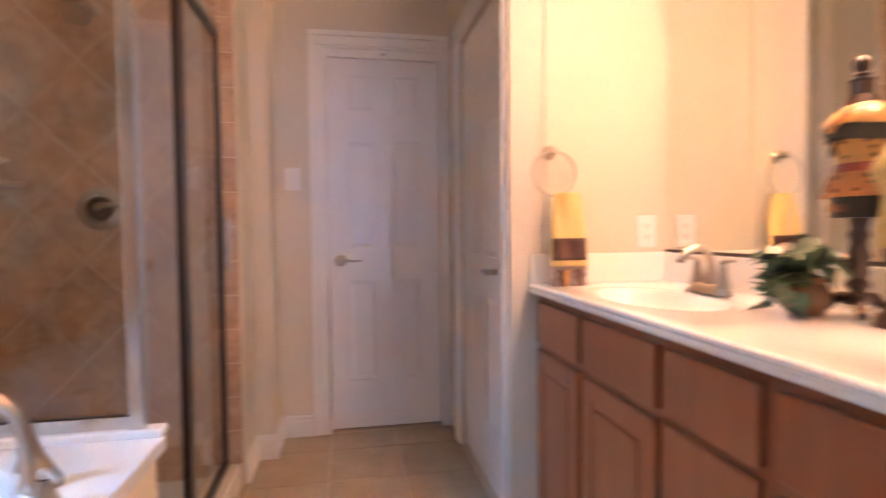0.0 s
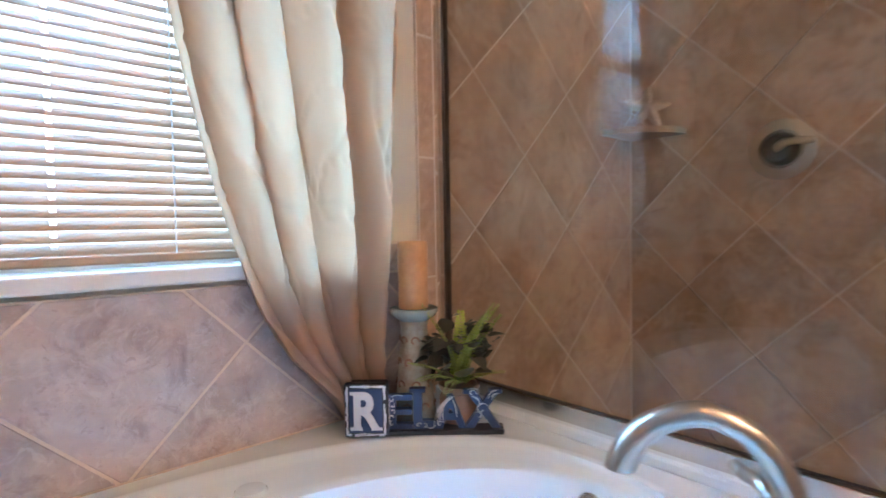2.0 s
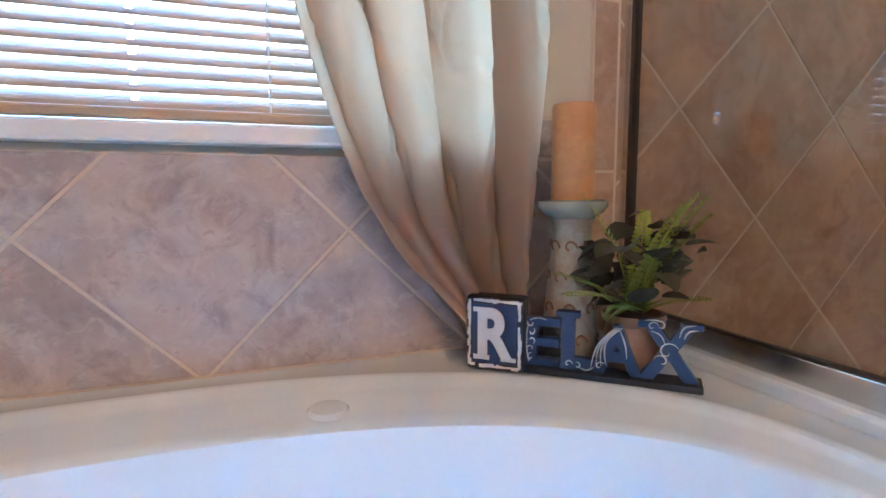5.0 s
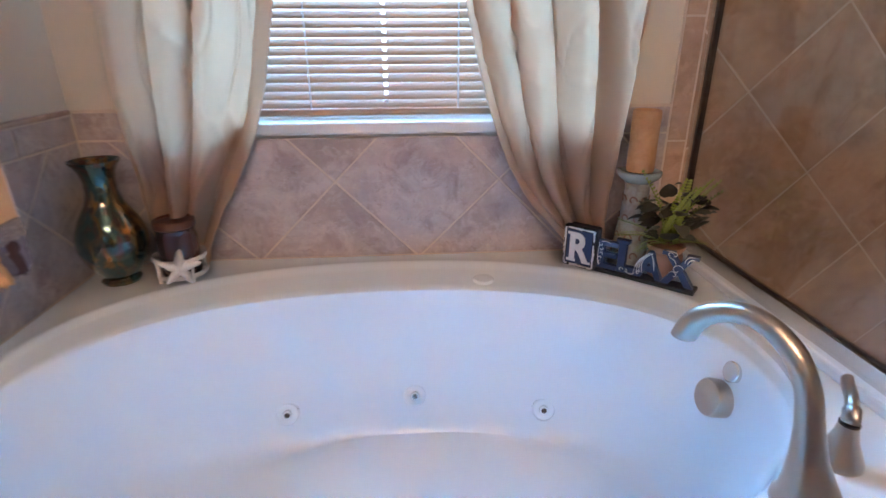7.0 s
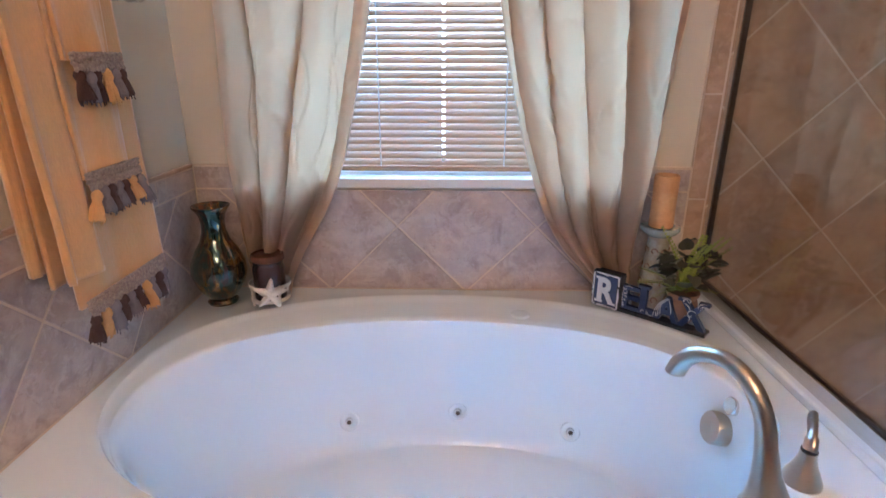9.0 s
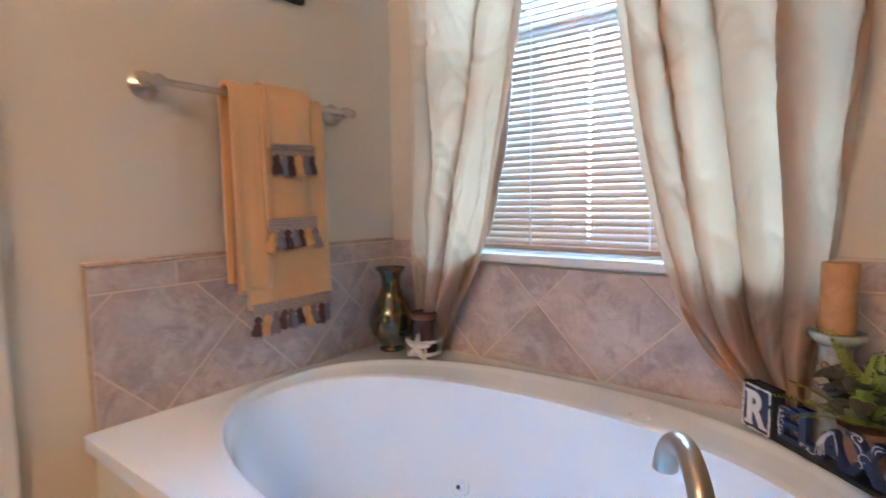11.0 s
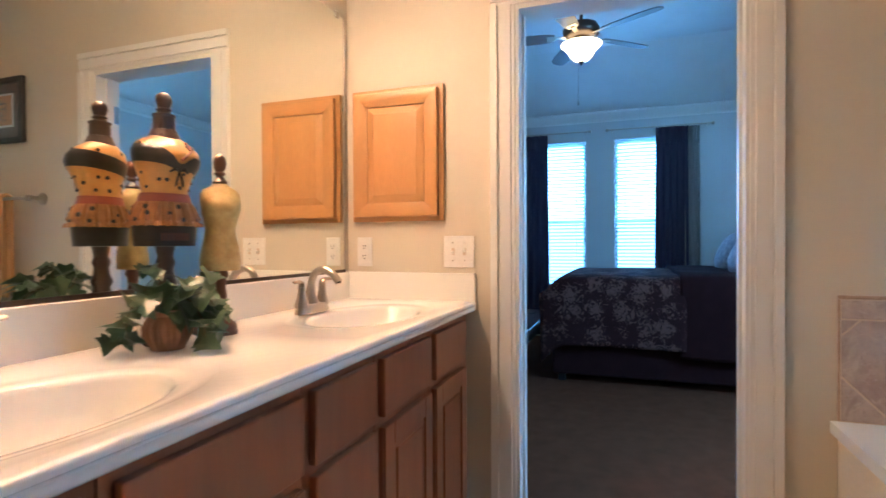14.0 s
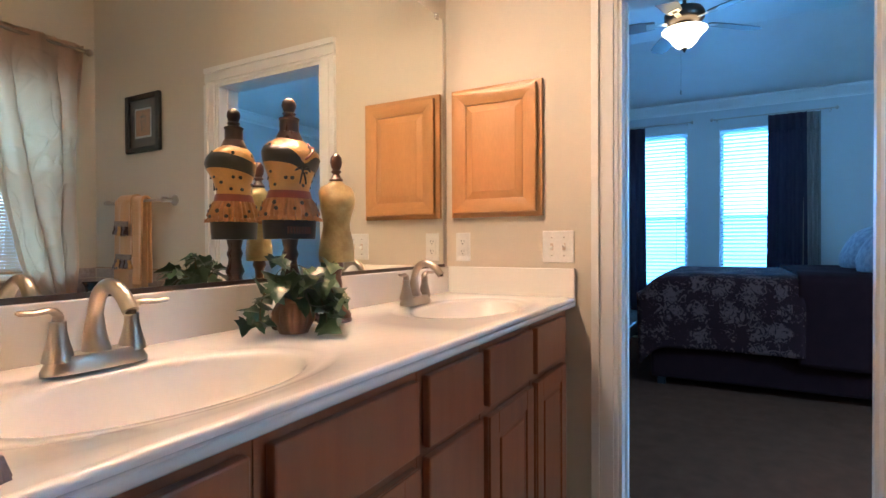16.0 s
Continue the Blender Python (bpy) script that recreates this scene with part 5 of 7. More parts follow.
def pane_of(a, b, parent, label=""):
    p = part("glass_pane", boxes((a, b)), GLASS, parent, label)
    p.visible_shadow = False
    return p


side = part("side_frame", boxes(((GX - 0.013, GY, DECK + 0.022), (GX + 0.013, -0.013, DECK + 0.055)), ((GX - 0.013, GY, GZ - 0.035), (GX + 0.013, -0.013, GZ)),
                                ((GX - 0.010, -0.034, DECK + 0.055), (GX + 0.010, -0.013, GZ - 0.035)), bevel=0.002), CHROME, sh, "satin metal glass frame")
part("gasket", boxes(((GX - 0.012, -0.044, DECK + 0.055), (GX + 0.006, -0.0345, GZ - 0.035)), ((GX - 0.0145, GY + 0.02, DECK + 0.0555), (GX - 0.004, -0.045, DECK + 0.060)), bevel=0.001), BRONZE, side, "dark rubber gasket")
pane_of((GX - 0.003, GY + 0.022, DECK + 0.05), (GX + 0.003, -0.04, GZ - 0.03), side)
part("corner_post", boxes(((GX - 0.020, GY - 0.018, 0.10), (GX + 0.020, GY + 0.022, GZ)), bevel=0.004), CHROME, sh, "satin metal corner post")
front = part("front_frame", boxes(((GX + 0.021, GY - 0.013, 0.10), (1.852, GY + 0.013, 0.128)), ((GX + 0.021, GY - 0.013, GZ - 0.035), (SHX - 0.012, GY + 0.013, GZ)), ((SHX - 0.034, GY - 0.012, 0.10), (SHX - 0.012, GY + 0.012, GZ - 0.035)), bevel=0.002), CHROME, sh)
part("door_post", boxes(((1.853, GY - 0.016, 0.10), (1.880, GY + 0.014, GZ - 0.036)), bevel=0.003), BRONZE, sh, "dark metal door post")
pane_of((GX + 0.02, GY - 0.003, 0.12), (1.855, GY + 0.003, GZ - 0.03), front)
sdoor = part("shower_door", boxes(((1.884, GY - 0.014, 0.104), (SHX - 0.038, GY + 0.010, 0.136)), ((1.884, GY - 0.014, GZ - 0.07), (SHX - 0.038, GY + 0.010, GZ - 0.040)),
                                  ((1.884, GY - 0.014, 0.136), (1.906, GY + 0.010, GZ - 0.07)), ((SHX - 0.060, GY - 0.014, 0.136), (SHX - 0.038, GY + 0.010, GZ - 0.07)), bevel=0.002), BRONZE, sh, "dark framed glass shower door")
pane_of((1.90, GY - 0.004, 0.13), (SHX - 0.055, GY + 0.002, GZ - 0.065), sdoor)
part("door_pull", tube([(2.33, GY - 0.045, 0.95), (2.33, GY - 0.045, 1.17)], 0.008, 12), CHROME, sdoor)
part("curb", boxes(((1.48, -1.005, 0.0), (SHX - 0.001, -0.90, 0.10)), bevel=0.008), APRON, sh, "cream shower curb")
tagged(link_mesh("shower_pan", boxes(((TX1 + 0.001, -0.899, -0.005), (SHX - 0.001, -0.012, 0.045)), ((TX1 + 0.001, -0.899, 0.045), (1.512, -0.012, DECK - 0.003)), bevel=0.004), ACRYL), "white shower pan inside the enclosure", "shower pan", kind="structure")
va = thing("shower_valve", "brushed nickel shower valve with a lever on the tiled wall", "shower valve", pose(SHX - 0.0105, -0.488, 1.214, 0, -90, 0) @ Matrix.Diagonal((1.13, 1.13, 1.0, 1)))
part("escutcheon", lathe([(0.078, 0), (0.079, 0.005), (0.070, 0.012), (0.050, 0.016), (0.046, 0.010)], 40), NICKEL, va, "", 35)
part("valve_hub", lathe([(0.043, 0.009), (0.042, 0.03), (0.034, 0.046), (0.022, 0.05)], 32), BRONZE, va, "", 35)
part("valve_lever", tube(spline([(0, 0, 0.045), (0.01, -0.02, 0.06), (0.012, -0.055, 0.062), (0.01, -0.085, 0.058)], 5), [0.012] * 6 + [0.009] * 10, 12), NICKEL, va, "", 40)
hd = thing("wall_shower", "brushed nickel shower head on a bent arm", "shower head")
part("arm_flange", lathe([(0.030, 0), (0.030, 0.006), (0.014, 0.014)], 28, pose(SHX - 0.0105, -0.484, 2.02, 0, -90, 0)), NICKEL, hd, "", 35)
part("arm", tube(spline([(SHX - 0.012, -0.484, 2.02), (SHX - 0.07, -0.484, 2.025), (SHX - 0.12, -0.484, 1.99)], 6), 0.010, 12), NICKEL, hd, "", 40)
mh = Matrix.Translation((SHX - 0.12, -0.484, 1.99)) @ Vector((-0.6, 0, -0.8)).to_track_quat("Z", "Y").to_matrix().to_4x4()
part("head", lathe([(0.012, 0), (0.018, 0.01), (0.018, 0.02), (0.030, 0.035), (0.047, 0.05), (0.047, 0.062), (0.040, 0.065)], 32, mh), NICKEL, hd, "", 35)
shelf = bmesh.new()
arc = [(SHX - 0.0105, -0.0105)] + [(SHX - 0.0105 - 0.200 * math.sin(radians(a)), -0.0105 - 0.200 * math.cos(radians(a))) for a in range(0, 91, 6)]
f = shelf.faces.new([shelf.verts.new((x, y, 1.300)) for x, y in arc])
g = bmesh.ops.extrude_face_region(shelf, geom=[f])
for v in g["geom"]:
    if isinstance(v, bmesh.types.BMVert):
        v.co.z += 0.020
tagged(link_mesh("corner_shelf", shelf, SHTILE), "tan stone corner shelf in the shower", "shelf", kind="structure")
t = star_mesh(0.085, 0.020)
bmesh.ops.transform(t, matrix=pose(SHX - 0.075, -0.105, 1.392, -14, 6, -55), verts=t.verts[:])
tagged(link_mesh("starfish", t, STARFISH, 60), "bleached starfish leaning on the shower's corner shelf", "starfish")

# ---- vanity ----
FY = -2.158        # cabinet face
COLS = ((0.020, 0.412, "door"), (0.412, 0.770, "door"), (0.770, 1.062, "drawers"), (1.062, 1.460, "door"), (1.460, 1.832, "door"))
CB = 0.883         # top of the cabinets


def raised_front(x0, x1, z0, z1, y):
    bm = bmesh.new()
    box(bm, (x0, y, z0), (x1, y + 0.019, z1), 0.004)
    return bm


for x0, x1, how in COLS:
    c = thing("vanity_cabinet", "stained maple vanity cabinet with " + ("three drawers" if how == "drawers" else "a drawer over a panelled door"), "cabinet", group="vanity cabinets")
    part("body", boxes(((x0 + 0.001, FY - 0.02, 0.10), (x1 - 0.001, FY, CB)), ((x0 + 0.001, YM + 0.003, 0.10), (x0 + 0.016, FY - 0.0205, 0.76)), ((x1 - 0.016, YM + 0.003, 0.10), (x1 - 0.001, FY - 0.0205, 0.76)), ((x0 + 0.0165, YM + 0.003, 0.10), (x1 - 0.0165, FY - 0.0205, 0.12)), bevel=0.001), MAPLE, c)
    part("toe_kick", boxes(((x0 + 0.001, YM + 0.003, 0.0), (x1 - 0.001, FY - 0.07, 0.10))), KICKBROWN, c)
    a, b = x0 + (0.062 if x0 < 0.1 else 0.019), x1 - (0.030 if x1 > 1.8 else 0.019)
    spans = [(0.715, 0.858)] + ([(0.425, 0.695), (0.125, 0.405)] if how == "drawers" else [])
    for z0, z1 in spans:
        part("drawer_front", raised_front(a, b, z0, z1, FY + 0.001), MAPLE, c)
    if how == "door":
        d = part("cabinet_door", boxes(((a, FY + 0.001, 0.125), (b, FY + 0.014, 0.690)), bevel=0.002), MAPLE, c)
        fr = 0.055
        bm = boxes(((a, FY + 0.0142, 0.125), (a + fr, FY + 0.021, 0.690)), ((b - fr, FY + 0.0142, 0.125), (b, FY + 0.021, 0.690)),
                   ((a + fr, FY + 0.0142, 0.125), (b - fr, FY + 0.021, 0.125 + fr)), ((a + fr, FY + 0.0142, 0.690 - fr), (b - fr, FY + 0.021, 0.690)), bevel=0.0025)
        part("door_frame", bm, MAPLE, d)
        part("door_panel", boxes(((a + fr + 0.018, FY + 0.0141, 0.125 + fr + 0.018), (b - fr - 0.018, FY + 0.0195, 0.690 - fr - 0.018)), bevel=0.005), MAPLE, d)

top = thing("countertop", "white cultured marble countertop with two moulded oval basins", "countertop")
FRONT = -2.136
bm = bmesh.new()
SINKS = ((0.412, 0.002, 0.921), (1.430, 0.921, EX - 0.002))
for sx, x0, x1 in SINKS:
    sy, a, b = -2.368, 0.245, 0.155
    rr = [(sx, sy, a + 0.075, b + 0.040, CT, 2.1), (sx, sy, a + 0.066, b + 0.033, CT - 0.004, 2.1), (sx, sy, a + 0.03, b + 0.015, CT - 0.006, 2.1), (sx, sy, a, b, CT - 0.008, 2.1)]
    for d, k in ((0.03, 0.975), (0.10, 0.95), (0.3, 0.89), (0.55, 0.77), (0.75, 0.61), (0.9, 0.40), (0.97, 0.22), (1.0, 0.09)):
        rr.append((sx, sy, a * k, b * k, CT - 0.008 - 0.125 * d, 2.0))
    polar_patch(bm, (x0, YM + 0.003, x1, FRONT), rr, 72)
bmesh.ops.remove_doubles(bm, verts=bm.verts[:], dist=0.0004)
part("basin_top", bm, MARBLE, top, "", 40)
prof = [(0.0, 0.0), (0.007, -0.0005), (0.0115, -0.003), (0.0135, -0.007), (0.0135, -0.012), (0.0105, -0.0145), (0.0100, -0.018), (0.0130, -0.0205), (0.0135, -0.029), (0.010, -0.0335), (0.0, -0.034)]
bm = bmesh.new()
rows = [[bm.verts.new((x, FRONT + a, CT + b)) for a, b in prof] for x in (0.002, EX - 0.002)]
for i in range(len(prof) - 1):
    bm.faces.new((rows[0][i], rows[0][i + 1], rows[1][i + 1], rows[1][i]))
bm.faces.new(rows[0])
bm.faces.new(list(reversed(rows[1])))
part("front_edge", bm, MARBLE, top, "", 50)
part("backsplash", boxes(((0.022, YM + 0.002, CT - 0.002), (EX - 0.022, YM + 0.020, 1.022)), bevel=0.003), MARBLE, top)
part("side_splash", boxes(((0.001, YM + 0.002, CT - 0.03), (0.0215, FRONT + 0.012, 1.024)), bevel=0.004), MARBLE, top)
part("side_splash", boxes(((EX - 0.0215, YM + 0.002, CT - 0.002), (EX - 0.001, FRONT + 0.010, 1.024)), bevel=0.004), MARBLE, top)
for sx, _, _ in SINKS:
    part("drain", lathe([(0.024, 0), (0.024, 0.004), (0.018, 0.006), (0.004, 0.005)], 28, pose(sx, -2.368, CT - 0.1325)), NICKEL, top, "brushed nickel drain", 35)

mir = thing("vanity_mirror", "frameless wall mirror in a dark bottom channel above the backsplash", "mirror")
part("mirror_glass", boxes(((0.040, YM + 0.001, 1.030), (EX - 0.004, YM + 0.006, 2.035)), bevel=0.0015), MIRROR, mir)
part("bottom_channel", boxes(((0.034, YM + 0.0005, 1.022), (EX - 0.003, YM + 0.009, 1.033)), bevel=0.001), BRONZE, mir, "dark metal channel")
part("edge_channel", boxes(((0.034, YM + 0.0005, 1.033), (0.0395, YM + 0.009, 2.037)), bevel=0.001), NICKEL, mir)
part("top_clip", boxes(((0.075, YM + 0.001, 2.02), (0.10, YM + 0.010, 2.045)), bevel=0.002), CHROME, mir)


def sink_faucet(x, label):
    f = thing("sink_faucet", label, "faucet", pose(x, -2.548, CT - 0.0005), group="vanity faucets")
    bm = bmesh.new()
    ol = []
    for k in range(48):
        a = 2 * math.pi * k / 48
        ol.append((0.083 * abs(math.cos(a)) ** 0.75 * math.copysign(1, math.cos(a)), 0.027 * abs(math.sin(a)) ** 0.8 * math.copysign(1, math.sin(a))))
    prev = None
    for s, z in ((1.0, 0.0), (1.0, 0.006), (0.93, 0.016), (0.86, 0.026), (0.80, 0.028)):
        ring = [bm.verts.new((px * s, py * s, z)) for px, py in ol]
        if prev:
            for i in range(48):
                bm.faces.new((prev[i], prev[(i + 1) % 48], ring[(i + 1) % 48], ring[i]))
        prev = ring
    bm.faces.new(prev)
    part("deck_plate", bm, NICKEL, f, "", 40)
    p = spline([(0, 0, 0.02), (0, -0.006, 0.055), (0, -0.003, 0.095), (0, 0.012, 0.125), (0, 0.040, 0.137), (0, 0.074, 0.124), (0, 0.098, 0.098)], 7)
    r = [0.0235 - 0.0115 * min(1, i / 13) for i in range(len(p))]
    part("spout", tube(p, r, 22), NICKEL, f, "", 40)
    part("aerator", lathe([(0.0075, 0), (0.0080, 0.006), (0.006, 0.007)], 20, pose(0, 0.0975, 0.0945)), BRONZE, f)
    for s in (-1, 1):
        h = part("handle_body", lathe([(0.0225, 0.02), (0.0205, 0.032), (0.0155, 0.050), (0.0120, 0.068), (0.0115, 0.080)], 26, pose(s * 0.058, 0, 0)), NICKEL, f, "", 40)
        part("handle_ring", lathe([(0.0118, 0.080), (0.0118, 0.0825)], 24, pose(s * 0.058, 0, 0)), NICKEL, h)
        part("lever", tube(spline([(s * 0.058, 0, 0.0825), (s * 0.058, 0, 0.094), (s * 0.072, 0.004, 0.102), (s * 0.094, 0.010, 0.101), (s * 0.119, 0.015, 0.103)], 6),
                           [0.0116] * 5 + [0.0105] * 5 + [0.0085] * 5 + [0.0078] * 5 + [0.0072] * 4 + [0.003], 16, 0.6), NICKEL, h, "", 40)
    return f


sink_faucet(1.444, "brushed nickel two-handle faucet behind the oval basin")
sink_faucet(0.438, "brushed nickel two-handle faucet near the outlet")

# recessed wall cabinet beside the mirror
wc = thing("medicine_cabinet", "honey maple raised-panel medicine cabinet on the wall", "cabinet")
MY0, MY1, MZ0, MZ1 = -2.632, -2.246, 1.222, 1.742
part("cabinet_frame", boxes(((0.0005, MY0, MZ0), (0.019, MY1, MZ1)), bevel=0.002), MAPLE_LIGHT, wc)
y0, y1, z0, z1 = MY0 + 0.018, MY1 - 0.018, MZ0 + 0.018, MZ1 - 0.018
dr = part("cabinet_door", boxes(((0.0195, y0 + 0.0015, z0 + 0.0015), (0.027, y1 - 0.0015, z1 - 0.0015)), bevel=0.001), MAPLE_LIGHT, wc)


def nested(inset, x):
    """The corners of a rectangle inset into the door, at one depth."""
    return [Vector((x, y, z)) for y, z in ((y0 + inset, z0 + inset), (y1 - inset, z0 + inset), (y1 - inset, z1 - inset), (y0 + inset, z1 - inset))]


FRAME_STEPS = [nested(i, x) for i, x in ((0.0, 0.0272), (0.0, 0.0405), (0.0025, 0.0425), (0.006, 0.0432), (0.030, 0.0405), (0.050, 0.0355), (0.0535, 0.0345), (0.0535, 0.0285), (0.0560, 0.0285), (0.0560, 0.0272))]
for k in range(4):
    bm = bmesh.new()
    ends = [[bm.verts.new(lerp(r[j], r[(j + 1) % 4], 0.0008 if j == k else 0.0)) for r in FRAME_STEPS] for j in (k, (k + 1) % 4)]
    for i in range(len(FRAME_STEPS)):
        i2 = (i + 1) % len(FRAME_STEPS)
        bm.faces.new((ends[0][i], ends[0][i2], ends[1][i2], ends[1][i]))
    bm.faces.new(ends[0])
    bm.faces.new(list(reversed(ends[1])))
    part("door_rail" if k % 2 == 0 else "door_stile", bm, MAPLE_RAIL if k % 2 == 0 else MAPLE_LIGHT, dr, "", 25)
bm = bmesh.new()
steps = [[bm.verts.new(p) for p in nested(i, x)] for i, x in ((0.0565, 0.0275), (0.0565, 0.0295), (0.0585, 0.0305), (0.0605, 0.0305), (0.0615, 0.0315), (0.081, 0.0372), (0.083, 0.0388), (0.085, 0.0390))]
for r0, r1 in zip(steps, steps[1:]):
    for i in range(4):
        bm.faces.new((r0[i], r0[(i + 1) % 4], r1[(i + 1) % 4], r1[i]))
bm.faces.new(steps[-1])
part("raised_panel", bm, MAPLE_LIGHT, dr, "", 20)

# towel ring and hand towel on the end wall
tr = thing("towel_ring", "brushed nickel towel ring on the vanity's end wall", "towel ring")
RY, RZ = -2.195, 1.385
part("ring_post", lathe([(0.026, 0), (0.027, 0.007), (0.018, 0.014), (0.011, 0.02), (0.011, 0.05), (0.015, 0.055), (0.012, 0.064)], 28, pose(EX - 0.0005, RY, RZ, 0, -90, 0)), NICKEL, tr, "", 40)
part("ring", tube([(EX - 0.056, RY - 0.078 * math.sin(2 * math.pi * k / 40), RZ - 0.078 + 0.078 * math.cos(2 * math.pi * k / 40)) for k in range(41)], 0.0048, 10), NICKEL, tr, "", 60)
ht = thing("hand_towel", "yellow hand towel with dark tasselled band through the ring", "towel")


def ring_towel(u, v):
    z = lerp(RZ - 0.148, 0.985, v)
    wdt = lerp(0.045, 0.062, min(1, v * 2.2))
    y = RY - 0.035 + (u - 0.5) * 2 * wdt
    x = EX - 0.082 - 0.012 * math.cos((u - 0.5) * math.pi) + 0.006 * math.sin(9 * u + 4 * v) - 0.010 * v
    return (x, y, z)


part_ = part("towel_cloth", sheet(ring_towel, 24, 30), HANDTOWEL, ht, "", 80)
thicken(part_, 0.022)
bnd = part("towel_band", sheet(lambda u, v: (ring_towel(u, 0.62 + 0.30 * v)[0] - 0.0135, ring_towel(u, 0.62 + 0.30 * v)[1], ring_towel(u, 0.62 + 0.30 * v)[2]), 20, 6), T_DARK, ht, "dark brown woven band", 80)
thicken(bnd, 0.004)
fringe(ht, (EX - 0.100, RY + 0.028, 0.984), (EX - 0.100, RY - 0.098, 0.984), 6, 0, 1.45)

# ---- dress forms and ivy on the counter ----
def torso(profile, n=56):
    """An oval body from (half width, half depth, forward shift, height) rows, facing -y locally."""
    bm = bmesh.new()
    prev = None
    for a, b, s, z in profile:
        ring = []
        for k in range(n):
            t = 2 * math.pi * k / n
            ring.append(bm.verts.new((a * math.cos(t), s + b * math.sin(t), z)))
        if prev:
            for i in range(n):
                bm.faces.new((prev[i], prev[(i + 1) % n], ring[(i + 1) % n], ring[i]))
        else:
            bm.faces.new(list(reversed(ring)))
        prev = ring
    bm.faces.new(prev)
    return bm


BIG = [(0.070, 0.052, 0, 0.230), (0.072, 0.054, 0, 0.254), (0.073, 0.055, 0, 0.272), (0.0735, 0.056, 0, 0.278), (0.072, 0.052, 0, 0.300), (0.061, 0.045, 0, 0.330), (0.054, 0.040, 0, 0.352), (0.0535, 0.040, -0.001, 0.362), (0.061, 0.046, -0.004, 0.394), (0.072, 0.056, -0.009, 0.420),
       (0.0755, 0.060, -0.011, 0.438), (0.0755, 0.056, -0.008, 0.454), (0.066, 0.046, -0.002, 0.471), (0.046, 0.036, 0, 0.484), (0.034, 0.029, 0, 0.490)]


def body_at(prof, z, k):
    for r0, r1 in zip(prof, prof[1:]):
        if r0[3] <= z <= r1[3]:
            t = (z - r0[3]) / (r1[3] - r0[3])
            return lerp(r0[k], r1[k], t)
    return prof[-1][k]


def skin_point(prof, ang, z, off=0.0):
    a, b, s = body_at(prof, z, 0) + off, body_at(prof, z, 1) + off, body_at(prof, z, 2)
    return Vector((a * math.cos(ang), s + b * math.sin(ang), z))


def wrap(prof, z_lo, z_hi, off, n=60, m=8):
    """A band laid on the body between two heights, each a function of the angle."""
    bm = bmesh.new()
    prev = None
    for j in range(m + 1):
        ring = []
        for k in range(n):
            t = 2 * math.pi * k / n
            ring.append(bm.verts.new(skin_point(prof, t, lerp(z_lo(t), z_hi(t), j / m), off)))
        if prev:
            for i in range(n):
                bm.faces.new((prev[i], prev[(i + 1) % n], ring[(i + 1) % n], ring[i]))
        prev = ring
    return bm


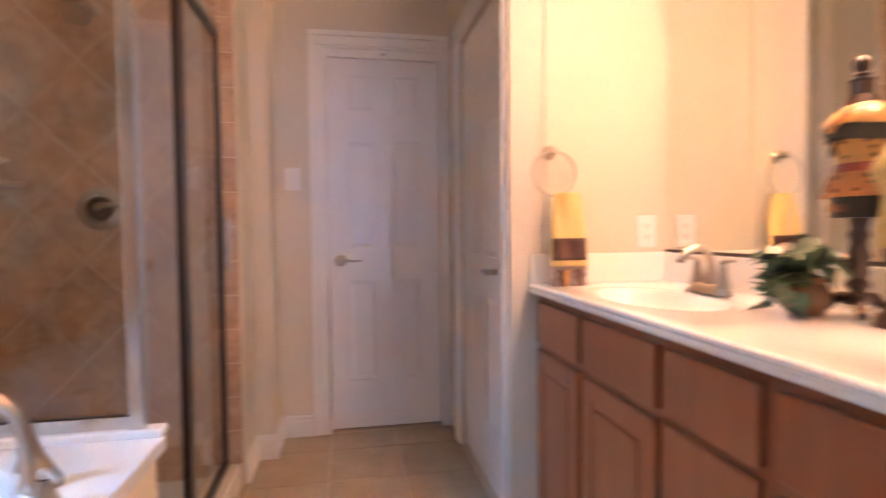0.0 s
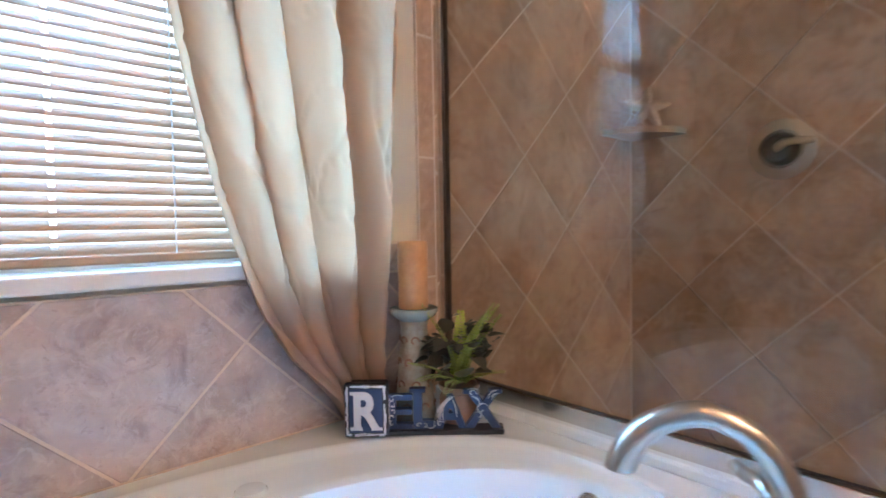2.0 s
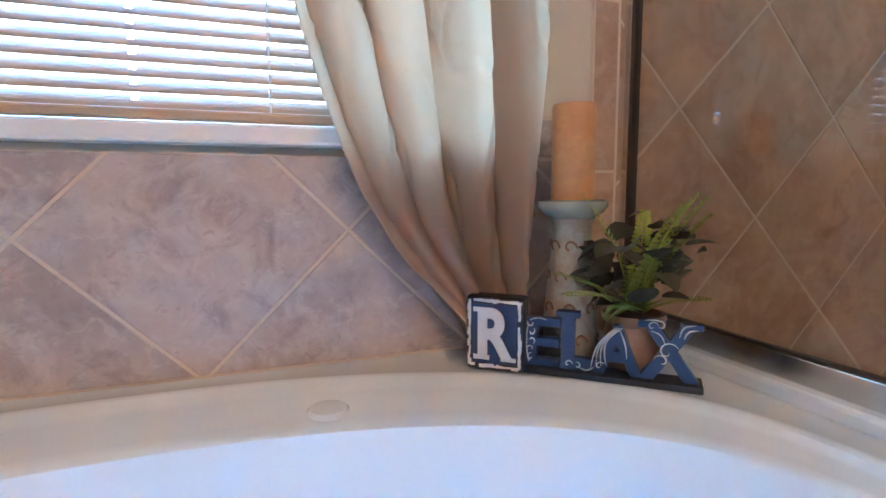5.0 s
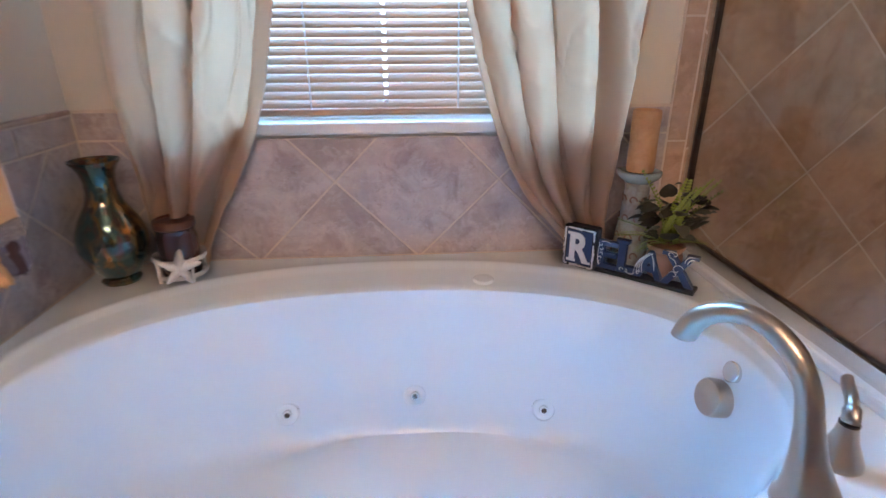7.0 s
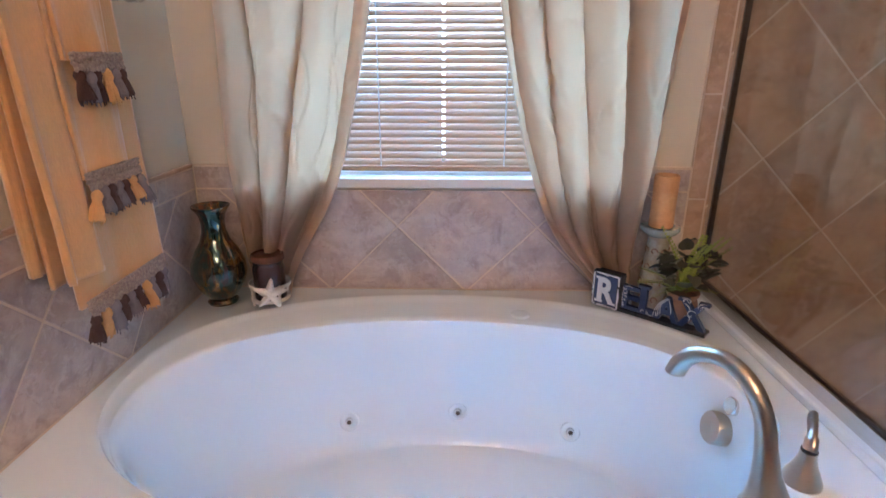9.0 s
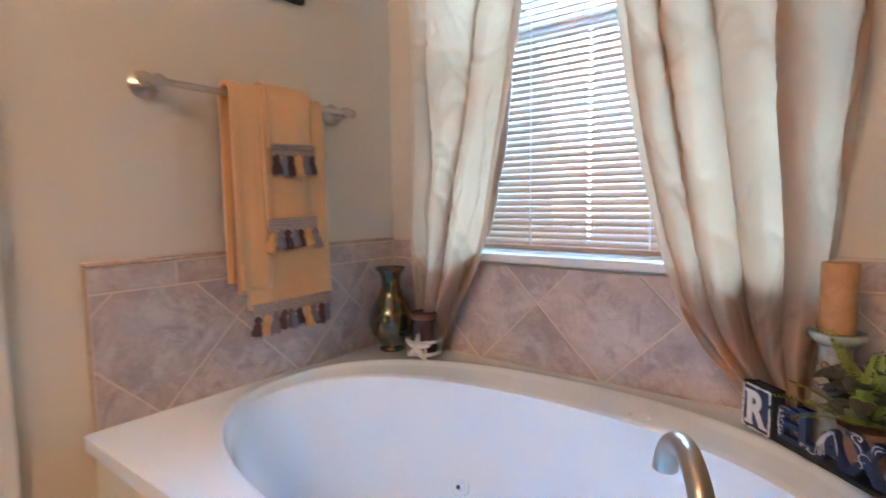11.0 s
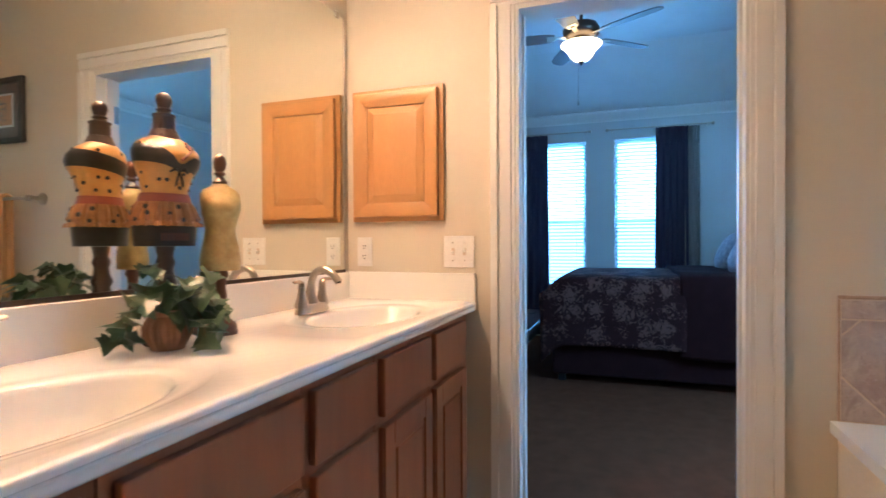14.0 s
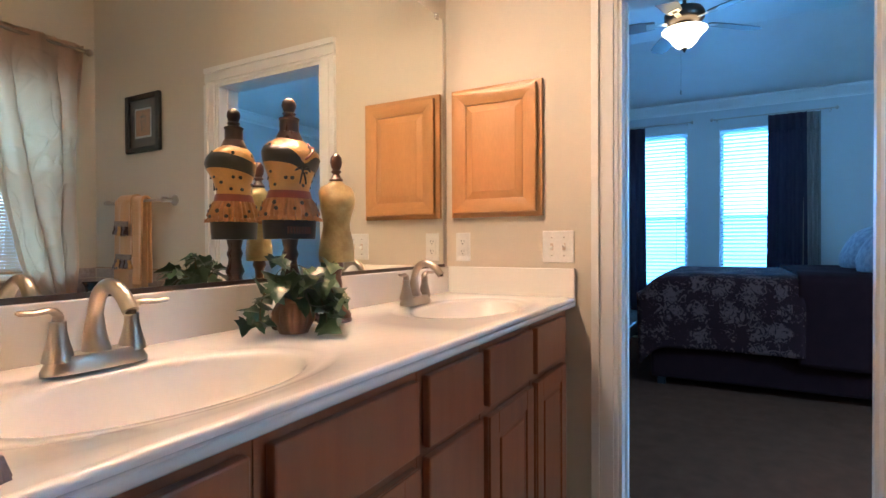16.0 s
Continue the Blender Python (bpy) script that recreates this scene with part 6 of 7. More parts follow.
def dress_form(m):
    """The spotted torso is one mesh with several materials: a mannequin has no parts."""
    pieces = [(torso([r for r in BIG if r[3] >= 0.272]), BODICE), (torso([r for r in BIG if r[3] <= 0.278]), BLACKRES)]
    front = -math.pi / 2
    dip = lambda t: 0.022 * math.exp(-((((t - front + math.pi) % (2 * math.pi)) - math.pi) / 0.30) ** 2)
    pieces.append((wrap(BIG, lambda t: 0.412 - dip(t) * 0.3 - 0.012 * math.cos(t), lambda t: 0.450 - dip(t) * 1.3 - 0.016 * math.cos(t), 0.0022), BLACKRES))
    pieces.append((wrap(BIG, lambda t: 0.334, lambda t: 0.354, 0.0035), REDRES))
    skirt_bm = bmesh.new()
    n = 240
    prev = None
    for z, f_, off in ((0.336, 0.002, 0.002), (0.328, 0.0036, 0.004), (0.315, 0.0034, 0.005), (0.298, 0.0050, 0.006), (0.290, 0.0030, 0.003), (0.286, 0.0062, 0.007), (0.278, 0.0070, 0.008)):
        ring = []
        for k in range(n):
            t = 2 * math.pi * k / n
            ring.append(skirt_bm.verts.new(skin_point(BIG, t, max(z, 0.2805), off + f_ * (0.8 * math.sin(t * 22) + 0.5 * math.sin(t * 37 + 1))) * 1.0 - Vector((0, 0, max(0, 0.2805 - z) + 0.002 * math.sin(t * 22)))))
        if prev:
            for i in range(n):
                skirt_bm.faces.new((prev[i], prev[(i + 1) % n], ring[(i + 1) % n], ring[i]))
        prev = ring
    pieces.append((skirt_bm, SKIRT))
    dots = bmesh.new()
    rnd_ = random.Random(11)
    for z0 in (0.292, 0.307, 0.322, 0.368, 0.385, 0.400, 0.466):
        for k in range(6):
            t = 2 * math.pi * (k + rnd_.uniform(0.1, 0.9)) / 6
            off = 0.0095 if z0 < 0.33 else 0.0012
            c = skin_point(BIG, t, z0, off)
            d = Vector((math.cos(t), math.sin(t), 0.15)).to_track_quat("Z", "Y").to_matrix().to_4x4()
            r = rnd_.uniform(0.0042, 0.0060)
            merge(dots, lathe([(r, -0.001), (r, 0.0004), (r * 0.6, 0.0008)], 12, Matrix.Translation(c) @ d))
    pieces.append((dots, BLACKRES))
    pieces.append((lathe([(0.0365, 0.484), (0.034, 0.492), (0.030, 0.500), (0.0275, 0.507), (0.0245, 0.508), (0.0240, 0.538), (0.026, 0.540), (0.026, 0.544), (0.018, 0.546), (0.014, 0.552), (0.018, 0.556), (0.013, 0.561), (0.015, 0.566), (0.0185, 0.576), (0.017, 0.588), (0.009, 0.596)], 32), DARKWOOD))
    pieces.append((lathe([(0.030, 0.030), (0.022, 0.045), (0.017, 0.06), (0.025, 0.075), (0.018, 0.09), (0.024, 0.105), (0.019, 0.125), (0.026, 0.14), (0.019, 0.16), (0.017, 0.175), (0.022, 0.19), (0.017, 0.205), (0.022, 0.2295)], 28), DARKWOOD))
    for k in range(3):
        a = radians(90 + 120 * k)
        v = Vector((math.cos(a), math.sin(a), 0))
        pieces.append((tube(spline([Vector((0, 0, 0.040)) + v * 0.012, v * 0.040 + Vector((0, 0, 0.042)), v * 0.066 + Vector((0, 0, 0.020)), v * 0.082 + Vector((0, 0, 0.011))], 5), [0.014] * 6 + [0.012] * 5 + [0.011] * 4 + [0.010], 12), DARKWOOD))
    bow = bmesh.new()
    c = skin_point(BIG, front, 0.405, 0.004)
    for s in (-1, 1):
        merge(bow, tube([c, c + Vector((s * 0.012, -0.003, 0.004)), c + Vector((s * 0.022, 0, -0.003))], [0.003, 0.007, 0.004], 8, 0.5))
        merge(bow, tube([c, c + Vector((s * 0.006, -0.002, -0.02)), c + Vector((s * 0.009, 0.0, -0.036))], [0.003, 0.004, 0.003], 8, 0.5))
    pieces.append((bow, BLACKRES))
    neck = bmesh.new()
    merge(neck, tube([skin_point(BIG, front + d, z, 0.003) for d, z in ((0.55, 0.478), (0.4, 0.455), (0.15, 0.44), (0.0, 0.43))], 0.003, 8))
    merge(neck, lathe([(0.007, 0), (0.007, 0.003), (0.003, 0.005)], 14, Matrix.Translation(skin_point(BIG, front + 0.45, 0.462, 0.002)) @ pose(0, 0, 0, 80)))
    pieces.append((neck, REDRES))
    bars = bmesh.new()
    for k in range(9):
        t = front - 0.5 + k * 0.11
        p = skin_point(BIG, t, 0.252, 0.0008)
        box(bars, p - Vector((0.0026, 0.001, 0.009)), p + Vector((0.0026, 0.001, 0.009)))
    pieces.append((bars, REDWOOD))
    return one_mesh("dress_form", pieces, m)


def one_mesh(name, pieces, m):
    me = bpy.data.meshes.new(name)
    whole = bmesh.new()
    for i, (b, material) in enumerate(pieces):
        bmesh.ops.recalc_face_normals(b, faces=b.faces[:])
        for f_ in b.faces:
            f_.material_index = i
            f_.smooth = True
        merge(whole, b)
    whole.to_mesh(me)
    whole.free()
    for _, material in pieces:
        me.materials.append(material)
    me.set_sharp_from_angle(angle=radians(45))
    ob = new(name, me)
    ob.matrix_world = m
    return ob


tagged(dress_form(pose(0.992, -2.562, CT + 0.001, 0, 0, 168) @ Matrix.Diagonal((0.93, 0.93, 0.93, 1))), "spotted ochre dress-form figurine with black trim on a turned stand", "figurine")
SMALL = [(0.047, 0.035, 0, 0.164), (0.049, 0.037, 0, 0.166), (0.050, 0.038, 0, 0.190), (0.046, 0.035, 0, 0.222), (0.039, 0.030, 0, 0.250), (0.037, 0.029, 0, 0.268), (0.041, 0.033, -0.003, 0.290), (0.047, 0.041, -0.008, 0.314), (0.048, 0.042, -0.009, 0.326), (0.050, 0.037, -0.005, 0.343), (0.050, 0.030, 0, 0.358), (0.043, 0.026, 0, 0.370), (0.026, 0.021, 0, 0.378), (0.017, 0.017, 0, 0.386)]
tagged(one_mesh("dress_form", [(torso(SMALL), LINEN),
    (lathe([(0.017, 0.385), (0.019, 0.391), (0.013, 0.398), (0.009, 0.406), (0.015, 0.413), (0.010, 0.418), (0.014, 0.426), (0.0165, 0.438), (0.0145, 0.452), (0.008, 0.461), (0.003, 0.464)], 28), REDWOOD),
    (lathe([(0.040, 0.0), (0.041, 0.008), (0.038, 0.012), (0.039, 0.018), (0.036, 0.026), (0.026, 0.036), (0.016, 0.046), (0.013, 0.060), (0.018, 0.070), (0.013, 0.080), (0.015, 0.10), (0.012, 0.12), (0.014, 0.140), (0.020, 0.150), (0.017, 0.1635)], 32), REDWOOD)],
    pose(0.872, -2.518, CT + 0.001, 0, 0, 150) @ Matrix.Diagonal((0.94, 0.94, 0.94, 1))), "aged paper dress-form figurine on a reddish turned base", "figurine")

ivy = thing("potted_ivy", "artificial ivy trailing from a ribbed terracotta pot", "plant", pose(1.052, -2.492, CT + 0.001))
part("pot", lathe([(0.032, 0), (0.034, 0.005), (0.046, 0.03), (0.047, 0.048), (0.040, 0.064), (0.036, 0.070), (0.044, 0.076), (0.045, 0.084), (0.039, 0.084), (0.036, 0.076), (0.02, 0.074)], 128, None,
                 lambda a, r, z: r * (1 + (0.11 * (abs(math.sin(8 * a)) - 0.6) if 0.01 < z < 0.062 else 0))), TERRA, ivy, "ribbed terracotta pot", 50)
part("moss", lathe([(0.036, 0.070), (0.034, 0.082), (0.015, 0.092), (0.004, 0.093)], 20), SOIL, ivy)
rnd = random.Random(3)
VIEW = Vector((0.7, 0.7, 0))
ACROSS = Vector((-0.7, 0.7, 0))
runs = (((0, 0, 0.088), (-0.035, 0.01, 0.115), (-0.085, 0.03, 0.12), (-0.115, 0.045, 0.085), (-0.12, 0.05, 0.05)), ((0, 0, 0.088), (0.03, 0.02, 0.12), (0.075, 0.05, 0.10), (0.09, 0.06, 0.05), (0.075, 0.07, 0.02)),
        ((0, 0, 0.088), (0.025, 0, 0.14), (0.05, 0.0, 0.175)), ((0, 0, 0.088), (-0.02, 0.03, 0.12), (-0.05, 0.05, 0.13), (-0.07, 0.06, 0.11)),
        ((0, 0, 0.088), (-0.05, -0.03, 0.12), (-0.10, -0.03, 0.14), (-0.12, -0.03, 0.16)), ((0, 0, 0.088), (0.05, 0.0, 0.10), (0.105, 0.01, 0.07), (0.13, 0.02, 0.035)), ((0, 0, 0.088), (0.0, 0.04, 0.115), (0.015, 0.07, 0.105)), ((0, 0, 0.088), (-0.05, 0.04, 0.105), (-0.085, 0.06, 0.06), (-0.09, 0.07, 0.02)), ((0, 0, 0.088), (-0.06, 0.0, 0.11), (-0.11, 0.0, 0.07), (-0.125, 0.01, 0.03)))
for run in runs:
    pts = spline([ACROSS * (-0.78 * a) + VIEW * (0.9 * b) + Vector((0, 0, c)) for a, b, c in run], 6)
    part("vine", tube(pts, 0.0014, 5), STEM, ivy)
    for p in pts[2:]:
        for _ in range(rnd.choice((0, 0, 1, 1))):
            d = Vector((rnd.uniform(-0.6, 1), rnd.uniform(-0.6, 1), rnd.uniform(-0.9, 0.5)))
            shared("leaf", IVY_LEAF, ivy, aim(p + Vector((rnd.uniform(-0.008, 0.008), rnd.uniform(-0.008, 0.008), rnd.uniform(-0.004, 0.008))), d, rnd.uniform(0.036, 0.060), rnd.uniform(-40, 40)))
for a0, a1 in ((0.0, 2.6), (1.0, 4.0)):
    part("tendril", tube([VIEW * 0.02 + ACROSS * (0.04 * math.cos(a0 + i * 0.3)) + Vector((0, 0, 0.12 + 0.035 * math.sin(a0 + i * 0.3))) for i in range(14)], 0.0008, 5), STEM, ivy)

# vanity light above the mirror
vl = thing("vanity_light", "brushed nickel vanity light bar with four lit shades", "light fixture")
part("back_plate", boxes(((0.52, YM + 0.001, 2.12), (1.32, YM + 0.03, 2.22)), bevel=0.006), NICKEL, vl)
for x in (0.62, 0.82, 1.02, 1.22):
    part("lamp_arm", tube([(x, YM + 0.03, 2.17), (x, YM + 0.106, 2.17)], 0.016, 16), NICKEL, vl)
    part("shade", lathe([(0.030, 0.060), (0.036, 0.050), (0.046, 0.020), (0.058, -0.020), (0.070, -0.052), (0.067, -0.052), (0.055, -0.020), (0.043, 0.020), (0.033, 0.047), (0.012, 0.052)], 28, pose(x, YM + 0.16, 2.15)), SHADEGLASS, vl, "lit frosted glass shade", 60)
    part("bulb", lathe([(0.012, 0.040), (0.020, 0.020), (0.036, -0.010), (0.045, -0.032), (0.040, -0.050), (0.022, -0.060), (0.006, -0.063)], 24, pose(x, YM + 0.16, 2.15)), BULB, vl, "lit frosted bulb", 60)

# ---- bedroom ----
for y0, y1 in BW:
    w_ = thing("bedroom_window", "tall white double-hung window with its blind drawn", "window", kind="structure")
    part("window_frame", boxes(((BX - 0.13, y0, BWZ0), (BX - 0.09, y0 + 0.04, BWZ1)), ((BX - 0.13, y1 - 0.04, BWZ0), (BX - 0.09, y1, BWZ1)), ((BX - 0.13, y0 + 0.04, BWZ0), (BX - 0.09, y1 - 0.04, BWZ0 + 0.04)),
                               ((BX - 0.13, y0 + 0.04, BWZ1 - 0.04), (BX - 0.09, y1 - 0.04, BWZ1)), ((BX - 0.13, y0 + 0.04, 1.37), (BX - 0.09, y1 - 0.04, 1.41)), bevel=0.002), TRIM, w_)
    part("window_sill", boxes(((BX - 0.09, y0 - 0.03, BWZ0 - 0.025), (BX + 0.03, y1 + 0.03, BWZ0 - 0.001)), bevel=0.004), TRIM, w_)
    for z0, z1 in ((BWZ0 + 0.04, 1.37), (1.41, BWZ1 - 0.04)):
        pn = part("pane", boxes(((BX - 0.112, y0 + 0.04, z0), (BX - 0.108, y1 - 0.04, z1))), GLASS, w_)
        pn.visible_shadow = False
    part("insect_screen", boxes(((BX - 0.1285, y0 + 0.041, BWZ0 + 0.041), (BX - 0.1265, y1 - 0.041, 1.369))), SCREEN, w_, "fine grey insect screen")
    blind("window_blind", "white slatted blind glowing with daylight", y0 + 0.01, y1 - 0.01, 0.0, BWZ0 + 0.006, BWZ1 - 0.003, 0.042, -22, BEDSLAT, pose(BX - 0.055, 0, 0, 0, 0, 90), (y0 + 0.12, y1 - 0.12), wide=0.045)


def bed_curtain(y0, y1, material, label, ph, x=BX + 0.085, z1=2.42):
    th = thing("bedroom_curtain", label, "curtain", group="bedroom curtains")

    def fn(u, v):
        z = lerp(z1, 0.03, v)
        spread = 1 + 0.10 * v
        return (x + 0.022 * math.sin(2 * math.pi * 5 * u + ph) * (0.5 + v * 0.6), (y0 + y1) / 2 + (u - 0.5) * (y1 - y0) * spread, z)
    c = part("curtain_panel", sheet(fn, 70, 24), material, th, "", 80)
    thicken(c, 0.002)
    h = part("header_band", sheet(lambda u, v: Vector(fn(u, v * 0.075)) + Vector((0.006, 0, 0.003)), 70, 4), material, th, "doubled cloth header", 80)
    thicken(h, 0.003)


for y0, y1 in ((-2.98, -2.03), (-1.80, -0.74)):
    r_ = thing("bedroom_curtain_rod", "thin nickel curtain rod over a bedroom window", "curtain rod")
    part("pole", tube([(BX + 0.085, y0, 2.435), (BX + 0.085, y1, 2.435)], 0.008, 10), NICKEL, r_)
    for y, s in ((y0, -1), (y1, 1)):
        part("finial", lathe([(0.008, 0), (0.020, 0.01), (0.022, 0.024), (0.010, 0.036)], 16, pose(BX + 0.085, y, 2.435, -90 * s)), NICKEL, r_, "", 40)
        part("bracket", boxes(((BX + 0.001, y - s * 0.03 - 0.006, 2.415), (BX + 0.085, y - s * 0.03 + 0.006, 2.428))), NICKEL, r_)
bed_curtain(-2.92, -2.50, BEDCURT, "dark navy curtain beside a bedroom window", 0.3)
bed_curtain(-1.30, -0.97, BEDCURT, "dark navy curtain over the window's edge", 1.3)
bed_curtain(-1.02, -0.85, GREYCURT, "grey curtain behind the navy one", 2.2, BX + 0.055)
bed_curtain(-3.02, -2.86, GREYCURT, "grey curtain at the window's far edge", 0.9, BX + 0.055)

# bed, long side towards the doorway
QX0, QX1, QY0, QY1 = -4.05, -2.42, -2.26, -0.10
bed = thing("bed", "made bed with a damask quilt and dark skirt", "bed")
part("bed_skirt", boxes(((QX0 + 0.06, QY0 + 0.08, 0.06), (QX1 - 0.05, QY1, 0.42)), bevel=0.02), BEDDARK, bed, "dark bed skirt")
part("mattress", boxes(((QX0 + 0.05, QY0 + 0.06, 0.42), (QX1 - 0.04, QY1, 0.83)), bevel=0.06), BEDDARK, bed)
for x in (QX0 + 0.12, QX1 - 0.12):
    for y in (QY0 + 0.15, QY1 - 0.1):
        part("bed_leg", boxes(((x - 0.03, y - 0.03, 0), (x + 0.03, y + 0.03, 0.07)), bevel=0.004), BLACKW, bed)
part("headboard", boxes(((QX0, QY1 + 0.002, 0.0), (QX1, QY1 + 0.06, 1.30)), bevel=0.02), DARKWOOD, bed)


def quilt_fn(y0, y1, lift, drop, ph):
    def fn(u, v):
        y = lerp(y0, y1, u)
        half = (QX1 - QX0) / 2
        s = (v - 0.5) * 2 * (half + drop)
        cxm = (QX0 + QX1) / 2
        k = max(-half, min(half, s))
        over = abs(s) - half
        zt = 0.865 + lift
        foot = max(0, (y0 + 0.22 - y) / 0.22) if ph == 1 else 0
        if over <= 0:
            z = zt - 0.03 * max(0, (abs(s) - half + 0.18) / 0.18) ** 2
        else:
            z = zt - 0.03 - over
        x = cxm + k + (0.022 * math.copysign(1, s) * min(1, over / 0.1) if over > 0 else 0)
        if over > 0:
            x += 0.014 * math.sin(9 * y + ph) * min(1, over / 0.25)
        z += 0.006 * noise.noise((x * 3, y * 3, ph)) - 0.16 * foot * foot
        return (x, y, z)
    return fn


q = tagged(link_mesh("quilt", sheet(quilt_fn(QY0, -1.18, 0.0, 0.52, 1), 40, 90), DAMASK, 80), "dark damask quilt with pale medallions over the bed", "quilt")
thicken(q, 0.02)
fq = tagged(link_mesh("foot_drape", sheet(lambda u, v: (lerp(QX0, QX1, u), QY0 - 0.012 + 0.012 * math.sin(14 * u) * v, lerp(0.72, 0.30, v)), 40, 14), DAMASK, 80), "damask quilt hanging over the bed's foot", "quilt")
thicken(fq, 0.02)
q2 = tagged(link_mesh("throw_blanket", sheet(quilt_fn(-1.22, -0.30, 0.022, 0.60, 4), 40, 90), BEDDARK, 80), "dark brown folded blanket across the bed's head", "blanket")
thicken(q2, 0.03)
for x in (-2.85, -3.55):
    t = lathe([(0.02, -0.11), (0.16, -0.085), (0.24, -0.03), (0.25, 0.0), (0.24, 0.03), (0.16, 0.085), (0.02, 0.11)], 28)
    bmesh.ops.transform(t, matrix=pose(x, -0.70, 1.045, 62) @ Matrix.Diagonal((1.25, 0.85, 0.9, 1)), verts=t.verts[:])
    tagged(link_mesh("pillow", t, PILLOW, 60), "blue and white patterned pillow at the bed's head", "pillow", "bed pillows")

bench = thing("bench", "low dark wooden bench at the bed's foot", "bench")
part("bench_top", boxes(((-3.55, -2.78, 0.40), (-1.86, -2.33, 0.445)), bevel=0.008), DARKWOOD, bench)
for x in (-3.48, -1.93):
    for y in (-2.72, -2.38):
        part("leg", boxes(((x - 0.035, y - 0.035, 0), (x + 0.035, y + 0.035, 0.40)), bevel=0.005), BLACKW, bench)
part("bench_rail", boxes(((-3.44, -2.40, 0.30), (-1.97, -2.375, 0.399)), bevel=0.003), BLACKW, bench)

# ceiling fan with a lit bowl
fan = thing("ceiling_fan", "five-blade ceiling fan with a lit frosted bowl", "ceiling fan", pose(-2.30, -1.93, 2.53))
part("down_rod", tube([(0, 0, 0.30), (0, 0, 0.56)], 0.013, 12), BRONZE, fan)
part("canopy", lathe([(0.02, 0.50), (0.06, 0.53), (0.07, 0.565), (0.07, 0.57)], 24), BRONZE, fan, "", 40)
part("motor", lathe([(0.05, 0.175), (0.11, 0.19), (0.135, 0.215), (0.14, 0.25), (0.12, 0.285), (0.05, 0.305), (0.02, 0.315)], 32), BRONZE, fan, "dark bronze motor housing", 40)
part("light_collar", lathe([(0.05, 0.125), (0.075, 0.14), (0.075, 0.17), (0.06, 0.176)], 24), NICKEL, fan, "", 40)
part("light_bowl", lathe([(0.012, 0.005), (0.055, 0.018), (0.085, 0.05), (0.105, 0.085), (0.135, 0.115), (0.155, 0.135), (0.15, 0.14), (0.06, 0.136)], 36), BOWL, fan, "lit frosted glass bowl", 50)
part("bowl_finial", lathe([(0.003, -0.025), (0.010, -0.015), (0.014, -0.004), (0.024, 0.004), (0.014, 0.010)], 18), BRONZE, fan, "", 40)
part("pull_chain", tube([(0.03, -0.02, 0.01), (0.03, -0.02, -0.30)], 0.0014, 6), NICKEL, fan)
part("chain_pull", lathe([(0.002, -0.34), (0.007, -0.33), (0.008, -0.315), (0.003, -0.30)], 12, pose(0.03, -0.02, 0)), NICKEL, fan)
bm = bmesh.new()
ol = [(0.20, -0.045), (0.30, -0.060), (0.50, -0.066), (0.60, -0.060), (0.645, -0.035), (0.655, 0.0), (0.645, 0.035), (0.60, 0.060), (0.50, 0.066), (0.30, 0.060), (0.20, 0.045)]
f = bm.faces.new([bm.verts.new((x, y, 0)) for x, y in ol])
g = bmesh.ops.extrude_face_region(bm, geom=[f])
for v in g["geom"]:
    if isinstance(v, bmesh.types.BMVert):
        v.co.z += 0.007
bl_me = bpy.data.meshes.new("blade")
bm.to_mesh(bl_me)
bm.free()
bl_me.materials.append(BLADE)
bm = boxes(((0.10, -0.018, -0.004), (0.24, 0.018, 0.0)), ((0.20, -0.035, -0.004), (0.26, 0.035, -0.0005)), bevel=0.0015)
ir_me = bpy.data.meshes.new("blade_iron")
bm.to_mesh(ir_me)
bm.free()
ir_me.materials.append(NICKEL)
for k in range(5):
    b_ = shared("blade", bl_me, fan, pose(0, 0, 0.20, 0, 0, -12 + 72 * k) @ pose(0, 0, 0, 11))
    shared("blade_iron", ir_me, b_, pose(0, 0, 0))

# ---- wall and floor tiles, piece by piece ----
D = 0.4095          # diagonal of a tile set on its point


def tile_piece(poly, th, inset=0.0022):
    """A tile from its outline (u, v), pulled in for the joint, with a softened front edge."""
    cx = sum(p[0] for p in poly) / len(poly)
    cy = sum(p[1] for p in poly) / len(poly)

    def shrink(d):
        out = []
        n = len(poly)
        for i in range(n):
            a, b, c = Vector(poly[i - 1]), Vector(poly[i]), Vector(poly[(i + 1) % n])
            e0, e1 = (b - a).normalized(), (c - b).normalized()
            n0, n1 = Vector((-e0.y, e0.x)), Vector((-e1.y, e1.x))
            k = 1 + n0.dot(n1)
            out.append(b + (n0 + n1) * (d / max(k, 0.3)))
        return out
    area = sum(p[0] * q[1] - q[0] * p[1] for p, q in zip(poly, poly[1:] + poly[:1]))
    if area < 0:
        poly.reverse()
    return shrink(inset), shrink(inset + 0.0018)


def build_tile(poly, th, to3, material, parent, out):
    o, i_ = tile_piece(list(poly), th)
    bm = bmesh.new()
    r0 = [bm.verts.new(to3(p.x, p.y) + out * 0.0) for p in o]
    r1 = [bm.verts.new(to3(p.x, p.y) + out * (th - 0.0015)) for p in o]
    r2 = [bm.verts.new(to3(p.x, p.y) + out * th) for p in i_]
    n = len(o)
    for a, b in ((r0, r1), (r1, r2)):
        for k in range(n):
            bm.faces.new((a[k], a[(k + 1) % n], b[(k + 1) % n], b[k]))
    bm.faces.new(r2)
    me = bpy.data.meshes.new("tile")
    bmesh.ops.recalc_face_normals(bm, faces=bm.faces[:])
    bm.to_mesh(me)
    bm.free()
    me.materials.append(material)
    ob = new("tile", me)
    ob.parent = parent
    return ob


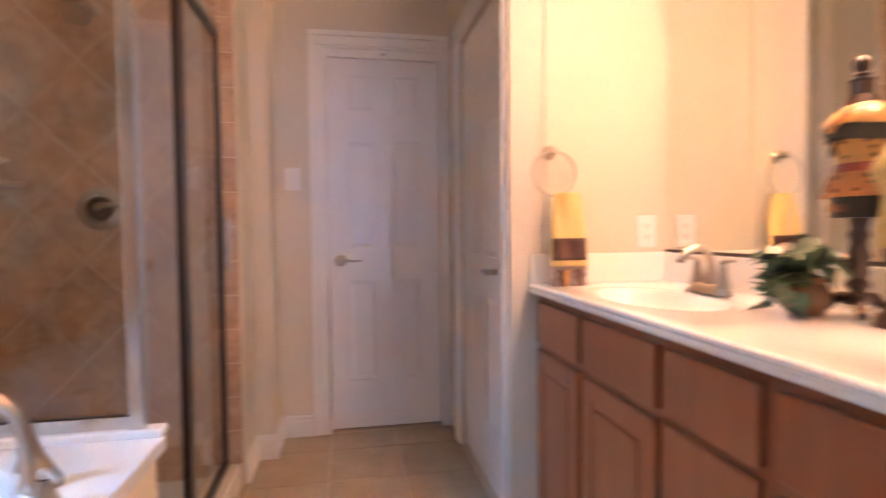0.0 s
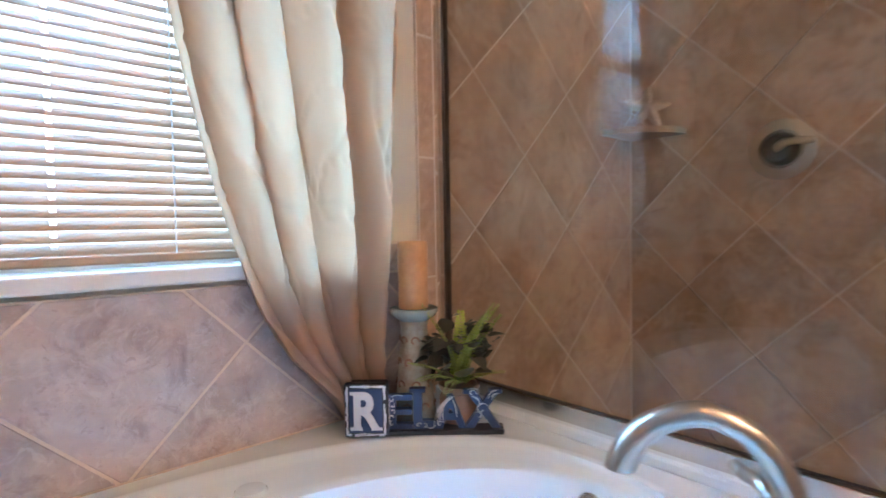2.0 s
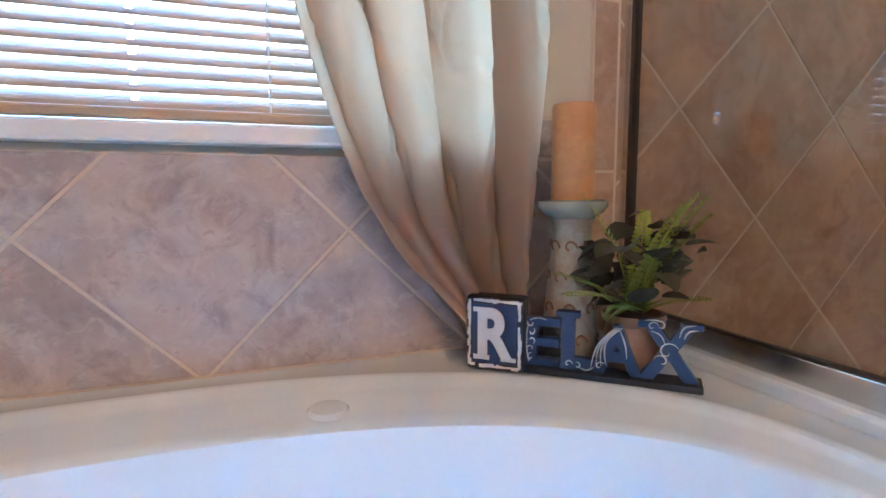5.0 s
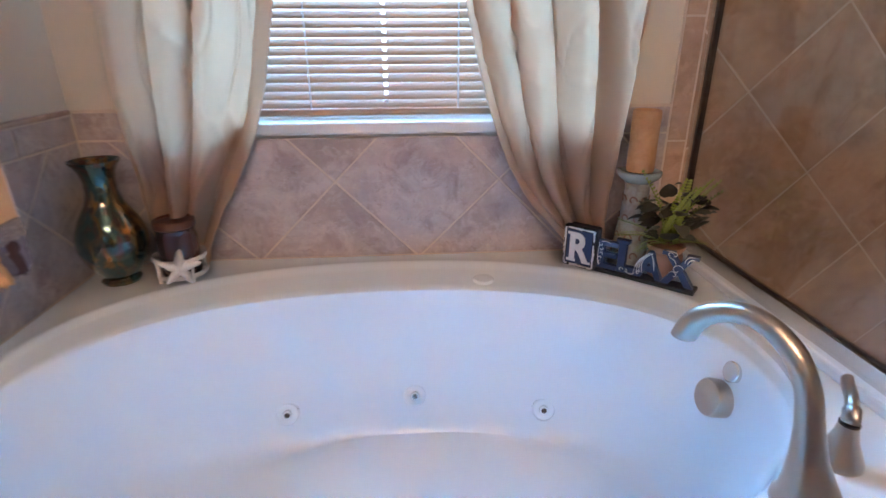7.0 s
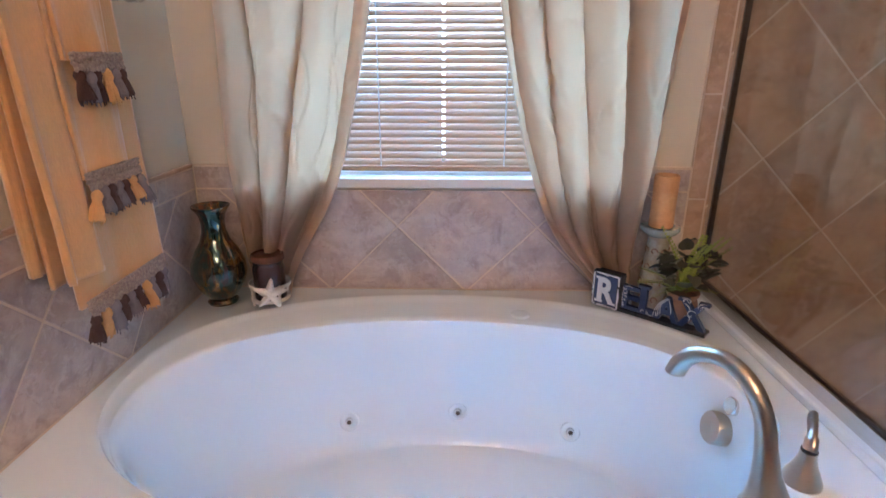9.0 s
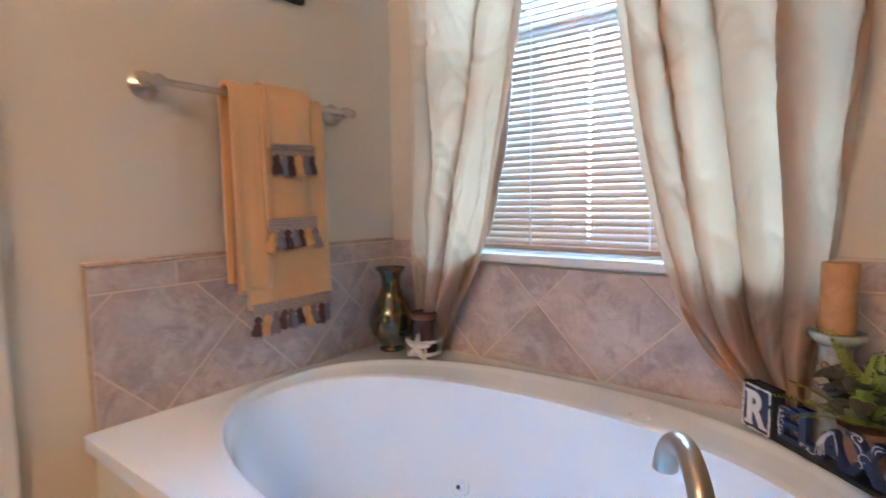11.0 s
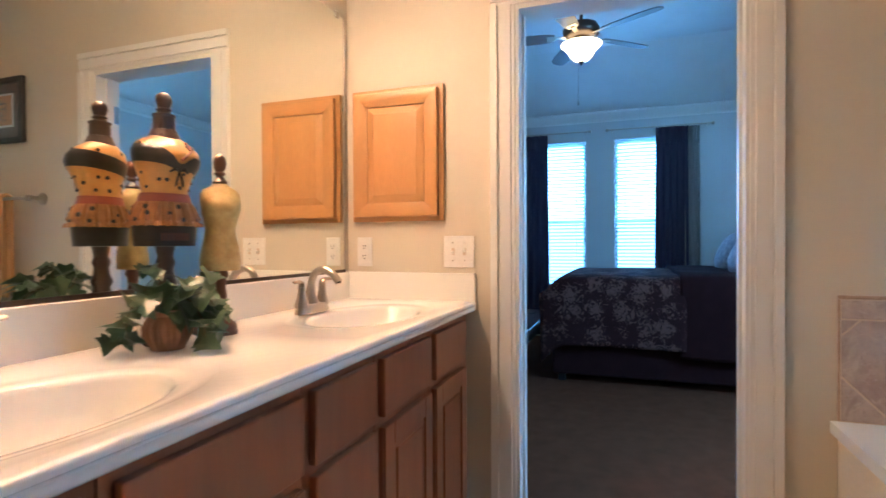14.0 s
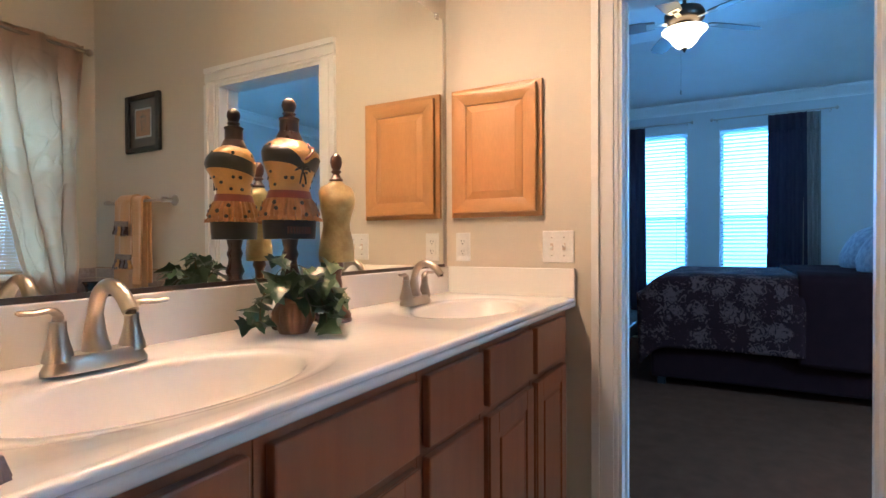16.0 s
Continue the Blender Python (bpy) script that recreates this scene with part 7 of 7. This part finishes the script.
def cleaned(poly):
    out = []
    for p in poly:
        if not out or (abs(p[0] - out[-1][0]) + abs(p[1] - out[-1][1])) > 0.004:
            out.append(p)
    if len(out) > 1 and abs(out[0][0] - out[-1][0]) + abs(out[0][1] - out[-1][1]) <= 0.004:
        out.pop()
    return out


def diagonal_field(parent, u0, u1, v0, v1, uc, vc, to3, out, material, th=0.009):
    h = D / 2
    i0, i1 = int((u0 - uc) / h) - 2, int((u1 - uc) / h) + 2
    j0, j1 = int((v0 - vc) / h) - 2, int((v1 - vc) / h) + 2
    for i in range(i0, i1 + 1):
        for j in range(j0, j1 + 1):
            if (i + j) % 2 == 0:
                continue
            cu, cv = uc + i * h, vc + j * h
            poly = cleaned(clip_poly([(cu - h, cv), (cu, cv - h), (cu + h, cv), (cu, cv + h)], u0, u1, v0, v1))
            if len(poly) < 3:
                continue
            area = abs(sum(p[0] * q[1] - q[0] * p[1] for p, q in zip(poly, poly[1:] + poly[:1]))) / 2
            if area > 0.0012:
                build_tile(poly, th, to3, material, parent, out)


def row_field(parent, u0, u1, v0, v1, step, to3, out, material, th=0.009, vertical=False):
    a0, a1 = (v0, v1) if vertical else (u0, u1)
    n = max(1, round((a1 - a0) / step))
    for k in range(n):
        s0, s1 = lerp(a0, a1, k / n), lerp(a0, a1, (k + 1) / n)
        p = [(u0, s0), (u1, s0), (u1, s1), (u0, s1)] if vertical else [(s0, v0), (s1, v0), (s1, v1), (s0, v1)]
        build_tile(p, th, to3, material, parent, out)


NORTH = lambda u, v: Vector((u, -0.002, v))
WESTF = lambda u, v: Vector((0.002, u, v))
EASTF = lambda u, v: Vector((SHX - 0.002, u, v))
NO, WO, EO = Vector((0, -1, 0)), Vector((1, 0, 0)), Vector((-1, 0, 0))
TOPT = 0.902
wt = tagged(link_mesh("tile_wainscot_north", boxes(((0.0115, -0.0098, DECK - 0.02), (1.424, -0.0003, TOPT)), ((0.0115, -0.0098, TOPT), (WX0 - 0.035, -0.0003, 0.972)), ((WX1 + 0.035, -0.0098, TOPT), (1.424, -0.0003, 0.972))), GROUT), "mottled stone tile wainscot below the window, set diagonally", "tiled wall", kind="structure")
diagonal_field(wt, 0.0115, 1.424, DECK, TOPT, 0.594, 0.793, NORTH, NO, TILE)
row_field(wt, 0.0115, WX0 - 0.035, TOPT, 0.968, 0.15, NORTH, NO, TILE)
row_field(wt, WX1 + 0.035, 1.424, TOPT, 0.968, 0.15, NORTH, NO, TILE)
ww = tagged(link_mesh("tile_wainscot_west", boxes(((0.0003, -0.986, DECK - 0.02), (0.0098, -0.0115, 0.972))), GROUT), "mottled stone tile wainscot under the towel bar, set diagonally", "tiled wall", kind="structure")
diagonal_field(ww, -0.986, -0.0115, DECK, TOPT, -0.636, 0.791, WESTF, WO, TILE)
row_field(ww, -0.986, -0.0115, TOPT, 0.962, 0.20, WESTF, WO, TILE)
part("cap_strip", boxes(((0.0005, -0.992, 0.963), (0.013, -0.0115, 0.974)), ((0.0005, -0.992, DECK), (0.013, -0.9865, 0.963)), bevel=0.003), SHTILE, ww, "tan bullnose cap strip")
sn = tagged(link_mesh("shower_wall_north", boxes(((1.4245, -0.0098, 0.04), (SHX, -0.0003, 2.32))), GROUT), "tan stone tile shower wall, set diagonally", "tiled wall", kind="structure")
row_field(sn, 1.4245, 1.476, DECK, 2.32, 0.29, NORTH, NO, SHTILE, vertical=True)
diagonal_field(sn, 1.476, SHX - 0.0115, 0.05, 2.32, 0.594 + 3 * D, 0.793, NORTH, NO, SHTILE)
se = tagged(link_mesh("shower_wall_east", boxes(((SHX - 0.0065, -1.018, 0.0), (SHX - 0.0003, -0.0115, 2.32))), GROUT), "tan stone tile shower wall carrying the valve", "tiled wall", kind="structure")
diagonal_field(se, -0.955, -0.0115, 0.05, 2.32, -0.215, 0.793, EASTF, EO, SHTILE)
row_field(se, -1.018, -0.955, 0.10, 2.32, 0.15, EASTF, EO, SHTILE, vertical=True)

FLAT = lambda u, v: Vector((u, v, -0.006))
UP = Vector((0, 0, 1))
S_ = 0.34
for i in range(9):
    for j in range(8):
        x0, y0 = i * S_, -0.02 - (j + 1) * S_
        poly = cleaned(clip_poly([(x0, y0), (x0 + S_, y0), (x0 + S_, y0 + S_), (x0, y0 + S_)], 0.002, E2 - 0.002, -2.10 if x0 < EX else -2.048, -1.008))
        if len(poly) >= 3:
            area = abs(sum(p[0] * q_[1] - q_[0] * p[1] for p, q_ in zip(poly, poly[1:] + poly[:1]))) / 2
            if area > 0.002:
                build_tile(poly, 0.006, FLAT, FLOORT, bath_floor, UP)
